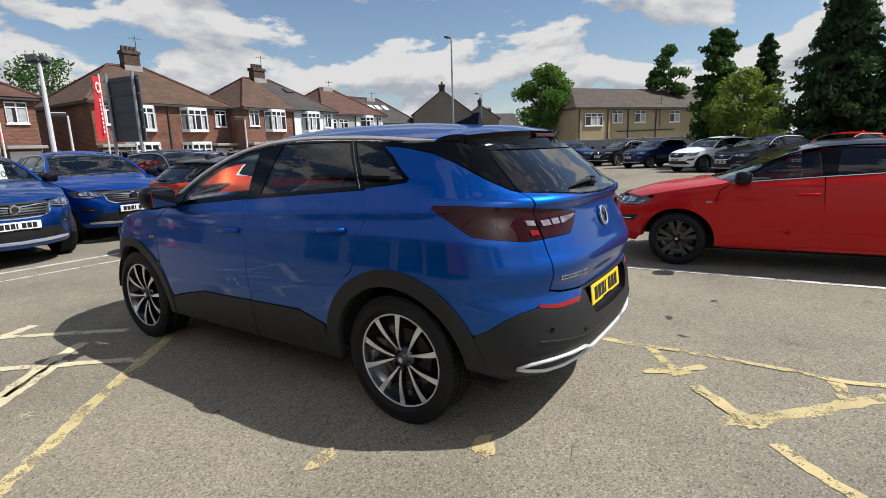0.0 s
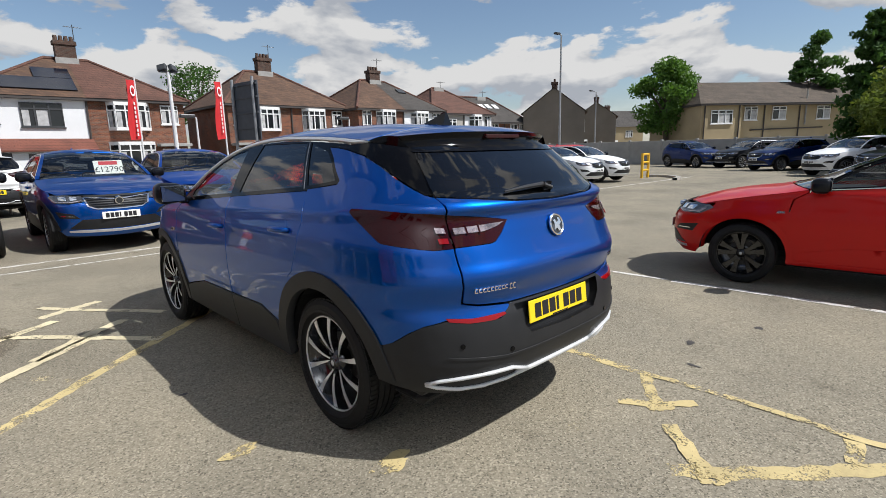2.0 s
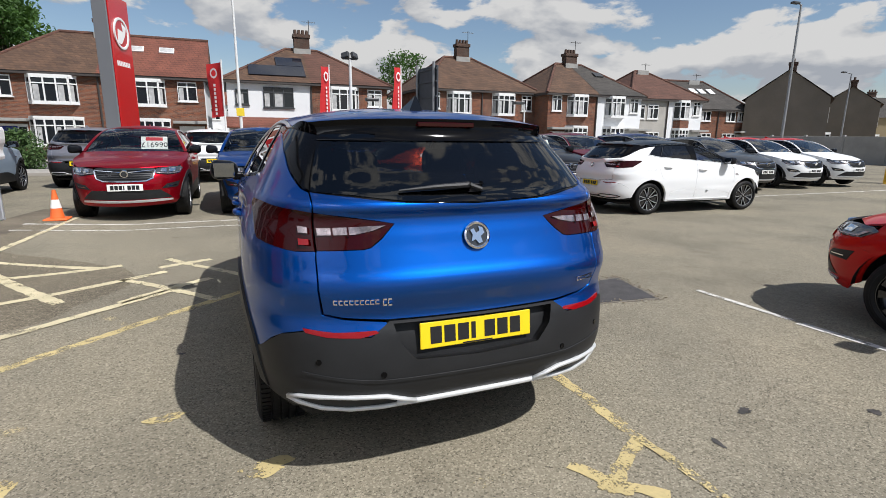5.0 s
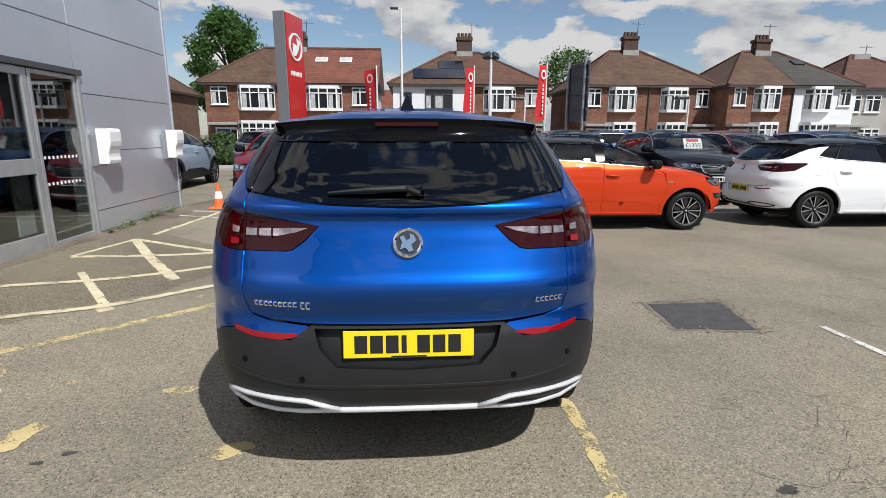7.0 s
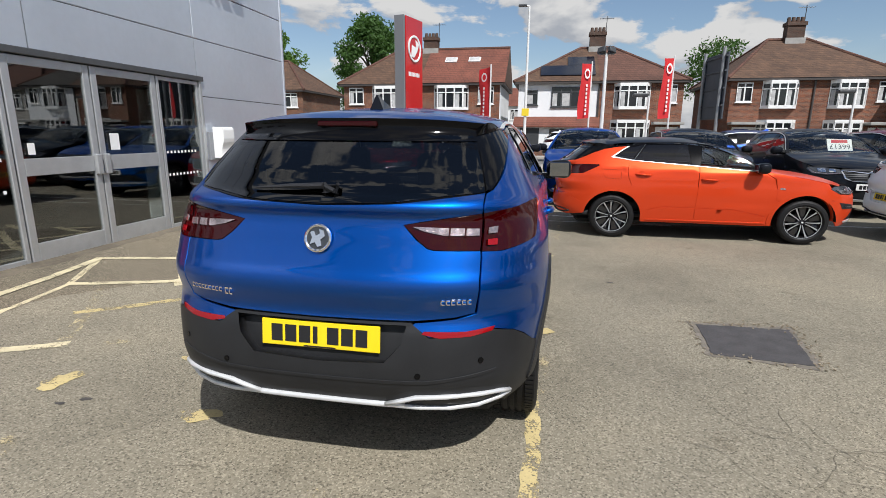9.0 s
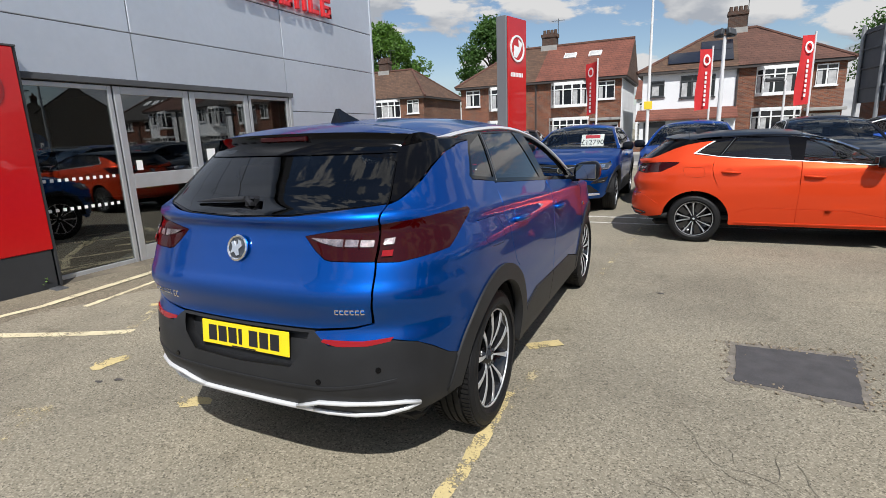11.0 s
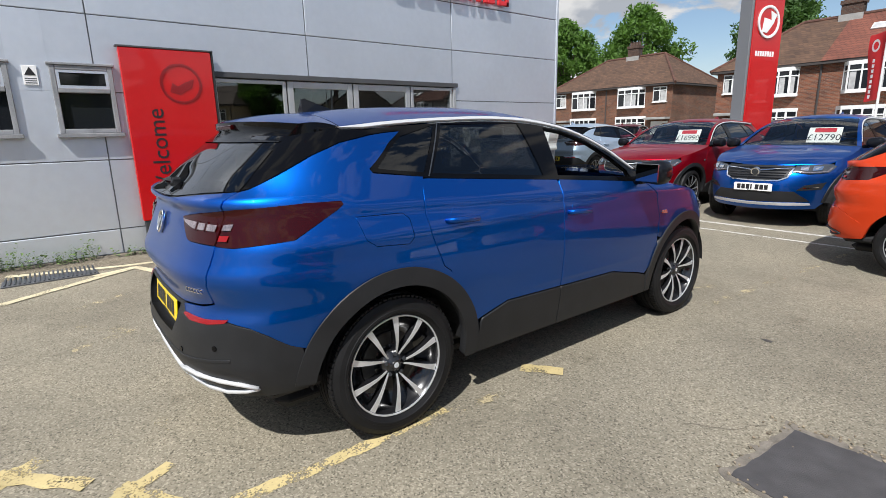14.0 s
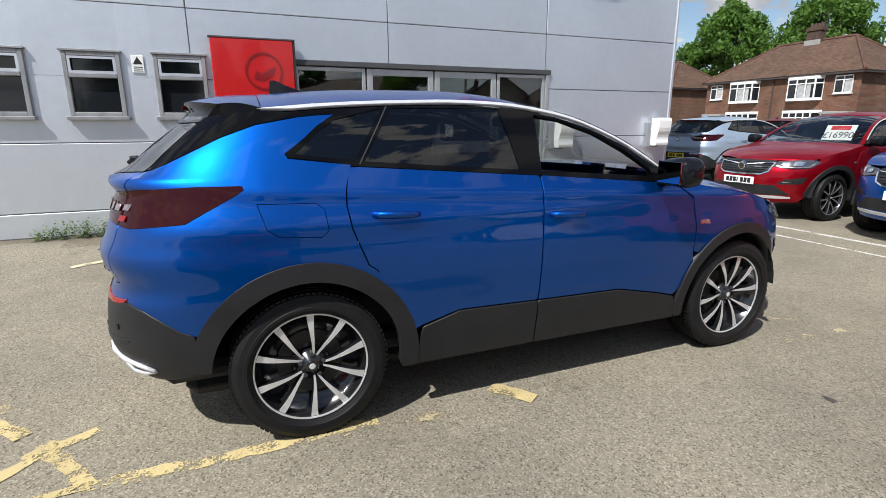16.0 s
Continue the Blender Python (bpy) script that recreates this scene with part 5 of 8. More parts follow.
YL = "worn yellow painted line on the car lot"
for i, (pts, w, mt) in enumerate([
        ([(-2.9, 0.66), (-2.34, 1.18), (-2.0, 1.48), (-1.71, 1.75), (-1.30, 2.09), (-0.4, 2.85)], 0.085, M_YELLOW),
        ([(-1.80, 3.66), (-1.55, 3.80), (-1.27, 3.92)], 0.10, M_CREAM),
        ([(-1.75, 4.10), (-1.55, 3.79), (-1.22, 3.40), (-0.9, 3.0)], 0.08, M_CREAM),
        ([(-2.1, 3.25), (-1.80, 2.95), (-1.48, 2.58), (-1.15, 2.2)], 0.08, M_CREAM),
        ([(-1.96, 2.38), (-1.61, 2.72), (-1.24, 3.0)], 0.10, M_CREAM),
        ([(-2.10, 2.14), (-1.80, 1.78)], 0.07, M_YFAINT),
        ([(0.86, 0.30), (0.88, -0.16), (0.89, -0.42), (0.88, -0.66), (0.88, -0.92), (0.62, -1.09), (0.50, -1.19)], 0.075, M_YELLOW),
        ([(0.42, -0.98), (0.52, -1.15), (0.70, -1.31)], 0.075, M_YELLOW),
        ([(0.88, -0.92), (0.90, -1.26), (0.90, -1.47), (0.89, -1.79), (0.86, -2.05), (0.93, -2.30)], 0.055, M_YELLOW),
        ([(0.36, -1.30), (0.15, -1.50), (0.04, -1.62)], 0.085, M_YELLOW),
        ([(-0.02, -1.46), (0.10, -1.62), (0.33, -1.86), (0.60, -2.10), (0.95, -2.45)], 0.095, M_YELLOW),
        ([(-0.11, -1.72), (-0.23, -1.83), (-0.40, -2.02)], 0.075, M_YELLOW),
        ([(0.60, -2.05), (0.83, -2.01)], 0.08, M_YELLOW),
        ([(0.90, 0.10), (0.92, 0.35), (0.94, 0.66)], 0.07, M_YFAINT),
        ([(0.78, 0.98), (0.99, 1.14)], 0.10, M_YELLOW),
        ([(0.62, 3.42), (0.86, 3.80)], 0.09, M_YFAINT),
        ([(0.97, 3.0), (1.05, 4.1), (1.13, 5.2), (1.2, 6.4)], 0.07, M_YFAINT),
        ([(-2.04, -1.24), (-1.64, -0.88)], 0.08, M_YFAINT),
        ([(-1.48, -1.29), (-1.64, -0.88)], 0.08, M_YFAINT),
        ([(-2.54, -1.27), (-2.81, -0.81)], 0.09, M_YFAINT),
        ([(-3.40, 1.50), (-2.79, 0.69), (-2.5, 0.2)], 0.09, M_YFAINT)]):
    stripe("painted_line", pts, w, mt, YL, seed=i)
CL = "cream painted hatching before the showroom doors"
for i, (pts, w) in enumerate([
        ([(-3.98, 3.35), (-3.78, 4.40), (-2.40, 3.86)], 0.09), ([(-3.95, 3.32), (-3.24, 3.53), (-2.20, 3.92)], 0.09),
        ([(-3.78, 4.40), (-3.2, 3.55), (-2.45, 2.55)], 0.10), ([(-4.05, 2.05), (-3.26, 2.42), (-2.23, 3.10), (-1.7, 3.45)], 0.085),
        ([(-3.55, 1.22), (-2.66, 1.71), (-1.94, 2.33), (-1.5, 2.72)], 0.085), ([(-3.50, 2.70), (-2.60, 1.58)], 0.11),
        ([(-4.10, -1.75), (-3.85, -0.75), (-3.75, 0.2)], 0.09), ([(-3.60, -1.00), (-3.70, -0.60), (-3.0, -0.20), (-2.4, 0.15)], 0.08),
        ([(-3.05, -1.9), (-3.70, -0.60)], 0.09), ([(-3.74, 0.2), (-3.85, 1.3), (-4.0, 2.1)], 0.09), ([(-3.4, 0.35), (-3.55, 1.22), (-4.0, 2.05)], 0.08),
        ([(-3.70, 4.75), (-3.62, 6.0), (-3.52, 7.9)], 0.09)]):
    stripe("painted_line", pts, w * 1.15, M_CREAM, CL, 0.14, seed=40 + i)
for i, (pts, w) in enumerate([([(-7, 7.05), (0.96, 6.95), (9, 6.9), (22, 6.8)], 0.09), ([(-5, 6.45), (0.7, 6.35), (3.0, 6.3)], 0.06), ([(3.31, -0.09), (3.37, -0.71), (3.44, -1.8), (3.60, -3.6)], 0.08),
                             ([(3.33, -0.05), (3.28, 0.9)], 0.06)]):
    stripe("painted_line", pts, w, M_WLINE, "white painted bay line on the car lot", 0.12, seed=70 + i)
for i, (c, rx, ry, mt) in enumerate([((-1.96, -0.33), 0.10, 0.13, M_YELLOW), ((-1.36, 0.12), 0.10, 0.06, M_YELLOW), ((-0.88, -0.50), 0.13, 0.07, M_YELLOW), ((-1.22, -0.72), 0.06, 0.09, M_YFAINT),
                                    ((-2.1, 0.25), 0.10, 0.06, M_YFAINT), ((0.52, -1.17), 0.09, 0.07, M_YELLOW), ((0.06, -1.60), 0.10, 0.08, M_YELLOW), ((0.02, -0.95), 0.10, 0.05, M_YFAINT)]):
    blot("paint_patch", c, rx, ry, mt, "flaking patch of yellow road paint", i)
M_OIL = mat("oil_stain", (0.055, 0.05, 0.046), 0.7, vary=0.3, scale=10)
for i, (c, rx, ry) in enumerate([((1.62, -0.93), 0.06, 0.03), ((-1.72, -0.55), 0.03, 0.02), ((-1.62, -0.48), 0.04, 0.02), ((1.22, -1.1), 0.02, 0.05), ((1.6, 2.6), 0.05, 0.02), ((-1.35, 1.0), 0.03, 0.02),
                                ((2.3, -1.2), 0.05, 0.03), ((0.2, -2.3), 0.03, 0.02)]):
    blot("oil_stain", c, rx, ry, M_OIL, "small dark oil stain on the asphalt", 20 + i, 0.003)

# square patch of newer tar with its broken rim
rnd = random.Random(12)


def ragged(corners, amp):
    out = []
    for (x0, y0), (x1, y1) in zip(corners, corners[1:] + corners[:1]):
        n = max(2, int(math.dist((x0, y0), (x1, y1)) / 0.035))
        out += [(x0 + (x1 - x0) * i / n + rnd.uniform(-amp, amp), y0 + (y1 - y0) * i / n + rnd.uniform(-amp, amp)) for i in range(n)]
    return out


quad = [(2.09, 0.92), (2.70, 0.85), (2.82, 1.53), (2.14, 1.505)]
rim = [(2.05, 0.89), (2.74, 0.80), (2.88, 1.59), (2.09, 1.56)]
tagged(part("patch_rim", prism(ragged(rim, 0.024), -0.02, 0.003), M_RIM), "crumbling brown rim round the tar patch", "asphalt patch", kind="structure")
tagged(part("tar_patch", prism(ragged(quad, 0.007), -0.02, 0.007), M_PATCH), "square dark tar patch let into the asphalt", "asphalt patch", kind="structure")
rnd = random.Random(5)
bm = bmesh.new()
for i in range(220):
    # grit and litter gathered along the patch's edges
    e, u = rnd.choice((0, 1, 1, 2, 2, 2, 3)), rnd.random()
    (x0, y0), (x1, y1) = rim[e], rim[(e + 1) % 4]
    x, y = x0 + (x1 - x0) * u + rnd.gauss(0, 0.035), y0 + (y1 - y0) * u + rnd.gauss(0, 0.035)
    r = rnd.uniform(0.002, 0.006)
    add_box(bm, (-r * rnd.uniform(0.6, 1.8), -r, -r * 0.6), (r * rnd.uniform(0.6, 1.8), r, r * 0.6), 0, 1, pose(x, y, 0.008, rnd.uniform(-20, 20), rnd.uniform(-20, 20), rnd.uniform(0, 180)))
tagged(part("loose_grit", bm, mat("brown_grit", (0.24, 0.195, 0.135), 0.95, vary=0.6, scale=40)), "loose brown grit round the tar patch", "grit", kind="stuff")


def crack(start, heading, length, w, depth=0, bm=None):
    top = bm is None
    bm = bm or bmesh.new()
    p, a, prev = Vector((*start, 0)), heading, None
    for i in range(int(length / 0.045)):
        a += rnd.uniform(-0.55, 0.55)
        p = p + Vector((math.cos(a), math.sin(a), 0)) * 0.045
        n = Vector((-math.sin(a), math.cos(a), 0)) * w * rnd.uniform(0.4, 1.2) / 2
        v = [bm.verts.new((p + n * k) + Vector((0, 0, rise(p.x, p.y) + 0.003))) for k in (1, -1)]
        if prev:
            bm.faces.new((prev[0], prev[1], v[1], v[0]))
        prev = v
        if depth < 2 and rnd.random() < 0.16:
            crack((p.x, p.y), a + rnd.choice((-1, 1)) * rnd.uniform(0.7, 1.3), length * rnd.uniform(0.25, 0.55), w * 0.8, depth + 1, bm)
        heading = a
    if top:
        tagged(part("asphalt_crack", bm, M_CRACK), "branching hairline crack in the asphalt", "crack", kind="structure")


for st, hd, ln in (((1.75, 0.35), -0.8, 1.1), ((1.95, 0.0), -1.5, 1.2), ((2.25, 0.15), -1.1, 1.3), ((1.6, -0.25), 0.0, 1.0), ((2.6, -0.1), -2.0, 1.0), ((2.06, 1.55), 0.2, 0.9), ((2.78, 1.5), -1.4, 0.8),
                   ((2.05, 1.5), -1.6, 0.7), ((2.75, 0.78), 3.0, 0.7), ((1.5, -0.75), -0.4, 1.2), ((1.7, 2.9), 0.1, 0.7), ((2.4, 2.8), 0.1, 0.6), ((-2.0, 2.3), 3.4, 1.0), ((1.9, -0.9), 0.4, 1.1), ((-0.9, -0.85), -0.3, 0.5)):
    crack(st, hd, ln * 0.75, 0.0032)

# dirt along the showroom wall
bm = bmesh.new()
prev = None
rnd = random.Random(9)
for i in range(70):
    y = -6 + 15.2 * i / 69
    w = 0.10 + 0.10 * rnd.random() + (0.25 if y > 6 else 0)
    v = [bm.verts.new((x, y, rise(x, y) + z)) for x, z in ((WALL_X + 0.0, 0.03), (WALL_X + w * 0.5, 0.014), (WALL_X + w, 0.001))]
    if prev:
        bm.faces.new((prev[0], prev[1], v[1], v[0])), bm.faces.new((prev[1], prev[2], v[2], v[1]))
    prev = v
tagged(part("dirt_strip", bm, M_DIRT, smooth=True), "strip of brown dirt along the foot of the wall", "dirt", kind="stuff")

# ---- showroom ----
M_PANEL = mat("grey_cladding_panel", (0.67, 0.705, 0.755), 0.42, metal=0.75, vary=0.05, scale=0.7, bump=0.03, bscale=8, spec=0.4, rand=0.03)
M_JOINT = mat("panel_joint", (0.16, 0.165, 0.175), 0.6, vary=0.1)
M_ALU = mat("silver_door_frame", (0.46, 0.47, 0.48), 0.38, metal=0.55, vary=0.08, scale=6)
M_DKTRIM = mat("dark_grey_trim", (0.06, 0.062, 0.066), 0.5, vary=0.15, scale=4)
M_FLOORIN = mat("showroom_floor_tile", (0.14, 0.135, 0.13), 0.25, vary=0.1, scale=2)
M_WALLIN = mat("showroom_inner_wall", (0.20, 0.20, 0.21), 0.8, vary=0.1)
M_SIGNRED = mat("gloss_red_sign", (0.47, 0.007, 0.008), 0.25, coat=0.5, vary=0.06, scale=1)
M_LETTER = mat("red_letters", (0.62, 0.02, 0.025), 0.35, coat=0.3)
M_WPLAST = mat("white_plastic", (0.80, 0.80, 0.79), 0.35, vary=0.03)

DY0, DY1, DTOP = 0.62, 4.66, 2.26
H_BLD, Y0B, Y1B = 6.2, -16.0, 7.35
bld = thing("showroom", None, "grey panel-clad car showroom with glazed entrance", "building", kind="structure")


def wall_piece(y0, y1, z0, z1):
    """One cladding panel, set back from its neighbours where a real joint runs."""
    e = [0.007 if any(abs(v - k) < 1e-6 for k in ks) else -0.0005 for v, ks in ((y0, JY), (y1, JY), (z0, JZ), (z1, JZ))]
    lo, hi = (WALL_X - 0.06, y0 + e[0], z0 + e[2]), (WALL_X, y1 - e[1], z1 - e[3])
    return part("wall_panel", box(lo, hi, 0.006 if min(e) > 0 else 0.0), M_PANEL, bld)


JY = [-16, -12, -9.0, -5.7, -3.2, -0.62, 1.97, 4.62, 7.35]
JZ = [0.05, 0.42, 1.25, 2.02, 2.86, 3.62, 4.45, 5.3, 6.2]
WIN = [(-2.93, -2.34), (-1.98, -1.39), (-1.04, -0.45)]
WZ0, WZ1 = 1.56, 2.30
for i in range(len(JY) - 1):
    for k in range(len(JZ) - 1):
        y0, y1, z0, z1 = JY[i], JY[i + 1], JZ[k], JZ[k + 1]
        spans = [(y0, y1, z0, z1)]
        for (hy0, hy1, hz0, hz1) in [(DY0, DY1, 0.0, DTOP)] + [(a, b, WZ0, WZ1) for a, b in WIN]:
            nxt = []
            for a, b, c, d in spans:
                if hy1 <= a or hy0 >= b or hz1 <= c or hz0 >= d:
                    nxt.append((a, b, c, d))
                    continue
                if a < hy0:
                    nxt.append((a, hy0, c, d))
                if b > hy1:
                    nxt.append((hy1, b, c, d))
                ya, yb = max(a, hy0), min(b, hy1)
                if c < hz0:
                    nxt.append((ya, yb, c, hz0))
                if d > hz1:
                    nxt.append((ya, yb, hz1, d))
            spans = nxt
        for sp in spans:
            if sp[1] - sp[0] > 0.03 and sp[3] - sp[2] > 0.03:
                wall_piece(*sp)
bm = bmesh.new()
for lo, hi in [((WALL_X - 0.25, Y0B, 0), (WALL_X - 0.02, -2.95, H_BLD)), ((WALL_X - 0.25, -0.44, 0), (WALL_X - 0.02, DY0, H_BLD)), ((WALL_X - 0.25, DY1, 0), (WALL_X - 0.02, Y1B, H_BLD)),
               ((WALL_X - 0.25, DY0, DTOP), (WALL_X - 0.02, DY1, H_BLD)), ((WALL_X - 0.25, -2.95, 0), (WALL_X - 0.02, -0.44, WZ0)), ((WALL_X - 0.25, -2.95, WZ1), (WALL_X - 0.02, -0.44, H_BLD))]:
    add_box(bm, lo, hi)
for a, b in ((-2.34, -1.98), (-1.39, -1.04)):
    add_box(bm, (WALL_X - 0.25, a, WZ0), (WALL_X - 0.02, b, WZ1))
tagged(part("wall_front", bm, M_JOINT, bld), "", "", kind="structure")
bm = bmesh.new()
add_box(bm, (-24, Y1B - 0.2, 0), (WALL_X - 0.25, Y1B, H_BLD))
add_box(bm, (-24, Y0B, 0), (-23.8, Y1B - 0.2, H_BLD))
add_box(bm, (-23.8, Y0B, 0), (WALL_X - 0.25, Y0B + 0.2, H_BLD))
part("wall_side", bm, M_PANEL, bld)
part("roof_deck", box((-24.1, Y0B - 0.05, H_BLD), (WALL_X + 0.08, Y1B + 0.08, H_BLD + 0.25), 0.02), M_DKTRIM, bld)
# dark strips at the wall's foot stand in for the shaded gap there
part("base_trim", box((WALL_X - 0.02, Y0B, 0.0), (WALL_X + 0.012, DY0 - 0.1, 0.13), 0.004), M_DKTRIM, bld)
part("base_trim", box((WALL_X - 0.02, DY1 + 0.05, 0.0), (WALL_X + 0.012, Y1B, 0.13), 0.004), M_DKTRIM, bld)
part("corner_trim", box((WALL_X - 0.08, Y1B - 0.03, 0.0), (WALL_X + 0.015, Y1B + 0.03, H_BLD), 0.01), M_PANEL, bld)
part("door_header", box((WALL_X - 0.02, DY0 - 0.02, DTOP - 0.02), (WALL_X + 0.05, DY1 + 0.05, DTOP + 0.05), 0.006), M_DKTRIM, bld)
part("door_jamb", box((WALL_X - 0.05, DY1 - 0.035, 0.08), (WALL_X + 0.03, DY1 + 0.02, DTOP), 0.004), M_ALU, bld)
part("door_sill", box((WALL_X - 0.10, DY0, 0.05), (WALL_X + 0.03, DY1, 0.105), 0.004), M_ALU, bld)
# inside, dim
part("inner_floor", box((-16, -8, 0.06), (WALL_X - 0.26, 7.1, 0.10)), M_FLOORIN, bld)
part("inner_wall", box((-16.2, -8, 0.1), (-16, 7.1, 3.4)), M_WALLIN, bld)
part("inner_wall", box((-16, -8.2, 0.1), (WALL_X - 0.26, -8, 3.4)), M_WALLIN, bld)
part("inner_ceiling", box((-16, -8, 3.0), (WALL_X - 0.26, 7.1, 3.1)), M_WALLIN, bld)

# glazed entrance: fixed light, two swing leaves, side light
ZB = 0.105


def leaf(name, y0, y1, label, swing=0.0, rail=True, handle=0):
    door = thing(name, pose(WALL_X - 0.02, y0, 0, 0, 0, swing), label, "door", kind="structure")
    w = y1 - y0
    st = 0.085 if rail else 0.05
    for a, b in ((0, st), (w - st, w)):
        part("stile", box((-0.025, a, ZB), (0.025, b, DTOP - 0.03), 0.005), M_ALU, door)
    rails = [(ZB, ZB + 0.20), (DTOP - 0.12, DTOP - 0.03)] if rail else [(ZB, ZB + 0.06), (DTOP - 0.08, DTOP - 0.03)]
    if rail:
        rails.append((1.02, 1.20))
    for a, b in rails:
        part("rail", box((-0.024, st, a), (0.024, w - st, b), 0.004), M_ALU, door)
    zs = [ZB + 0.20, 1.02, 1.20, DTOP - 0.12] if rail else [ZB + 0.06, DTOP - 0.08]
    for a, b in zip(zs[::2], zs[1::2]):
        g = part("pane", box((-0.006, st - 0.004, a - 0.004), (0.006, w - st + 0.004, b + 0.004)), G_PANE, door)
        g.visible_shadow = False
    if handle:
        yy = w - 0.05 if handle > 0 else 0.05
        part("pull_handle", box((0.026, yy - 0.04, 0.98), (0.075, yy + 0.04, 1.22), 0.012, 2), M_ALU, door)
    return door


leaf("glazed_panel", 0.64, 1.62, "fixed dark glass panel beside the doors", rail=False)
leaf("entrance_door", 1.64, 2.66, "closed silver-framed glass door", handle=1)
leaf("entrance_door", 2.68, 3.72, "silver-framed glass door slightly ajar", handle=-1)
leaf("glazed_panel", 3.74, 4.62, "fixed glass panel with a row of white dots", rail=False)
bm = bmesh.new()
for a, b in ((0.72, 1.56), (3.82, 4.55)):
    n = int((b - a) / 0.075)
    for i in range(n):
        add_box(bm, (WALL_X - 0.012, a + i * 0.075, 1.18), (WALL_X - 0.0105, a + i * 0.075 + 0.035, 1.215))
        add_box(bm, (WALL_X - 0.012, a + i * 0.075, 0.86), (WALL_X - 0.0105, a + i * 0.075 + 0.035, 0.895))
tagged(part("glass_markers", bm, M_WPLAST), "rows of small white squares stuck on the glass", "sticker", kind="structure")
nt1 = part("door_notice", box((WALL_X + 0.004, 2.84, 1.26), (WALL_X + 0.006, 2.98, 1.46)), M_WPLAST)
tagged(nt1, "white paper notice stuck on the glass door", "notice")
tagged(part("door_notice", box((WALL_X + 0.004, 1.78, 1.24), (WALL_X + 0.006, 1.86, 1.36)), M_WPLAST), "small white notice stuck on the glass door", "notice")
bn = part("white_banner", box((WALL_X - 0.75, 4.20, 0.15), (WALL_X - 0.72, 4.52, 2.1), 0.01), M_WPLAST)
tagged(bn, "tall white banner standing behind the glass", "banner")
blue = part("round_display", lathe([(0.0, 0.02), (0.17, 0.015), (0.17, 0.0)], 28), mat("blue_display_card", (0.05, 0.22, 0.62), 0.5))
blue.matrix_basis = pose(WALL_X - 0.5, 0.95, 1.55)
tagged(blue, "round blue display card behind the glass", "display")

# panel-coloured backing, added to hide the dark gaps between pieces round the windows
for lo, hi in (((-3.19, 1.26), (-0.63, WZ0)), ((-3.19, WZ1), (-0.63, 2.85)), ((-3.19, WZ0), (-2.93, WZ1)), ((-2.34, WZ0), (-1.98, WZ1)), ((-1.39, WZ0), (-1.04, WZ1))):
    part("joint_seal", box((WALL_X - 0.019, lo[0], lo[1]), (WALL_X - 0.003, hi[0], hi[1])), M_PANEL, bld)
# opening lights in the wall
M_WFRAME = mat("weathered_grey_window_frame", (0.27, 0.275, 0.285), 0.5, metal=0.3, vary=0.25, scale=6)
for a, b in WIN:
    wd = thing("window_unit", pose(WALL_X, (a + b) / 2, WZ0), "grey-framed two-light window with dark glass", "window", "showroom windows", kind="structure")
    w, hh = (b - a) / 2, WZ1 - WZ0
    for lo, hi in (((-0.06, -w, 0), (0.045, -w + 0.05, hh)), ((-0.06, w - 0.05, 0), (0.045, w, hh)), ((-0.06, -w + 0.05, hh - 0.05), (0.045, w - 0.05, hh)), ((-0.06, -w + 0.05, 0), (0.045, w - 0.05, 0.05)),
                   ((-0.05, -w + 0.05, hh * 0.60), (0.05, w - 0.05, hh * 0.60 + 0.05))):
        part("window_frame", box(lo, hi, 0.006), M_WFRAME, wd)
    part("window_sill", box((-0.02, -w - 0.03, -0.045), (0.10, w + 0.03, 0.0), 0.006), M_WFRAME, wd)
    part("drip_head", box((-0.02, -w - 0.02, hh), (0.06, w + 0.02, hh + 0.025), 0.004), M_WFRAME, wd)
    for z0, z1 in ((0.05, hh * 0.60), (hh * 0.60 + 0.05, hh - 0.05)):
        part("sash", box((-0.035, -w + 0.052, z0), (-0.018, w - 0.052, z1)), G_DARK, wd)
    bm = bmesh.new()
    z0, z1 = hh * 0.60 + 0.052, hh - 0.052
    for lo, hi in (((0.01, -w + 0.052, z0), (0.04, -w + 0.08, z1)), ((0.01, w - 0.08, z0), (0.04, w - 0.052, z1)), ((0.01, -w + 0.08, z1 - 0.028), (0.04, w - 0.08, z1)), ((0.01, -w + 0.08, z0), (0.04, w - 0.08, z0 + 0.028))):
        add_box(bm, lo, hi)
    part("vent_frame", bm, M_PANEL, wd)

cctv = thing("camera_notice", pose(WALL_X + 0.004, -1.11, 2.16), "white wall notice with a black triangle", "sign")
cctv.location = (WALL_X + 0.004, -1.21, 2.18)
part("notice_board", box((0, -0.065, -0.10), (0.012, 0.065, 0.10), 0.003), M_WPLAST, cctv)
bm = prism([(-0.05, 0.0), (0.05, 0.0), (0.0, 0.085)], 0.013, 0.016, Matrix(((0, 0, 1, 0), (1, 0, 0, 0), (0, 1, 0, 0), (0, 0, 0, 1))))
part("warning_triangle", bm, M_INK, cctv)
bm = bmesh.new()
for k in range(3):
    add_box(bm, (0.0125, -0.05, -0.085 + 0.022 * k), (0.0135, 0.05, -0.075 + 0.022 * k))
part("notice_lines", bm, M_DKTRIM, cctv)

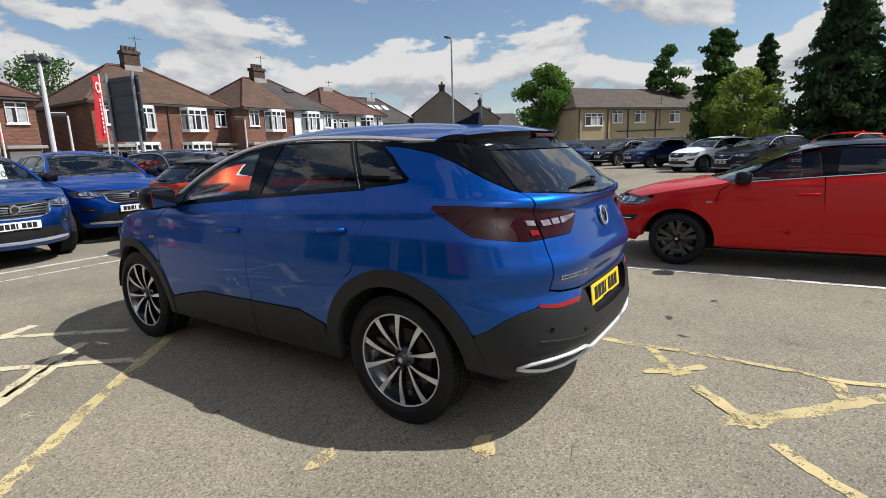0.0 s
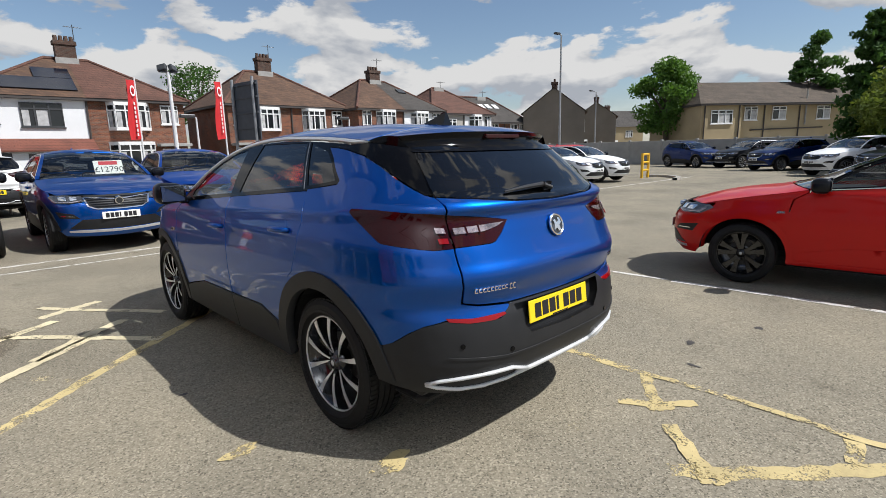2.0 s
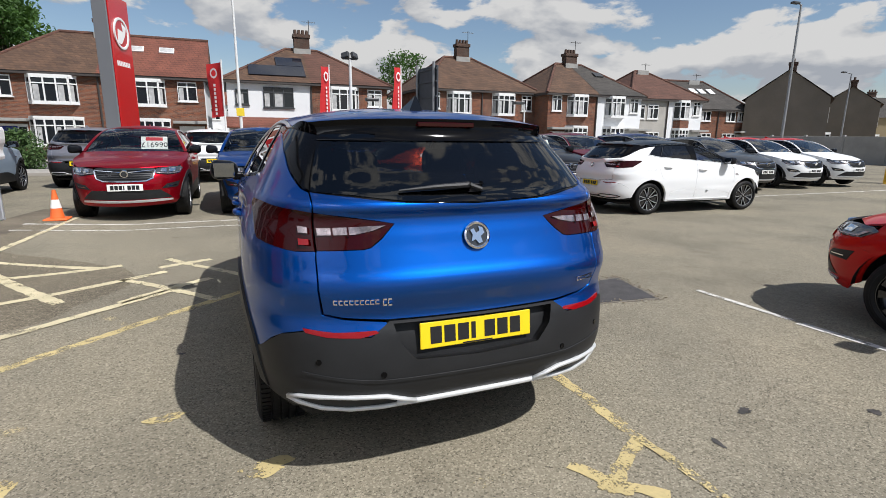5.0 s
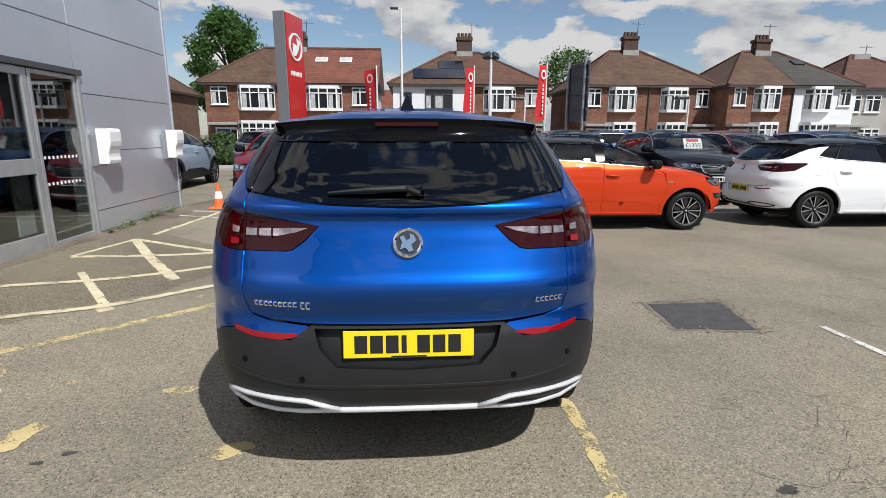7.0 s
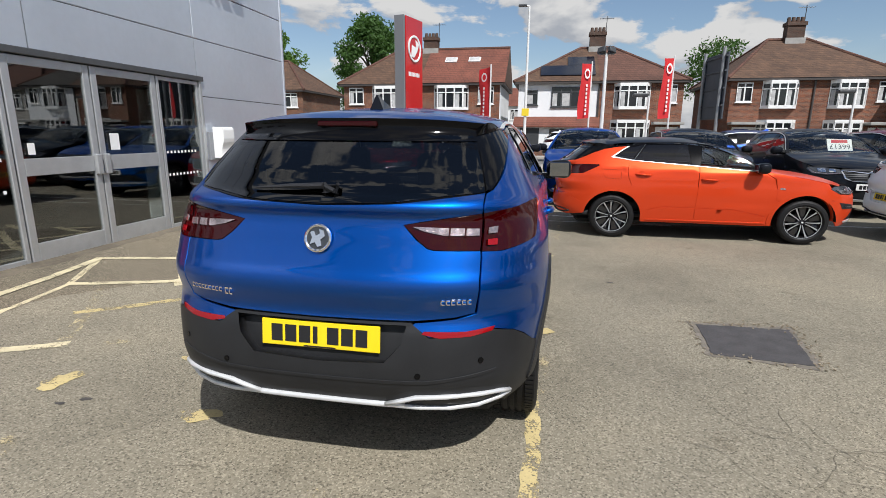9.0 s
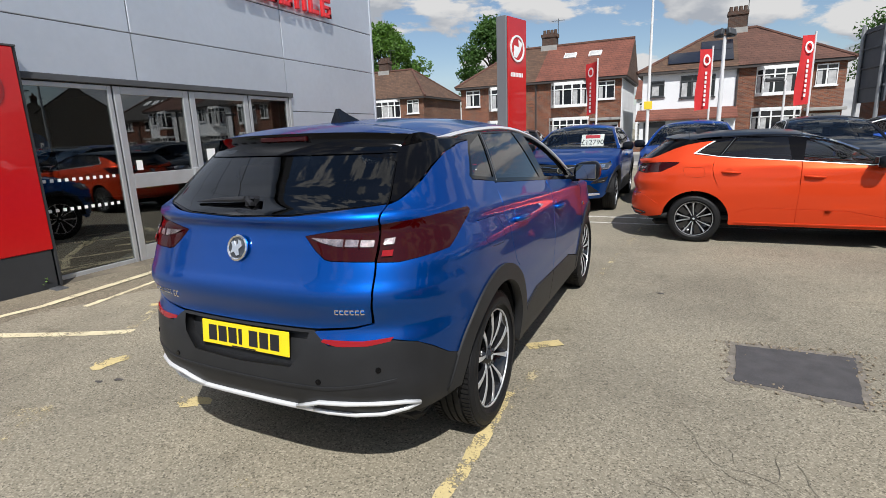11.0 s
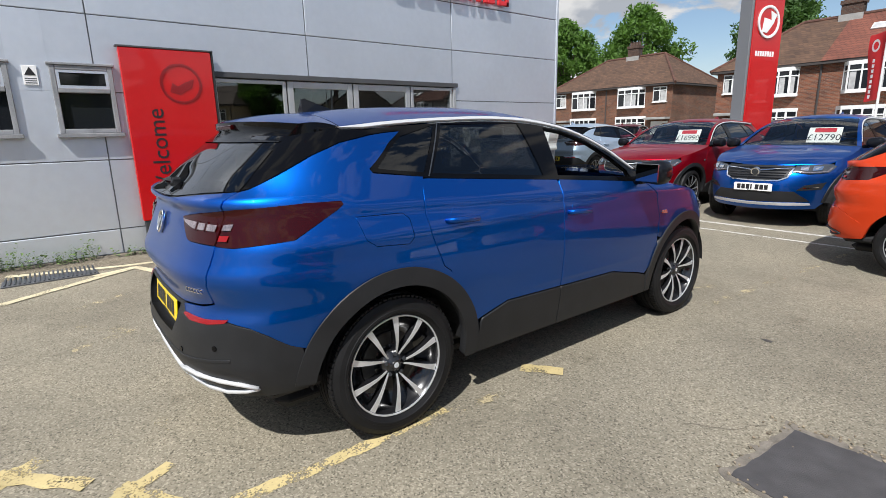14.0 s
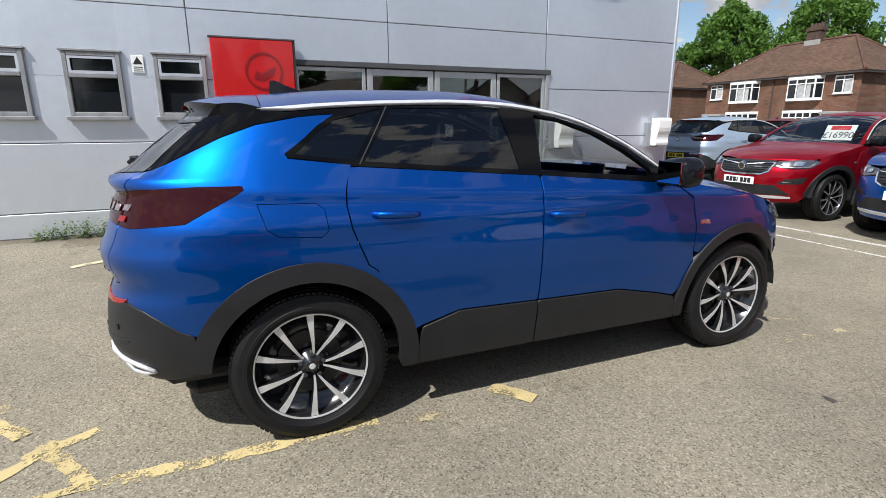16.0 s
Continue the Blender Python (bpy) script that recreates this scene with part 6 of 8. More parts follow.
# red upright sign on its dark plinth
M_BASE = mat("charcoal_sign_base", (0.024, 0.025, 0.027), 0.6, vary=0.15, scale=4)
sg = thing("welcome_sign", pose(-4.25, 0.12, 0.0), "gloss red upright sign reading Welcome on a dark plinth", "sign")
part("sign_panel", box((-0.09, -0.50, 0.50), (0.0, 0.50, 2.52), 0.01), M_SIGNRED, sg)
part("sign_edge", box((-0.10, 0.50, 0.10), (-0.012, 0.53, 2.525), 0.004), M_BASE, sg)
part("sign_cap", box((-0.10, -0.52, 2.52), (0.004, 0.53, 2.54), 0.004), M_DKTRIM, sg)
part("plinth", box((-0.10, -0.48, 0.07), (-0.01, 0.48, 0.50), 0.006), M_BASE, sg)
for y in (-0.44, 0.44):
    part("foot", box((-0.10, y - 0.06, 0.05), (0.14, y + 0.06, 0.10), 0.01), M_DKTRIM, sg)
write("sign_word", "Welcome", 0.272, pose(0.002, -0.20, 0.76, 90, 0, 90) @ pose(0, 0, 0, 0, 0, 90), M_INK, sg, 0.002, align="LEFT")
bm2 = lathe([(0.235, 0.0), (0.235, 0.006), (0.205, 0.006), (0.205, 0.0)], 40)
rb = part("round_emblem", bm2, mat("dark_red_print", (0.22, 0.004, 0.006), 0.3, coat=0.5), sg, "dark round emblem ring")
rb.matrix_basis = pose(0.001, 0.12, 2.13)
eb = part("emblem_mark", prism([(-0.13, -0.10), (-0.02, -0.13), (0.12, -0.04), (0.15, 0.06), (0.05, 0.02), (-0.04, -0.03), (-0.10, 0.01)], 0.0, 0.004, Matrix(((0, 0, 1, 0), (1, 0, 0, 0), (0, 1, 0, 0), (0, 0, 0, 1)))),
          bpy.data.materials["dark_red_print"], sg)
eb.matrix_basis = pose(0.001, 0.12, 2.13)

# fascia lettering of the firm, as plain red shapes standing off the wall
fas = thing("fascia_letters", pose(WALL_X, 0, 0), "red fascia lettering standing off the grey wall", "sign")
yy = 3.40
for i, (w, hgt) in enumerate([(0.36, 0.46), (0.34, 0.46), (0.32, 0.33), (0.32, 0.33), (0.31, 0.33), (0.28, 0.33), (0.30, 0.33)]):
    z0 = 3.68
    t = 0.075
    bm = bmesh.new()
    add_box(bm, (0.05, yy, z0), (0.11, yy + t, z0 + hgt), 0.01)
    if i != 2:
        add_box(bm, (0.05, yy + t, z0 + hgt - t), (0.11, yy + w - 0.04, z0 + hgt), 0.01)
    if i not in (4,):
        add_box(bm, (0.05, yy + t, z0), (0.11, yy + w - 0.04, z0 + t), 0.01)
    if i not in (5,):
        add_box(bm, (0.05, yy + w - 0.04 - t, z0), (0.11, yy + w - 0.04, z0 + hgt * (0.6 if i == 6 else 1)), 0.01)
    if i in (3, 6):
        add_box(bm, (0.05, yy + t, z0 + hgt * 0.42), (0.11, yy + w - 0.05, z0 + hgt * 0.42 + t * 0.8), 0.01)
    part("letter_shape", bm, M_LETTER, fas)
    yy += w + 0.05

# charging boxes on the wall
for y in (4.95, 7.05):
    ch = thing("charging_unit", pose(WALL_X, y, 1.32), "white wall charging box on a grey back plate", "charger", "charging boxes")
    part("back_plate", box((0.0, -0.22, -0.28), (0.05, 0.06, 0.16), 0.006), mat("grey_back_plate", (0.22, 0.23, 0.25), 0.5) if "grey_back_plate" not in bpy.data.materials else bpy.data.materials["grey_back_plate"], ch)
    o = [(0.05, 0.24), (0.205, 0.24), (0.232, 0.226), (0.242, 0.19), (0.24, 0.06), (0.228, 0.0), (0.205, -0.06), (0.192, -0.11), (0.192, -0.15), (0.203, -0.20), (0.194, -0.237), (0.17, -0.25), (0.05, -0.25)]
    mm = Matrix(((1, 0, 0, 0), (0, 0, 1, 0), (0, 1, 0, 0), (0, 0, 0, 1)))
    part("unit_shell", prism(o, -0.13, 0.15, mm), M_WPLAST, ch)

# weeds at the foot of the wall
M_WEED = mat("weed_leaf", (0.085, 0.15, 0.03), 0.6, vary=0.4, scale=20)
rnd = random.Random(21)


def weed(y, hgt, n, x=None):
    bm = bmesh.new()
    x = WALL_X + 0.07 if x is None else x
    for i in range(n):
        a, l = rnd.uniform(-1.4, 1.4), hgt * rnd.uniform(0.5, 1)
        p = Vector((rnd.uniform(-0.03, 0.05), rnd.uniform(-0.10, 0.10), 0))
        lean = Vector((rnd.uniform(0, 0.5), math.sin(a) * 0.6, 1)).normalized()
        for k in range(6):
            q = p + lean * l * (k + 1) / 6
            s = Vector((rnd.uniform(-1, 1), rnd.uniform(-1, 1), rnd.uniform(-0.2, 0.5))).normalized() * rnd.uniform(0.02, 0.05)
            t = s.cross(lean).normalized() * 0.012
            bm.faces.new([bm.verts.new(v) for v in (q, q + s * 0.5 + t, q + s, q + s * 0.5 - t)])
        bm.faces.new([bm.verts.new(v) for v in (p + Vector((0, -0.002, 0)), p + Vector((0, 0.002, 0)), p + lean * l)])
    ob = part("weed", bm, M_WEED)
    ob.location = (x, y, rise(x, y))
    tagged(ob, "small green weed growing at the wall's foot", "weed", "weeds by the wall")


for y, hg, n in ((-1.72, 0.34, 14), (-1.50, 0.24, 12), (-1.25, 0.20, 14), (-1.02, 0.34, 16), (-0.62, 0.14, 6), (0.52, 0.16, 6), (-0.42, 0.1, 6), (4.75, 0.10, 7), (5.1, 0.12, 8), (5.9, 0.14, 9), (6.3, 0.18, 10), (6.7, 0.16, 12), (-2.3, 0.26, 20), (-2.05, 0.32, 26), (-1.85, 0.22, 16), (-2.5, 0.18, 14), (6.1, 0.2, 14), (5.4, 0.12, 10)):
    weed(y, hg, n)
# grating in the ground before the windows
gr = thing("drain_grating", pose(-3.95, -1.35, 0.0), "dark metal drain grating in the tarmac", "grating", kind="structure")
part("grating_frame", box((-0.30, -0.42, 0.060), (0.30, 0.40, 0.078), 0.004), M_DKTRIM, gr)
gb = part("grating_bar", box((-0.28, -0.008, 0.078), (0.28, 0.008, 0.086)), M_GREYP, gr)
gb.location = (0, -0.39, 0)
for k in range(1, 20):
    again(gb, pose(0, -0.39 + 0.04 * k, 0), gr)

# ---- street ----
M_BRICK = mat("red_brick", (0.27, 0.095, 0.05), 0.85)


def brick_nodes(m, c1, c2, mortar):
    nt = m.node_tree
    b = nt.nodes["Principled BSDF"]
    co = nt.nodes.new("ShaderNodeTexCoord").outputs["Object"]
    sp, cb = nt.nodes.new("ShaderNodeSeparateXYZ"), nt.nodes.new("ShaderNodeCombineXYZ")
    nt.links.new(co, sp.inputs[0])
    ad = nt.nodes.new("ShaderNodeMath")
    nt.links.new(sp.outputs[0], ad.inputs[0]), nt.links.new(sp.outputs[1], ad.inputs[1])
    nt.links.new(ad.outputs[0], cb.inputs[0]), nt.links.new(sp.outputs[2], cb.inputs[1])
    br = nt.nodes.new("ShaderNodeTexBrick")
    br.inputs["Scale"].default_value = 1.0
    br.inputs["Brick Width"].default_value, br.inputs["Row Height"].default_value, br.inputs["Mortar Size"].default_value = 0.225, 0.075, 0.008
    br.inputs["Color1"].default_value, br.inputs["Color2"].default_value, br.inputs["Mortar"].default_value = (*c1, 1), (*c2, 1), (*mortar, 1)
    nt.links.new(cb.outputs[0], br.inputs["Vector"])
    n = nt.nodes.new("ShaderNodeTexNoise")
    n.inputs["Scale"].default_value, n.inputs["Detail"].default_value = 0.9, 6
    nt.links.new(co, n.inputs["Vector"])
    r = nt.nodes.new("ShaderNodeValToRGB")
    r.color_ramp.elements[0].position, r.color_ramp.elements[0].color = 0.3, (0.72, 0.70, 0.68, 1)
    r.color_ramp.elements[1].position, r.color_ramp.elements[1].color = 0.7, (1.15, 1.12, 1.1, 1)
    nt.links.new(n.outputs["Fac"], r.inputs[0])
    mx = nt.nodes.new("ShaderNodeMix")
    mx.data_type, mx.blend_type = "RGBA", "MULTIPLY"
    mx.inputs["Factor"].default_value = 1
    nt.links.new(br.outputs[0], mx.inputs["A"]), nt.links.new(r.outputs[0], mx.inputs["B"])
    nt.links.new(mx.outputs["Result"], b.inputs["Base Color"])
    bp = nt.nodes.new("ShaderNodeBump")
    bp.inputs["Distance"].default_value, bp.inputs["Strength"].default_value = 0.01, 0.6
    nt.links.new(br.outputs["Fac"], bp.inputs["Height"])
    bp.invert = True
    nt.links.new(bp.outputs[0], b.inputs["Normal"])
    return m


brick_nodes(M_BRICK, (0.245, 0.082, 0.038), (0.105, 0.040, 0.026), (0.20, 0.165, 0.13))
M_BRICK2 = brick_nodes(mat("brown_brick", (0.2, 0.1, 0.06), 0.85), (0.210, 0.082, 0.040), (0.095, 0.042, 0.027), (0.18, 0.15, 0.12))


M_SOOT = brick_nodes(mat("sooty_brick", (0.1, 0.05, 0.035), 0.9), (0.095, 0.050, 0.034), (0.060, 0.034, 0.026), (0.11, 0.095, 0.08))


def tile_roof(name, c1, c2):
    m = brick_nodes(mat(name, c1, 0.85), c1, c2, tuple(c * 0.45 for c in c1))
    for n in m.node_tree.nodes:
        if n.type == "TEX_BRICK":
            n.inputs["Brick Width"].default_value, n.inputs["Row Height"].default_value, n.inputs["Mortar Size"].default_value = 0.26, 0.16, 0.012
    return m


M_ROOF = tile_roof("brown_roof_tile", (0.128, 0.072, 0.043), (0.074, 0.043, 0.029))
M_ROOFR = tile_roof("red_roof_tile", (0.19, 0.066, 0.042), (0.15, 0.052, 0.035))
M_ROOFD = tile_roof("weathered_brown_roof_tile", (0.092, 0.070, 0.050), (0.066, 0.051, 0.038))
M_ROOFG = tile_roof("grey_roof_tile", (0.070, 0.064, 0.058), (0.052, 0.048, 0.044))
M_ROOFRB = tile_roof("red_brown_roof_tile", (0.125, 0.058, 0.04), (0.095, 0.045, 0.032))
M_RENDERW = mat("white_render", (0.72, 0.73, 0.74), 0.85, vary=0.05, scale=0.8, bump=0.2, bscale=60)
M_RENDERB = mat("beige_render", (0.36, 0.285, 0.17), 0.9, vary=0.10, scale=0.6, bump=0.2, bscale=60)
M_RENDERG = mat("grey_pebbledash", (0.38, 0.36, 0.33), 0.9, vary=0.15, scale=0.7, bump=0.4, bscale=60)
M_UPVC = mat("white_window_frame", (0.78, 0.78, 0.77), 0.4, vary=0.03)
M_GREYF = mat("dark_window_frame", (0.045, 0.047, 0.05), 0.4)
M_TERRA = mat("terracotta_pot", (0.075, 0.045, 0.032), 0.8, vary=0.2)
M_NET = mat("net_curtain", (0.42, 0.42, 0.42), 0.9, vary=0.25, scale=4)
M_DOORB = mat("blue_door", (0.015, 0.025, 0.20), 0.35)
M_LEAD = mat("lead_flashing", (0.30, 0.295, 0.28), 0.7, vary=0.15)
M_SOLAR = mat("solar_panel", (0.008, 0.010, 0.018), 0.12, coat=0.5)
M_FASCIA = mat("dark_fascia", (0.05, 0.043, 0.04), 0.6)


def house_window(parent, m, w, h, n, bay=0.0, frame=None, curtain=True):
    """A casement window of n lights; bay: how far it stands out. Faces -y."""
    frame = frame or M_UPVC
    win = new("window")
    win.parent, win.matrix_basis = parent, m
    if bay:
        bm = bmesh.new()
        o = [(-w / 2, 0), (-w / 2 + bay * 0.7, -bay), (w / 2 - bay * 0.7, -bay), (w / 2, 0)]
        add_prism(bm, [(x * 1.04, y * 1.1) for x, y in o], h, h + 0.14)
        part("bay_head", bm, frame, win)
        part("bay_sill", prism([(x * 1.04, y * 1.1) for x, y in o], -0.12, 0.0), frame, win)
        faces = list(zip(o, o[1:]))
    else:
        part("window_sill", box((-w / 2 - 0.06, -0.10, -0.07), (w / 2 + 0.06, 0.02, 0.0)), frame, win)
        faces = [((-w / 2, -0.03), (w / 2, -0.03))]
    for (x0, y0), (x1, y1) in faces:
        L = math.dist((x0, y0), (x1, y1))
        k = max(1, round(n * L / w)) if bay else n
        mm = pose(x0, y0, 0, 0, 0, math.degrees(math.atan2(y1 - y0, x1 - x0)))
        part("pane", box((0.02, 0.0, 0.02), (L - 0.02, 0.02, h - 0.02), 0, 1, mm), G_DARK, win)
        if curtain:
            for i in range(k):
                a = L * i / k
                if (i * 7 + int(w * 13)) % 3:
                    part("curtain", box((a + 0.07, -0.004, 0.07), (a + L / k * (0.93 if i % 2 else 0.6), -0.001, h * 0.70), 0, 1, mm), M_NET, win)
        bm = bmesh.new()
        for i in range(k + 1):
            a = L * i / k
            add_box(bm, (max(0, a - 0.04), -0.05, 0), (min(L, a + 0.04), 0.03, h), 0, 1, mm)
        for z in (0.0, h * 0.72, h - 0.07):
            add_box(bm, (0, -0.045, z), (L, 0.025, z + 0.07), 0, 1, mm)
        part("window_frame", bm, frame, win)
    return win


def hip_roof(w, d, e, r, rl, rr, over=0.35):
    """A hipped roof over a w by d block; rl, rr: how far the ridge ends lie from the left and right eaves (0 is a gable)."""
    bm = bmesh.new()
    x0, x1, y0, y1 = -w / 2 - over, w / 2 + over, -over, d + over
    c = [bm.verts.new(p) for p in ((x0, y0, e), (x1, y0, e), (x1, y1, e), (x0, y1, e))]
    a, b = bm.verts.new((x0 + rl, d / 2, r)), bm.verts.new((x1 - rr, d / 2, r))
    bm.faces.new((c[0], c[1], b, a)), bm.faces.new((c[2], c[3], a, b))
    bm.faces.new((c[1], c[2], b)), bm.faces.new((c[3], c[0], a))
    bm.faces.new(c[::-1])
    return bm


def chimney(parent, x, y, z0, z1, pots=4):
    ch = new("chimney")
    ch.parent = parent
    ch.matrix_basis = pose(x, y, 0)
    bm = box((-0.55, -0.33, z0), (0.55, 0.33, z1 - 0.35))
    add_box(bm, (-0.62, -0.40, z1 - 0.35), (0.62, 0.40, z1 - 0.12))
    part("shaft", bm, M_SOOT, ch)
    part("flashing", box((-0.62, -0.42, z0), (0.62, -0.34, z0 + 0.55)), M_LEAD, ch)
    for i in range(pots):
        xx = -0.42 + 0.84 * i / max(1, pots - 1)
        part("chimney_pot", cyl((xx, 0, z1 - 0.12), (xx, 0, z1 + 0.22), 0.14, 0.11, 10), M_TERRA, ch)


def aerial(parent, x, y, z, h):
    bm = cyl((x, y, z), (x, y, z + h), 0.025, n=6)
    add_cyl(bm, (x - 0.5, y, z + h * 0.93), (x + 0.5, y, z + h * 0.93), 0.015, n=5)
    for k in range(6):
        xx = x - 0.45 + 0.18 * k
        add_cyl(bm, (xx, y - 0.2, z + h * 0.93), (xx, y + 0.2, z + h * 0.93), 0.01, n=4)
    part("tv_aerial", bm, M_GREYF, parent)


def semi(m, w, label, d=8.4, e=5.0, r=8.0, rl=3.6, rr=3.6, left=None, right=None, roof=None, roof2=None, pots=4, top=8.95):
    """A pair of semi-detached houses, front towards -y, with bays, doors and a shared chimney."""
    hs = thing("semi_detached_house", m, label, "house", "houses over the road")
    left, right = left or M_BRICK, right or M_BRICK
    part("wall", box((-w / 2, 0, -0.6), (0, d, e)), left, hs)
    part("wall", box((0, 0.001, -0.6), (w / 2, d, e)), right, hs)
    part("eaves_board", box((-w / 2 - 0.32, -0.32, e - 0.16), (w / 2 + 0.32, d + 0.32, e - 0.01)), M_FASCIA, hs)
    part("roof", hip_roof(w, d, e, r, rl, rr), roof or M_ROOF, hs)
    if roof2:
        bm = bmesh.new()
        k = (r - e) / (d / 2 + 0.35)
        x1, rx = w / 2 + 0.36, w / 2 + 0.35 - rr
        v = [bm.verts.new(p) for p in ((0.0, -0.37, e + 0.012), (x1, -0.37, e + 0.012), (rx, d / 2, r + 0.012), (0.0, d / 2, r + 0.012))]
        bm.faces.new(v)
        part("roof_half", bm, roof2, hs)
    ridge = bmesh.new()
    add_cyl(ridge, (-w / 2 - 0.35 + rl, d / 2, r), (w / 2 + 0.35 - rr, d / 2, r), 0.13, n=8)
    if rl > 0.5:
        add_cyl(ridge, (-w / 2 - 0.35 + rl, d / 2, r), (-w / 2 - 0.35, -0.35, e), 0.11, n=8)
        add_cyl(ridge, (-w / 2 - 0.35 + rl, d / 2, r), (-w / 2 - 0.35, d + 0.35, e), 0.11, n=8)
    if rr > 0.5:
        add_cyl(ridge, (w / 2 + 0.35 - rr, d / 2, r), (w / 2 + 0.35, -0.35, e), 0.11, n=8)
        add_cyl(ridge, (w / 2 + 0.35 - rr, d / 2, r), (w / 2 + 0.35, d + 0.35, e), 0.11, n=8)
    part("ridge_tiles", ridge, M_ROOFRB, hs)
    chimney(hs, 0, d / 2 - 0.1, r - 0.5, top, pots)
    aerial(hs, 0.6, d / 2, top - 1.2, 2.2)
    gut = bmesh.new()
    add_cyl(gut, (0.0, -0.06, -0.3), (0.0, -0.06, e - 0.1), 0.06, n=6)
    part("drainpipe", gut, M_FASCIA, hs)
    return hs


def openings(hs, w, side, kind="bay"):
    """Windows and door of one half (side -1 left, 1 right)."""
    q = w / 2
    xb = side * q * 0.40
    xs = side * q * 0.83
    fr = M_UPVC
    if kind == "bay":
        house_window(hs, pose(xb, 0, 3.25), q * 0.42, 1.45, 4, 0.45)
        house_window(hs, pose(xb, 0, 0.75), q * 0.46, 1.55, 5, 0.55)
        house_window(hs, pose(xs, 0, 3.55), q * 0.19, 1.2, 2)
    elif kind == "small":
        house_window(hs, pose(xb, 0, 3.2), 1.1, 1.2, 2)
        house_window(hs, pose(xs * 0.9, 0, 3.2), 0.9, 1.2, 2)
        house_window(hs, pose(xb, 0, 0.75), 1.6, 1.3, 3)
    elif kind == "flat":
        house_window(hs, pose(xb, 0, 3.3), q * 0.36, 1.35, 3, 0, M_GREYF)
        house_window(hs, pose(xs, 0, 3.45), q * 0.15, 1.0, 1, 0, M_GREYF)
        house_window(hs, pose(xb * 0.9, 0, 0.7), q * 0.48, 1.3, 3, 0, M_GREYF)
    # door under a small canopy
    dr = new("front_door")
    dr.parent = hs
    dr.matrix_basis = pose(xs * 0.98, 0, 0)
    part("door_leaf", box((-0.45, -0.04, -0.3), (0.45, 0.02, 1.85)), M_DOORB if side < 0 or kind == "flat" else M_UPVC, dr)
    part("door_frame", box((-0.56, -0.03, -0.3), (0.95, 0.015, 1.98)), M_UPVC, dr)
    part("side_light", box((0.52, -0.05, 0.6), (0.9, -0.02, 1.8)), G_DARK, dr)
    part("canopy", box((-0.85, -0.75, 2.12), (1.1, 0.0, 2.30), 0.02), M_LEAD, dr)


# nearest pairs along the far side of the road
hA = semi(pose(-8.4, 35.5, 0), 11.8, "red brick semi-detached pair with a red-tiled loft conversion", rr=0.0, roof2=M_ROOFR, r=7.95)
openings(hA, 11.8, -1), openings(hA, 11.8, 1)
for x in (1.9, 3.7):
    sk = part("skylight", box((-0.45, -0.35, 0), (0.45, 0.35, 0.10), 0.02), M_UPVC, hA)
    k = math.degrees(math.atan2(2.95, 4.55))
    sk.matrix_basis = pose(x, 2.55, 5.0 + 2.9 * 0.648 + 0.02, k, 0, 0)
    part("skylight_glass", box((-0.38, -0.28, 0.10), (0.38, 0.28, 0.112)), M_NET, sk)
bm = bmesh.new()
v = [bm.verts.new(p) for p in ((5.92, 0, 5.0), (5.92, 8.4, 5.0), (5.92, 4.2, 7.75))]
bm.faces.new(v)
part("gable_wall", bm, M_RENDERW, hA)
part("gable_render", box((5.9, 0.0, -0.5), (5.95, 8.4, 5.0)), M_RENDERW, hA)

hB = semi(pose(4.3, 35.2, 0), 10.9, "semi-detached pair, one half white render with solar panels", left=M_RENDERW, roof2=M_ROOFRB, r=7.75, rl=4.6, rr=4.6)
openings(hB, 10.9, -1, "flat"), openings(hB, 10.9, 1)
part("front_extension", box((-5.45, -1.1, -0.5), (0, 0, 2.0)), M_RENDERW, hB)
bm = bmesh.new()
v = [bm.verts.new(p) for p in ((-5.7, -1.4, 2.0), (0.1, -1.4, 2.0), (0.1, 0.0, 2.65), (-5.7, 0.0, 2.65))]
bm.faces.new(v)
bm.faces.new([bm.verts.new(p) for p in ((-5.7, -1.4, 1.9), (0.1, -1.4, 1.9), (0.1, -1.4, 2.0), (-5.7, -1.4, 2.0))])
part("lean_to_roof", bm, M_ROOFR, hB)
part("wide_window", box((-3.2, -1.13, 0.55), (-0.6, -1.09, 1.8)), G_DARK, hB)
part("garage_door", box((-5.2, -1.13, -0.4), (-3.9, -1.09, 1.85)), M_GREYF, hB)
k = math.atan2(2.75, 4.55)
for a, b, c, d in ((-4.0, -0.25, 0.75, 2.25), (-2.1, -0.25, 2.30, 3.65)):
    p = part("solar_panel", box((a, c, 0.05), (b, d, 0.10), 0.01), M_SOLAR, hB)
    p.matrix_basis = pose(0, -0.35, 5.0, math.degrees(k), 0, 0)

hC = semi(pose(17.2, 34.5, 0), 9.6, "red brick semi-detached pair with white bay windows", rl=3.6, rr=4.2, r=7.9, top=9.1)
openings(hC, 9.6, -1), openings(hC, 9.6, 1)
hD = semi(pose(26.6, 32.6, 0), 9.2, "semi-detached pair, half brick and half white render", right=M_RENDERW, roof2=M_ROOFG, r=7.7, top=8.7, e=4.9)
openings(hD, 9.2, -1), openings(hD, 9.2, 1)
sk = part("skylight", box((-0.4, -0.35, 0), (0.4, 0.35, 0.1)), M_GREYF, hD)
sk.matrix_basis = pose(1.9, 2.6, 4.9 + 2.95 * 0.615 + 0.03, 31, 0, 0)
hZ = semi(pose(-26.0, 39.8, 0), 12.4, "brown brick semi-detached pair with a brown roof", left=M_BRICK2, right=M_BRICK2, roof=M_ROOF, r=7.9, top=9.0)
openings(hZ, 12.4, -1), openings(hZ, 12.4, 1)
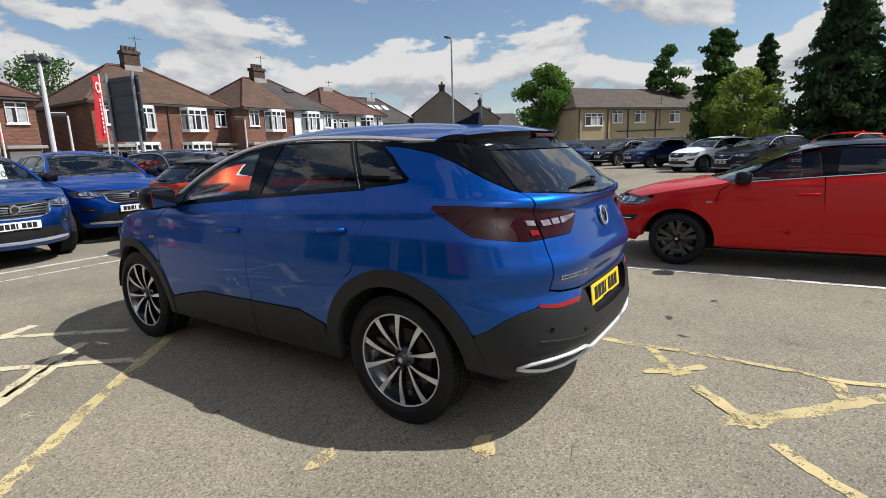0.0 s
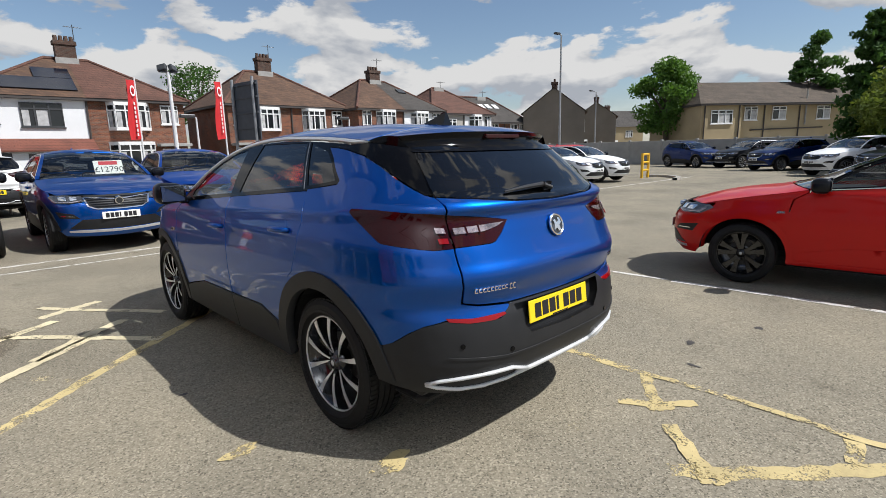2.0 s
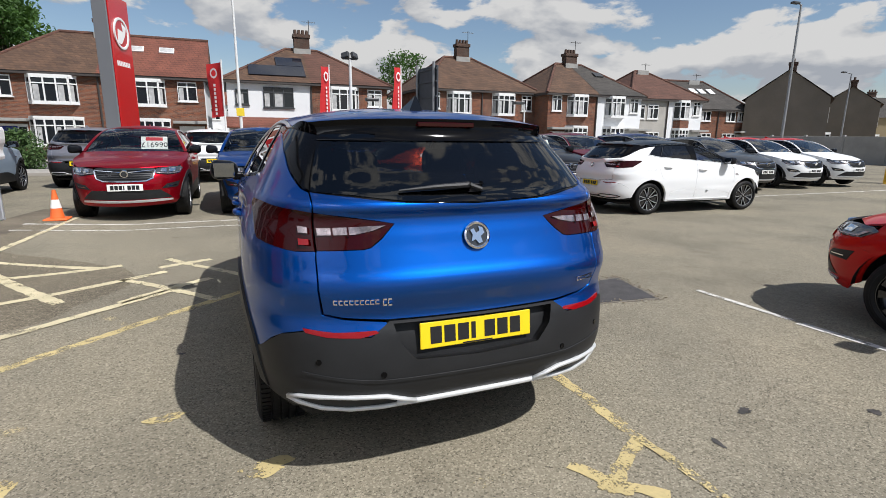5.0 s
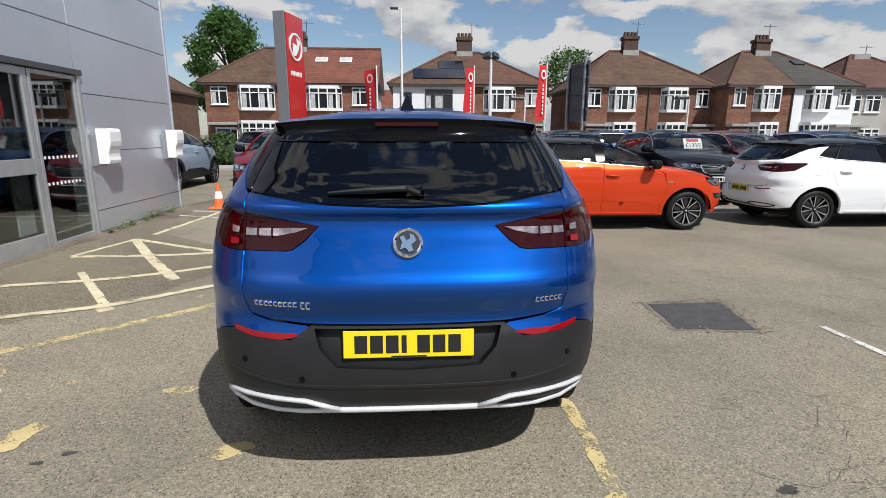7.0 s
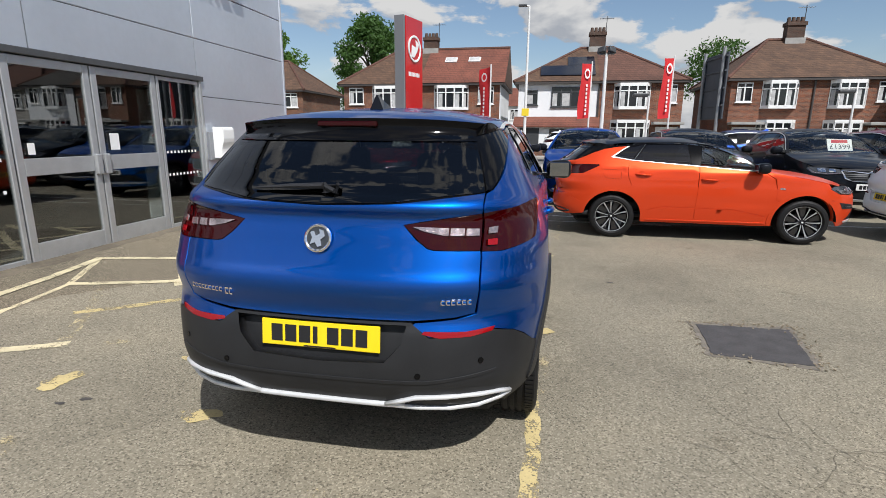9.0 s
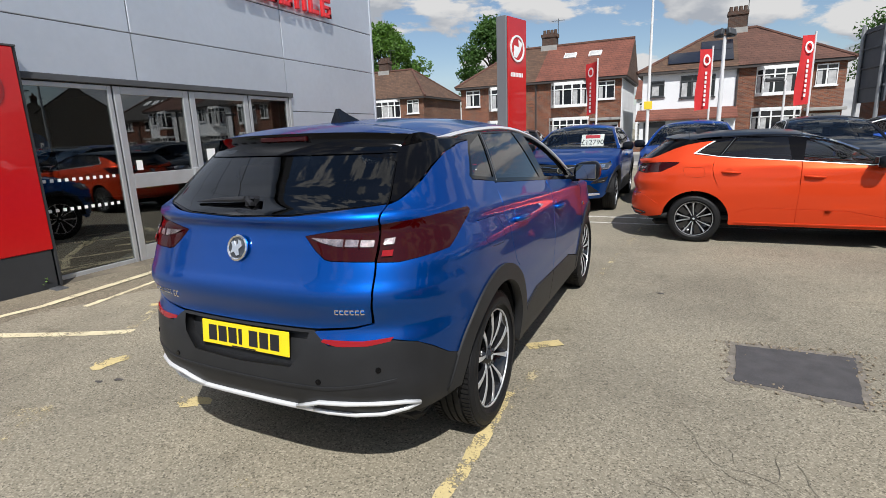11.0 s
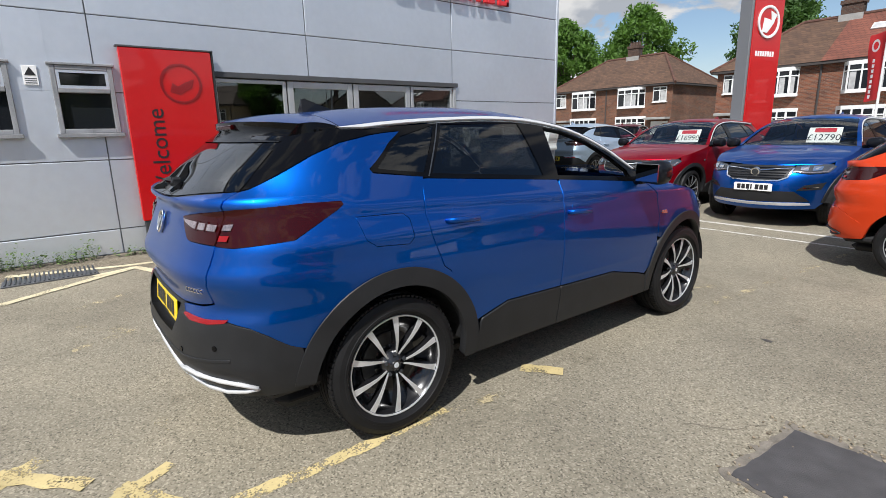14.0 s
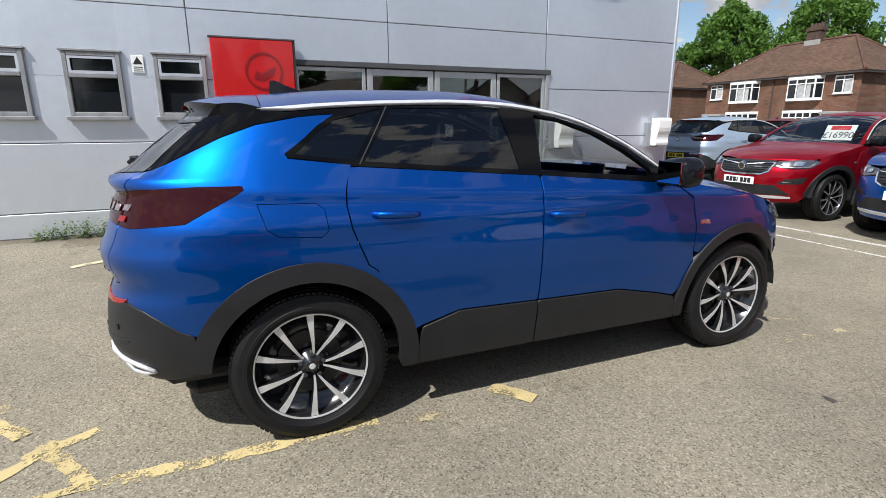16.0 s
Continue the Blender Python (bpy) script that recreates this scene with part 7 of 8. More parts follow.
hY = semi(pose(-43.5, 40.5, 0), 12.4, "brown brick semi-detached pair behind the trees", left=M_BRICK2, right=M_BRICK2, r=7.9, top=9.0)
openings(hY, 12.4, -1), openings(hY, 12.4, 1)
hE = semi(pose(35.1, 33.6, 0, 0, 0, -4), 7.7, "pale rendered house with a red-brown hipped roof and a bay", left=M_RENDERG, right=M_RENDERW, roof=M_ROOFRB, r=7.7, top=7.5, pots=0, e=4.9)
openings(hE, 7.7, -1, "small"), openings(hE, 7.7, 1)
part("bay_apron", prism([(0.75, 0.0), (1.1, -0.5), (2.05, -0.5), (2.4, 0.0)], 2.3, 3.1), M_BRICK, hE)
hF = semi(pose(43.0, 35.0, 0, 0, 0, -6), 7.4, "brick house with a long dark roof and skylights", roof=M_ROOFG, rl=0.4, rr=2.6, r=7.3, top=7.1, pots=0, e=4.3)
openings(hF, 7.4, -1, "small"), openings(hF, 7.4, 1, "small")
for x in (-1.2, -0.2, 0.9):
    sk = part("skylight", box((-0.32, -0.45, 0), (0.32, 0.45, 0.08)), M_UPVC, hF)
    sk.matrix_basis = pose(x, 2.4, 4.3 + 2.75 * 0.659 + 0.03, 33.4, 0, 0)


def gabled(m, w, d, e, r, wall, roof, label):
    g = thing("end_terrace_house", m, label, "house", "houses over the road")
    bm = box((-w / 2, 0, -0.6), (w / 2, d, e))
    for x in (-w / 2, w / 2):
        bm.faces.new([bm.verts.new(p) for p in ((x, 0, e), (x, d, e), (x, d / 2, r))])
    part("wall", bm, wall, g)
    bm = bmesh.new()
    for y0, y1 in ((-0.3, d / 2), (d + 0.3, d / 2)):
        bm.faces.new([bm.verts.new(p) for p in ((-w / 2 - 0.2, y0, e - 0.1), (w / 2 + 0.2, y0, e - 0.1), (w / 2 + 0.2, y1, r + 0.05), (-w / 2 - 0.2, y1, r + 0.05))])
    part("roof", bm, roof, g)
    chimney(g, 0, d / 2, r - 0.4, r + 1.2, 3)
    house_window(g, pose(-w / 4, 0, 3.2), 1.5, 1.3, 3)
    house_window(g, pose(w / 4, 0, 3.2), 1.5, 1.3, 3)
    house_window(g, pose(-w / 4, 0, 0.7), 1.7, 1.4, 3, 0.4)
    return g


# brown render, its colour darkened for the shade on the gables
M_RENDERD = mat("shaded_brown_render", (0.20, 0.170, 0.135), 0.9, vary=0.12, scale=0.6, bump=0.3, bscale=50)
gabled(pose(53.0, 31.2, 0, 0, 0, 33.5), 9, 6.7, 5.3, 7.9, M_RENDERD, M_ROOF, "plain brown rendered gable-ended house")
gabled(pose(72.3, 37.4, 0, 0, 0, 30), 9, 5.6, 5.7, 7.7, M_RENDERD, M_ROOF, "brown gable-ended shop house further along the road")
gabled(pose(100, 52, 0, 0, 0, -40), 12, 10, 5.4, 8.8, M_RENDERB, M_ROOFG, "pale terrace house far along the road")
gabled(pose(-1.9, 66, 0), 4.5, 8, 5.0, 7.4, M_RENDERW, M_ROOFR, "white cottage seen between two houses")

# flats beyond the lot's back fence
fl = thing("block_of_flats", pose(46, 16.8, 0, 0, 0, -36), "two-storey beige rendered flats with a brown roof", "building")
part("wall", box((5.7, 0.6, -0.3), (32, 8.6, 4.95)), M_RENDERB, fl)
part("wing_wall", box((1.7, 0, -0.3), (5.7, 8.6, 4.95)), M_RENDERB, fl)
part("roof", hip_roof(30.3, 8.6, 4.95, 7.3, 2.6, 4.4), M_ROOFD, fl).location = (16.85, 0, 0)
part("eaves_board", box((1.4, -0.32, 4.80), (32.3, 8.9, 4.94)), M_FASCIA, fl)
for x, w, n, z in ((3.7, 2.1, 3, 3.2), (7.0, 1.3, 2, 3.5), (9.9, 1.4, 2, 3.5), (14.5, 1.4, 2, 3.5), (19, 1.8, 3, 3.3), (25, 1.8, 3, 3.3), (3.7, 2.1, 3, 0.6), (8, 1.6, 3, 0.7)):
    house_window(fl, pose(x, -0.02 if x < 5.7 else 0.58, z), w, 1.2, n)
for x, y in ((2.0, -0.07), (5.4, -0.07), (8.4, 0.53), (12.0, 0.53)):
    part("drainpipe", cyl((x, y, 0), (x, y, 4.8), 0.06, n=6), M_FASCIA, fl)
part("drainpipe", cyl((12.6, 0.5, 3.0), (12.6, 0.5, 6.2), 0.08, n=6), M_LEAD, fl)
part("drainpipe", cyl((7.0, 0.5, 2.6), (14.5, 0.5, 2.75), 0.06, n=6), M_FASCIA, fl)
part("flat_porch_roof", box((6.5, -1.6, 1.75), (14, 0.6, 1.9)), M_LEAD, fl)

# back fence of the lot
M_FENCE = mat("grey_concrete_fence", (0.30, 0.295, 0.28), 0.9, vary=0.15, scale=1.2, bump=0.2, bscale=40)
M_WOODF = mat("brown_fence_board", (0.10, 0.065, 0.04), 0.85, vary=0.25, scale=2)
fn = thing("back_fence", pose(36.5, 0, 0), "long grey concrete panel fence behind the parked cars", "fence", kind="structure")
fp = part("fence_panel", box((-0.05, -1.25, 0.0), (0.05, 1.25, 1.75), 0.01), M_FENCE, fn)
fq = part("fence_post", box((-0.09, -0.08, 0.0), (0.09, 0.08, 1.85), 0.01), M_FENCE, fn)
fp.matrix_basis, fq.matrix_basis = pose(0, -21.75, 0), pose(0, -23, 0)
for k in range(1, 20):
    again(fp, pose(0, -21.75 + 2.5 * k, 0), fn), again(fq, pose(0, -23 + 2.5 * k, 0), fn)

# road and pavements along the houses
tagged(part("road", box((-120, 21.5, -0.06), (130, 29.0, 0.012)), M_ROAD), "grey asphalt street past the houses", "road", kind="structure")
for a, b in ((19.3, 21.4), (29.1, 31.0)):
    tagged(part("pavement", box((-120, a, -0.05), (130, b, 0.11), 0.02), M_PAVE), "pale concrete pavement along the street", "pavement", kind="structure")
gw = thing("garden_walls", None, "low brick garden walls before the houses", "wall", kind="structure")
for a, b in ((-32, -21), (-14, -9.5), (-7.5, -3), (11, 16), (18, 22), (23, 27), (-2, 9)):
    part("garden_wall", box((a, 31.0, 0), (b, 31.22, 0.7), 0.02), M_BRICK2, gw)
hedge_m = mat("hedge_leaf", (0.05, 0.10, 0.022), 0.7, vary=0.4, scale=12)

# ---- trees ----
M_BARK = mat("bark", (0.085, 0.065, 0.048), 0.9, vary=0.3, scale=5, bump=0.6, bscale=30)


def leaf_mat(name, c):
    m = mat(name, c, 0.62, vary=0.45, scale=1.2, spec=0.3)
    nt = m.node_tree
    b, out = nt.nodes["Principled BSDF"], nt.nodes["Material Output"]
    tl, mx = nt.nodes.new("ShaderNodeBsdfTranslucent"), nt.nodes.new("ShaderNodeMixShader")
    tl.inputs["Color"].default_value = (c[0] * 1.6, c[1] * 1.7, c[2] * 0.9, 1)
    mx.inputs[0].default_value = 0.28
    nt.links.new(b.outputs[0], mx.inputs[1]), nt.links.new(tl.outputs[0], mx.inputs[2])
    nt.links.new(mx.outputs[0], out.inputs[0])
    return m


L_GREEN, L_DARK, L_YEL, L_CON = (leaf_mat("green_leaves", (0.080, 0.160, 0.028)), leaf_mat("dark_leaves", (0.052, 0.110, 0.026)),
                                 leaf_mat("yellow_green_leaves", (0.150, 0.190, 0.036)), leaf_mat("conifer_needles", (0.034, 0.068, 0.026)))


def leaves(bm_data, c, r, n, size, rng, droop=0.0):
    V, F = bm_data
    d = rng.normal(size=(n, 3))
    d /= np.linalg.norm(d, axis=1)[:, None]
    p = np.array(c) + d * np.array(r) * (rng.random((n, 1)) ** 0.45)
    a = rng.normal(size=(n, 3)) + (0, 0, -droop)
    a /= np.linalg.norm(a, axis=1)[:, None]
    b = np.cross(a, rng.normal(size=(n, 3)))
    b /= np.linalg.norm(b, axis=1)[:, None]
    s = size * rng.uniform(0.6, 1.3, (n, 1))
    k = sum(len(v) for v in V)
    V.append(np.concatenate([p - a * s, p + b * s * 0.45, p + a * s, p - b * s * 0.45], 1).reshape(-1, 3))
    F.append(np.arange(4 * n).reshape(-1, 4) + k)


def crown_ob(data, material, parent):
    V, F = np.concatenate(data[0]), np.concatenate(data[1])
    me = bpy.data.meshes.new("crown")
    me.from_pydata(V.tolist(), [], F.tolist())
    me.materials.append(material)
    ob = new("crown", me)
    ob.parent = parent
    return ob


def broadleaf(m, h, rad, material, label, seed, n=7000, size=0.16, clumps=34, base=0.30, flat=1.0):
    t = thing("tree", m, label, "tree")
    rng = np.random.default_rng(seed)
    bm = bmesh.new()
    add_tube(bm, [(0, 0, -0.2), (0.05, 0, h * 0.2), (0.0, 0.05, h * 0.45), (0.1, 0, h * 0.75)], [rad * 0.085, rad * 0.07, rad * 0.05, rad * 0.02], 9)
    data = ([], [])
    for i in range(clumps):
        a, u = rng.uniform(0, 2 * math.pi), rng.uniform(0, 1)
        z = h * (base + (1 - base) * u)
        env = rad * (1 - abs(2 * u - 0.85) ** 2.2 * 0.75)
        rr = env * math.sqrt(rng.uniform(0.15, 1)) * 0.82
        c = (rr * math.cos(a) * 1.0, rr * math.sin(a) * flat, z * 0.96)
        q = rad * rng.uniform(0.20, 0.36)
        leaves(data, c, (q, q, q * 0.75), n // clumps, size, rng)
        if i % 2 == 0:
            s = h * rng.uniform(0.25, 0.6)
            add_tube(bm, [(0.03, 0.02, s), (c[0] * 0.5, c[1] * 0.5, s + (c[2] - s) * 0.6), c], [rad * 0.03, rad * 0.018, rad * 0.006], 5)
    part("trunk", bm, M_BARK, t, smooth=True)
    crown_ob(data, material, t)
    return t


def conifer(m, h, rad, label, seed, n=14000, size=0.14, material=None, narrow=1.0):
    t = thing("conifer_tree", m, label, "tree")
    rng = np.random.default_rng(seed)
    bm = bmesh.new()
    add_tube(bm, [(0, 0, -0.2), (0, 0, h * 0.5), (0, 0, h * 0.97)], [rad * 0.09, rad * 0.06, 0.02], 8)
    data = ([], [])
    limbs = int(h * 26)
    for i in range(limbs):
        u = (i + rng.uniform(0, 1)) / limbs
        z = h * (0.06 + 0.93 * u)
        R = rad * ((1 - u) ** (0.75 * narrow) * rng.uniform(0.45, 1.12) + 0.05) + 0.08
        a = rng.uniform(0, 2 * math.pi)
        sag = rng.uniform(0.05, 0.40) if narrow > 0.5 else rng.uniform(-0.45, 0.35)
        for f in (0.30, 0.55, 0.78, 0.96):
            q = R * 0.20 + 0.07
            leaves(data, (R * f * math.cos(a), R * f * math.sin(a), z - R * f * sag), (q, q, q * 0.6), max(3, int(n / limbs / 4)), size, rng, droop=0.8)
        add_tube(bm, [(0, 0, z), (R * 0.85 * math.cos(a), R * 0.85 * math.sin(a), z - R * 0.85 * sag)], [0.03, 0.010], 4)
    part("trunk", bm, M_BARK, t)
    crown_ob(data, material or L_CON, t)
    return t


broadleaf(pose(50, 20.0, 0), 9.6, 3.9, L_GREEN, "round green broadleaf tree by the flats", 3, n=12000, size=0.20)
broadleaf(pose(61.5, 10.2, 0), 12.0, 2.6, L_DARK, "dark broadleaf tree behind the flats", 4, n=6000, size=0.22)
conifer(pose(31.2, 2.0, 0), 7.4, 1.25, "tall drooping dark green conifer", 5, n=16000, material=L_DARK, narrow=0.35)
broadleaf(pose(29.0, 0.4, 0), 5.0, 2.5, L_YEL, "yellow-green shrubby tree by the fence", 6, n=14000, size=0.11, clumps=44, base=0.08)
conifer(pose(38.5, -0.1, 0), 8.2, 1.7, "dark green spruce behind the shrubs", 7)
conifer(pose(27.5, -3.6, 0), 8.8, 2.7, "large dark green spruce at the lot's edge", 8, n=30000)
conifer(pose(28.5, -6.6, 0), 8.9, 2.7, "large dark green spruce at the lot's edge", 9, n=30000)
broadleaf(pose(-23.5, 70, 0), 17.0, 6.8, L_DARK, "large dark green tree behind the houses", 10, n=22000, size=0.26, clumps=60)
broadleaf(pose(-46, 58, 0), 16.0, 5.6, L_GREEN, "tall green tree behind the far houses", 11, n=20000, size=0.26, clumps=60)
broadleaf(pose(-34.5, 58, 0), 15.5, 6.0, L_GREEN, "large green tree behind the houses", 12, n=20000, size=0.26, clumps=60)
broadleaf(pose(16.3, 51, 0), 10.4, 4.0, L_DARK, "thin-crowned tree behind two houses", 13, n=3400, size=0.17, clumps=30, base=0.45)
broadleaf(pose(-9.0, 23.0, 0), 1.4, 1.6, hedge_m, "clipped green hedge by the street", 14, n=5000, size=0.07, base=0.05)
for i in range(7):
    broadleaf(pose(-16 - 3.1 * i, 28 - 0.2 * i, 0), 1.2, 1.9, hedge_m, "green hedge along the pavement", 30 + i, n=2600, size=0.08, base=0.05)
broadleaf(pose(-60, 60, 0), 12, 7.0, L_DARK, "far green tree beyond the houses", 15, n=9000, size=0.35)

# ---- lot furniture ----
M_FLAG = mat("red_flag_cloth", (0.55, 0.022, 0.025), 0.7, vary=0.12, scale=3)
M_POLE = mat("white_pole", (0.68, 0.68, 0.67), 0.4, vary=0.05)
M_POLEG = mat("galvanised_pole", (0.30, 0.31, 0.32), 0.5, metal=0.4, vary=0.15)
M_TOTEMG = mat("grey_sign_edge", (0.16, 0.165, 0.175), 0.5)
M_BACKB = mat("dark_board_back", (0.055, 0.062, 0.075), 0.6, vary=0.15)


def banner(m, label, hgt=3.75, z0=2.0, w=0.62, lean=0.0):
    """A cloth banner on a pole, with a round mark and a row of plain bars for its lettering."""
    f = thing("flag_banner", m, label, "flag", "red banners")
    part("pole", cyl((0, 0, 0), (lean, 0, hgt + 0.1), 0.035, 0.025, 8), M_POLE, f)
    bm = bmesh.new()
    rows = []
    for i in range(13):
        u = i / 12
        z = hgt - (hgt - z0) * u
        rows.append([bm.verts.new((lean * z / hgt - w * v, 0.05 * math.sin(5 * u + 4 * v) * v, z - 0.05 * v + 0.02)) for v in np.linspace(0, 1, 7)])
    for a, b in zip(rows, rows[1:]):
        for i in range(6):
            bm.faces.new((a[i], a[i + 1], b[i + 1], b[i]))
    part("cloth", bm, M_FLAG, f, smooth=True)
    bm = bmesh.new()
    for s in (-0.055, 0.055):
        for i in range(16):
            a0, a1 = 2 * math.pi * i / 16, 2 * math.pi * (i + 1) / 16
            c = Vector((-w * 0.5, s, hgt - 0.32))
            q = [c + Vector((r * math.cos(a), 0, r * math.sin(a))) for r, a in ((0.16, a0), (0.16, a1), (0.10, a1), (0.10, a0))]
            bm.faces.new([bm.verts.new(p) for p in q])
        for k in range(8):
            z = hgt - 0.65 - k * 0.13
            part("banner_bar", box((-w * 0.57, s - 0.002, z - 0.085), (-w * 0.43, s + 0.002, z)), M_UPVC, f)
    part("banner_ring", bm, M_UPVC, f, "white ring mark")
    return f


banner(pose(-1.13, 16.2, 0, 0, 0, -46), "red cloth banner on a white pole", 3.75, 2.05)
banner(pose(2.28, 15.9, 0, 0, 0, 52), "red cloth banner on a white pole, half turned", 3.75, 2.0)
banner(pose(4.80, 15.7, 0, 0, 0, 44), "red cloth banner on a white pole", 3.85, 2.0, 0.55)

tot = thing("totem_sign", pose(-4.0, 15.8, 0, 0, 0, -15), "tall red pylon sign with grey edges and a round emblem", "sign")
part("totem_core", box((-0.16, -0.62, 0.0), (0.16, 0.62, 5.35), 0.03), M_TOTEMG, tot)
for s in (1, -1):
    part("totem_face", box((0.16 if s > 0 else -0.20, -0.55, 0.0), (0.20 if s > 0 else -0.16, 0.64, 5.35), 0.01), M_SIGNRED, tot)
part("totem_front", box((-0.19, -0.66, 0.0), (0.19, -0.60, 5.36), 0.01), M_TOTEMG, tot)
for s in (1, -1):
    e = part("totem_emblem", lathe([(0.0, 0.0), (0.44, 0.0), (0.44, 0.035), (0.38, 0.035), (0.37, 0.01), (0.0, 0.01)], 32), M_UPVC, tot, "white round emblem")
    e.matrix_basis = pose(0.205 * s, 0.02, 4.35, 0, 0, 0 if s > 0 else 180)
    q = part("emblem_field", lathe([(0.37, 0.014), (0.0, 0.016)], 28), M_SIGNRED, e)
    bm = prism([(-0.25, -0.28), (-0.05, -0.3), (0.18, -0.05), (0.30, 0.2), (0.05, 0.3), (0.1, 0.05), (-0.2, 0.1)], 0.018, 0.03, Matrix(((0, 0, 1, 0), (1, 0, 0, 0), (0, 1, 0, 0), (0, 0, 0, 1))))
    part("emblem_mark", bm, M_UPVC, e)
    bm = bmesh.new()
    for k in range(8):
        add_box(bm, (0.202 * s - 0.004, -0.38 + 0.10 * k, 3.42), (0.202 * s + 0.004, -0.31 + 0.10 * k, 3.56))
    part("name_bars", bm, M_UPVC, tot, "white lettering bars")

# back of the roadside board
bd = thing("roadside_board", pose(6.93, 18.8, 0, 0, 0, 98), "dark back of a roadside advertising board on two posts", "sign")
part("board", box((-0.95, -0.03, 2.05), (0.95, 0.03, 4.35), 0.01), M_BACKB, bd)
for x in (-0.75, 0.75):
    part("post", cyl((x, 0.09, 0), (x, 0.09, 4.5), 0.06, n=10), M_POLEG, bd)
for z in (2.5, 3.1, 3.7, 4.2):
    part("rail", box((-0.95, 0.03, z), (0.95, 0.08, z + 0.06)), M_BACKB, bd)


def lamp_post(m, h, label, arm=1.0, r=0.07, flood=False, material=None):
    lp = thing("street_lamp", m, label, "lamp post")
    part("pole", cyl((0, 0, 0), (0, 0, h), r, r * 0.6, 10), material or M_POLEG, lp)
    if flood:
        for s in (-1, 1):
            b = part("floodlight", box((-0.12, -0.05, -0.09), (0.12, 0.07, 0.09), 0.025, 2), M_GREYF, lp)
            b.matrix_basis = pose(0.14 * s, 0, h + 0.10, -25, 12 * s, 40 * s)
        part("cross_arm", box((-0.2, -0.03, h - 0.02), (0.2, 0.03, h + 0.03)), M_GREYF, lp)
    else:
        part("arm", cyl((0, 0, h - 0.03), (-arm, 0, h + 0.05), r * 0.5, r * 0.4, 8), material or M_POLEG, lp)
        part("lantern", box((-arm - 0.45, -0.13, h - 0.02), (-arm + 0.05, 0.13, h + 0.10), 0.03, 2), M_GREYF, lp)
    return lp


tall_lamp = lamp_post(pose(-0.45, 30.6, 0), 8.9, "tall white street lamp by the houses", 0.2, 0.10, material=M_POLE)
lamp_post(pose(2.45, 13.2, 0), 3.7, "white post with twin dark floodlights", flood=True, material=M_POLE)
lamp_post(pose(4.4, 17.2, 0), 2.8, "low white lamp post by the lot's edge", 0.1, 0.05, material=M_POLE)
lamp_post(pose(11.0, 17.5, 0), 2.9, "low white lamp post by the lot's edge", 0.1, 0.05, material=M_POLE)
lamp_post(pose(29.5, 18.8, 0), 9.0, "tall dark street lamp by the junction", 0.3, 0.09)
lamp_post(pose(52, 29, 0), 7.5, "street lamp at the junction", 0.9, 0.09)

part("warning_plate", box((-0.22, -0.13, 2.55), (0.22, -0.10, 3.0), 0.01), mat("yellow_warning_plate", (0.75, 0.55, 0.03), 0.5), tall_lamp, "yellow warning plate")

# traffic cone
cone = thing("traffic_cone", pose(-3.72, 7.45, rise(-3.72, 7.45)), "orange traffic cone with white bands", "traffic cone")
M_CONE = mat("orange_cone_plastic", (0.72, 0.14, 0.03), 0.5, vary=0.1)
part("base", box((-0.17, -0.17, 0.0), (0.17, 0.17, 0.035), 0.02, 2), M_CONE, cone)
part("body", cyl((0, 0, 0.035), (0, 0, 0.50), 0.105, 0.025, 20), M_CONE, cone, smooth=False)
part("sleeve", cyl((0, 0, 0.20), (0, 0, 0.34), 0.0785, 0.0545, 20), M_UPVC, cone)

# yellow barrier at the end of the row
bar = thing("crash_barrier", pose(20.6, 8.3, 0), "yellow barrier frame at the end of the row", "barrier")
M_YB = mat("yellow_barrier_paint", (0.66, 0.38, 0.02), 0.5, vary=0.1)
for x in (-0.3, 0.3):
    part("post", cyl((x, 0, 0), (x, 0, 1.1), 0.06, n=10), M_YB, bar)
for z in (0.35, 0.7, 1.05):
    part("rail", cyl((-0.3, 0, z), (0.3, 0, z), 0.05, n=8), M_YB, bar)
# kerb round the end of the row
bm = bmesh.new()
prev = None
for i in range(15):
    a = radians(-90 + 90 * i / 14)
    p = [Vector((19.5 + r * math.cos(a), 8.6 + r * math.sin(a), z)) for r, z in ((2.2, 0.0), (2.2, 0.10), (2.0, 0.10), (2.0, 0.0))]
    v = [bm.verts.new(q) for q in p]
    if prev:
        for k in range(3):
            bm.faces.new((prev[k], prev[k + 1], v[k + 1], v[k]))
    prev = v
tagged(part("kerb", bm, M_PAVE), "curved pale kerb at the end of the car row", "kerb", kind="structure")

# ---- the cars ----
suv("blue_crossover", pose(0, 0, 0), M_BLUE, "metallic blue crossover with black cladding and dark rear glass", hero=True, open_window=True)


def recolour(car, body, roof=None, old=None):
    """Gives a copy its own paint."""
    for o in car.children_recursive:
        if o.type != "MESH" or not o.material_slots:
            continue
        if o.material_slots[0].material is old:
            o.material_slots[0].link = "OBJECT"
            o.material_slots[0].material = roof if roof and o.name.split(".")[0] in ("roof", "roof_spoiler", "aerial_fin") else body
    return car


def variant(base, old, m, body, label, roof=None, price="", category="car", group=""):
    c = copy_thing(base, m)
    recolour(c, body, roof, old)
    tagged(c, label, category, group)
    if price:
        price_card(c, CARD_AT, price)
    return c


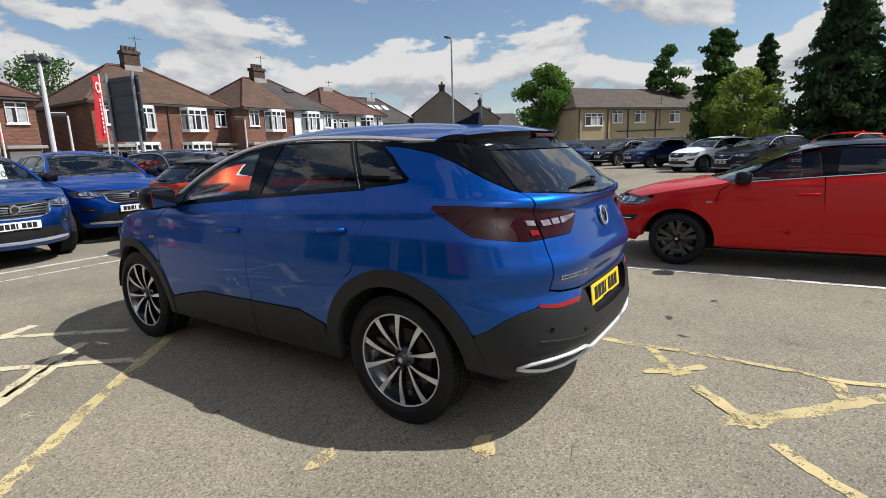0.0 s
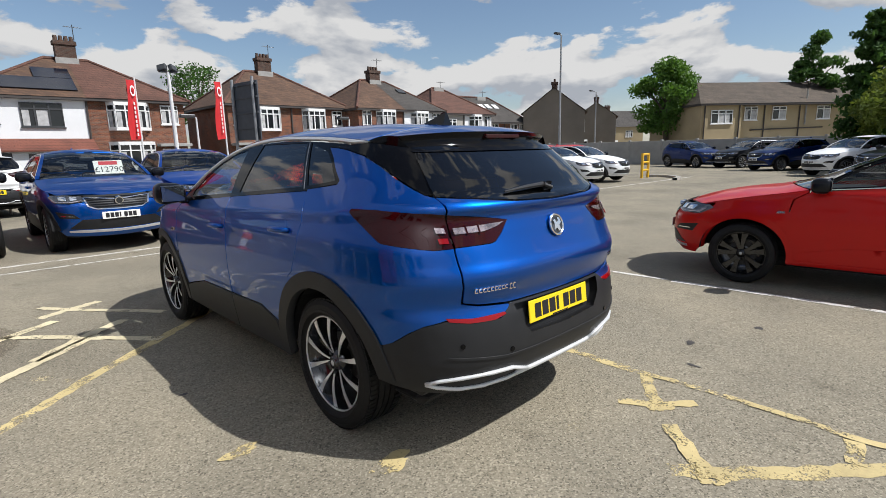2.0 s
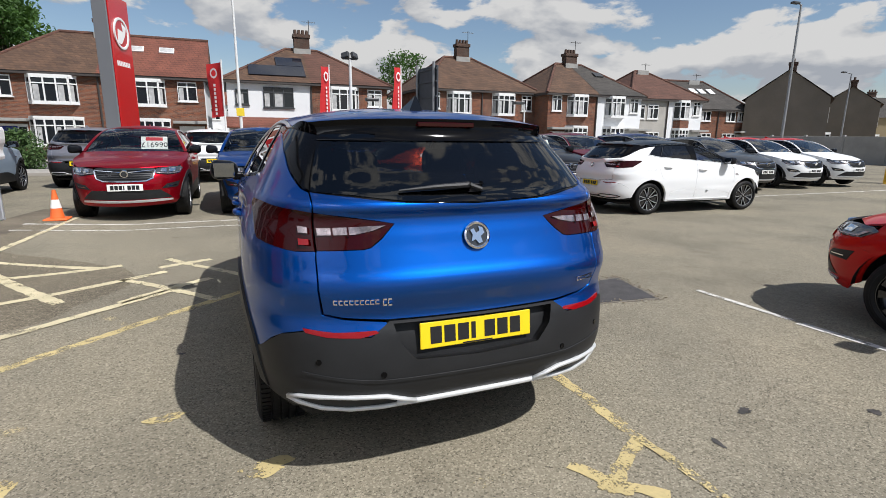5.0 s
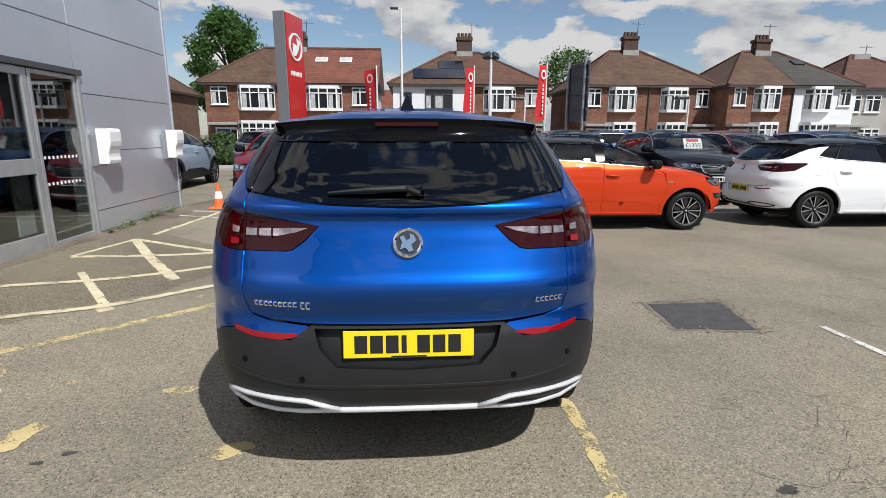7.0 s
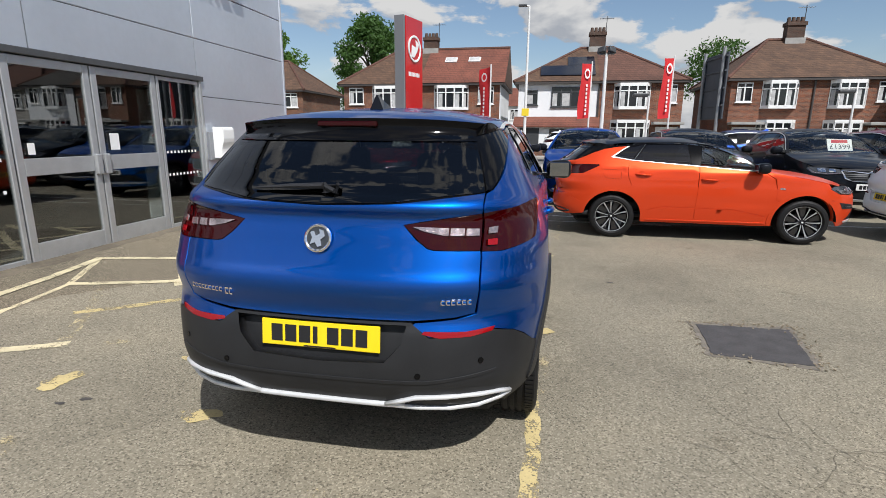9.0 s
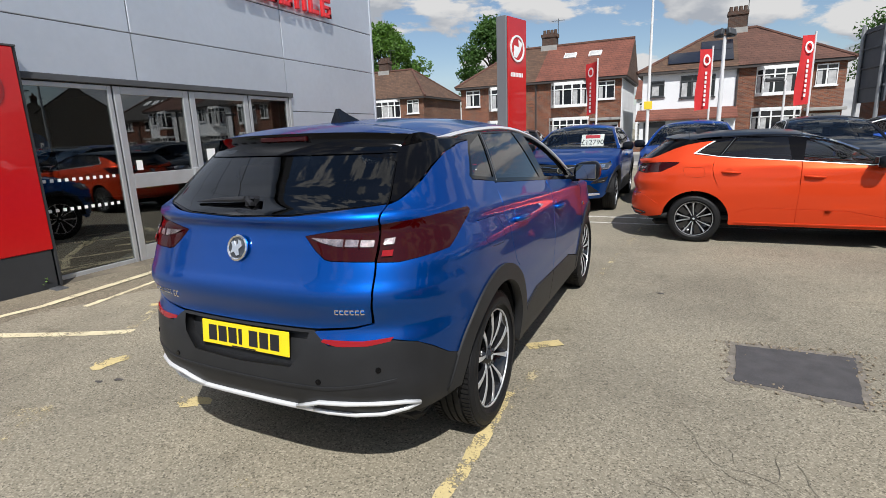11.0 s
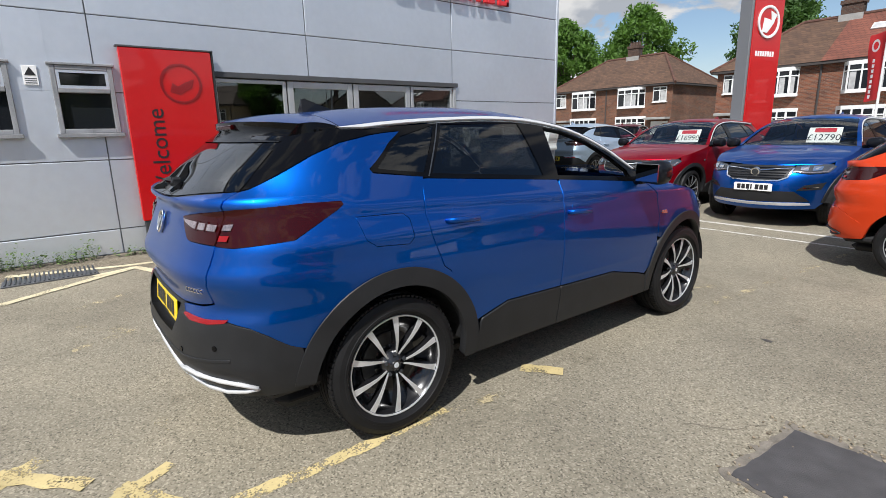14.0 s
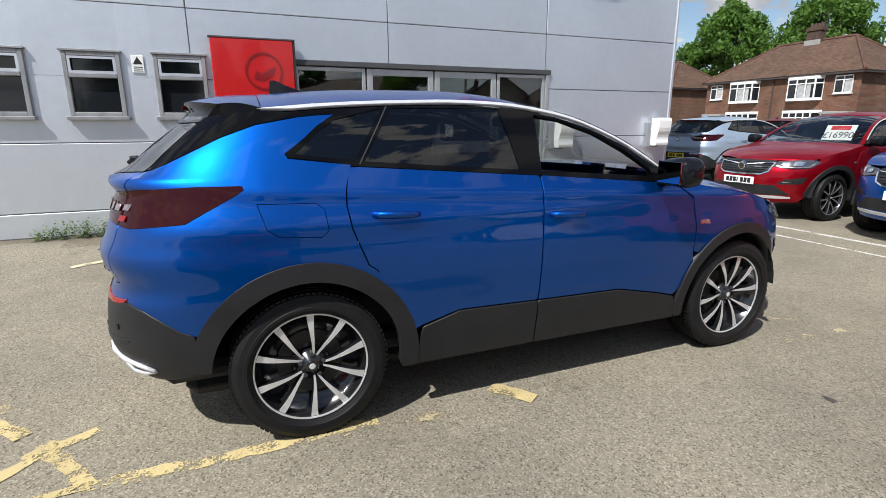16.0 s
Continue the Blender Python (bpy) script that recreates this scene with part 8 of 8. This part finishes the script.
C_RED = suv("crossover", pose(-2.65, 10.75, 0, 0, 0, 180), M_RED, "parked metallic red crossover with a price card", group="parked cars")
variant(C_RED, M_RED, pose(-0.33, 10.62, 0, 0, 0, 180), M_BLUE, "parked blue crossover with a price card", price="£12790", group="parked cars")
variant(C_RED, M_RED, pose(1.95, 11.6, 0, 0, 0, 176), M_BLUE2, "parked dark blue crossover beside the blue one", group="parked cars")
variant(C_RED, M_RED, pose(4.25, 11.9, 0, 0, 0, 180), M_BLACKP, "parked black crossover behind the orange hatchback", group="parked cars")
variant(C_RED, M_RED, pose(6.6, 11.25, 0, 0, 0, 180), M_BLACKP, "parked black crossover with a price card", price="£1399", group="parked cars")
variant(C_RED, M_RED, pose(9.0, 12.3, 0, 0, 0, 184), M_MAROON, "parked maroon crossover in the second row", group="parked cars")
variant(C_RED, M_RED, pose(11.2, 11.6, 0, 0, 0, 180), M_NAVY, "parked dark blue crossover in the row", group="parked cars")

C_OR = suv("hatchback", pose(1.88, 5.93, 0, 0, 0, -90), M_ORANGE, "orange hatchback with a black roof", roof=M_BLACKP, clad=M_ORANGE, alloy="corsa", squash=(0.95, 0.948, 0.885), group="hatchbacks")
variant(C_OR, M_ORANGE, pose(6.65, 5.98, 0, 0, 0, -92), M_WHITE, "white hatchback with a black roof", group="hatchbacks")
C_RC = suv("hatchback", pose(4.80, -3.06, 0, 0, 0, 6), M_SCARLET, "scarlet hatchback with dark wheels", clad=M_SCARLET, alloy="dark", roof=M_BLACKP, squash=(0.95, 0.948, 0.885), group="hatchbacks")

C_MOK = suv("compact_crossover", pose(13.4, 11.0, 0, 0, 0, 180), M_GREYP, "parked dark grey compact crossover", squash=(0.965, 0.93, 0.95), alloy="corsa", group="parked cars")
variant(C_MOK, M_GREYP, pose(15.5, 11.0, 0, 0, 0, 180), M_WHITE, "parked white compact crossover with a red roof", roof=M_SCARLET, group="parked cars")
variant(C_MOK, M_GREYP, pose(17.6, 11.0, 0, 0, 0, 180), M_WHITE, "parked white compact crossover with a red roof", roof=M_SCARLET, group="parked cars")

# far row by the fence, and cars beside the showroom and street
for x, y, rz, mt, lb in ((26.6, 0.6, 53, M_WHITE, "white people carrier in the far row"), (31.0, 4.2, 60, M_NAVY, "dark blue people carrier in the far row"),
                         (34.2, 7.0, 62, M_BLACKP, "black estate car in the far row"), (33.5, 12.0, 150, M_NAVY, "dark blue saloon in the far row"), (23.5, -1.6, 53, M_BLACKP, "black estate car in the far row"),
                         (24.5, -4.2, 53, M_SCARLET, "red estate car in the far row")):
    variant(C_RED, M_RED, pose(x, y, 0, 0, 0, rz), mt, lb, group="far parked cars")
for x, y, rz, mt, lb in ((-4.7, 14.6, -5, M_SILVER, "silver-grey hatchback beyond the showroom corner"), (-7.0, 11.2, 0, M_ICE, "pale blue estate car beside the showroom"),
                         (-1.6, 15.6, 8, M_WHITE, "white small car behind the red crossover"), (1.6, 26.5, -90, M_WHITE, "white hatchback parked in the street"), (-9.5, 17.5, 20, M_MAROON, "maroon hatchback by the hedge"),
                         (-4.2, 17.3, 10, M_BLACKP, "black car by the street"), (14.0, 26.8, -90, M_GREYP, "grey van-like car parked in the street"), (7.6, 15.2, 90, M_NAVY, "dark blue estate car behind the row")):
    variant(C_RED, M_RED, pose(x, y, 0, 0, 0, rz), mt, lb, group="far parked cars")
price_card(C_RED, CARD_AT, "£16990")
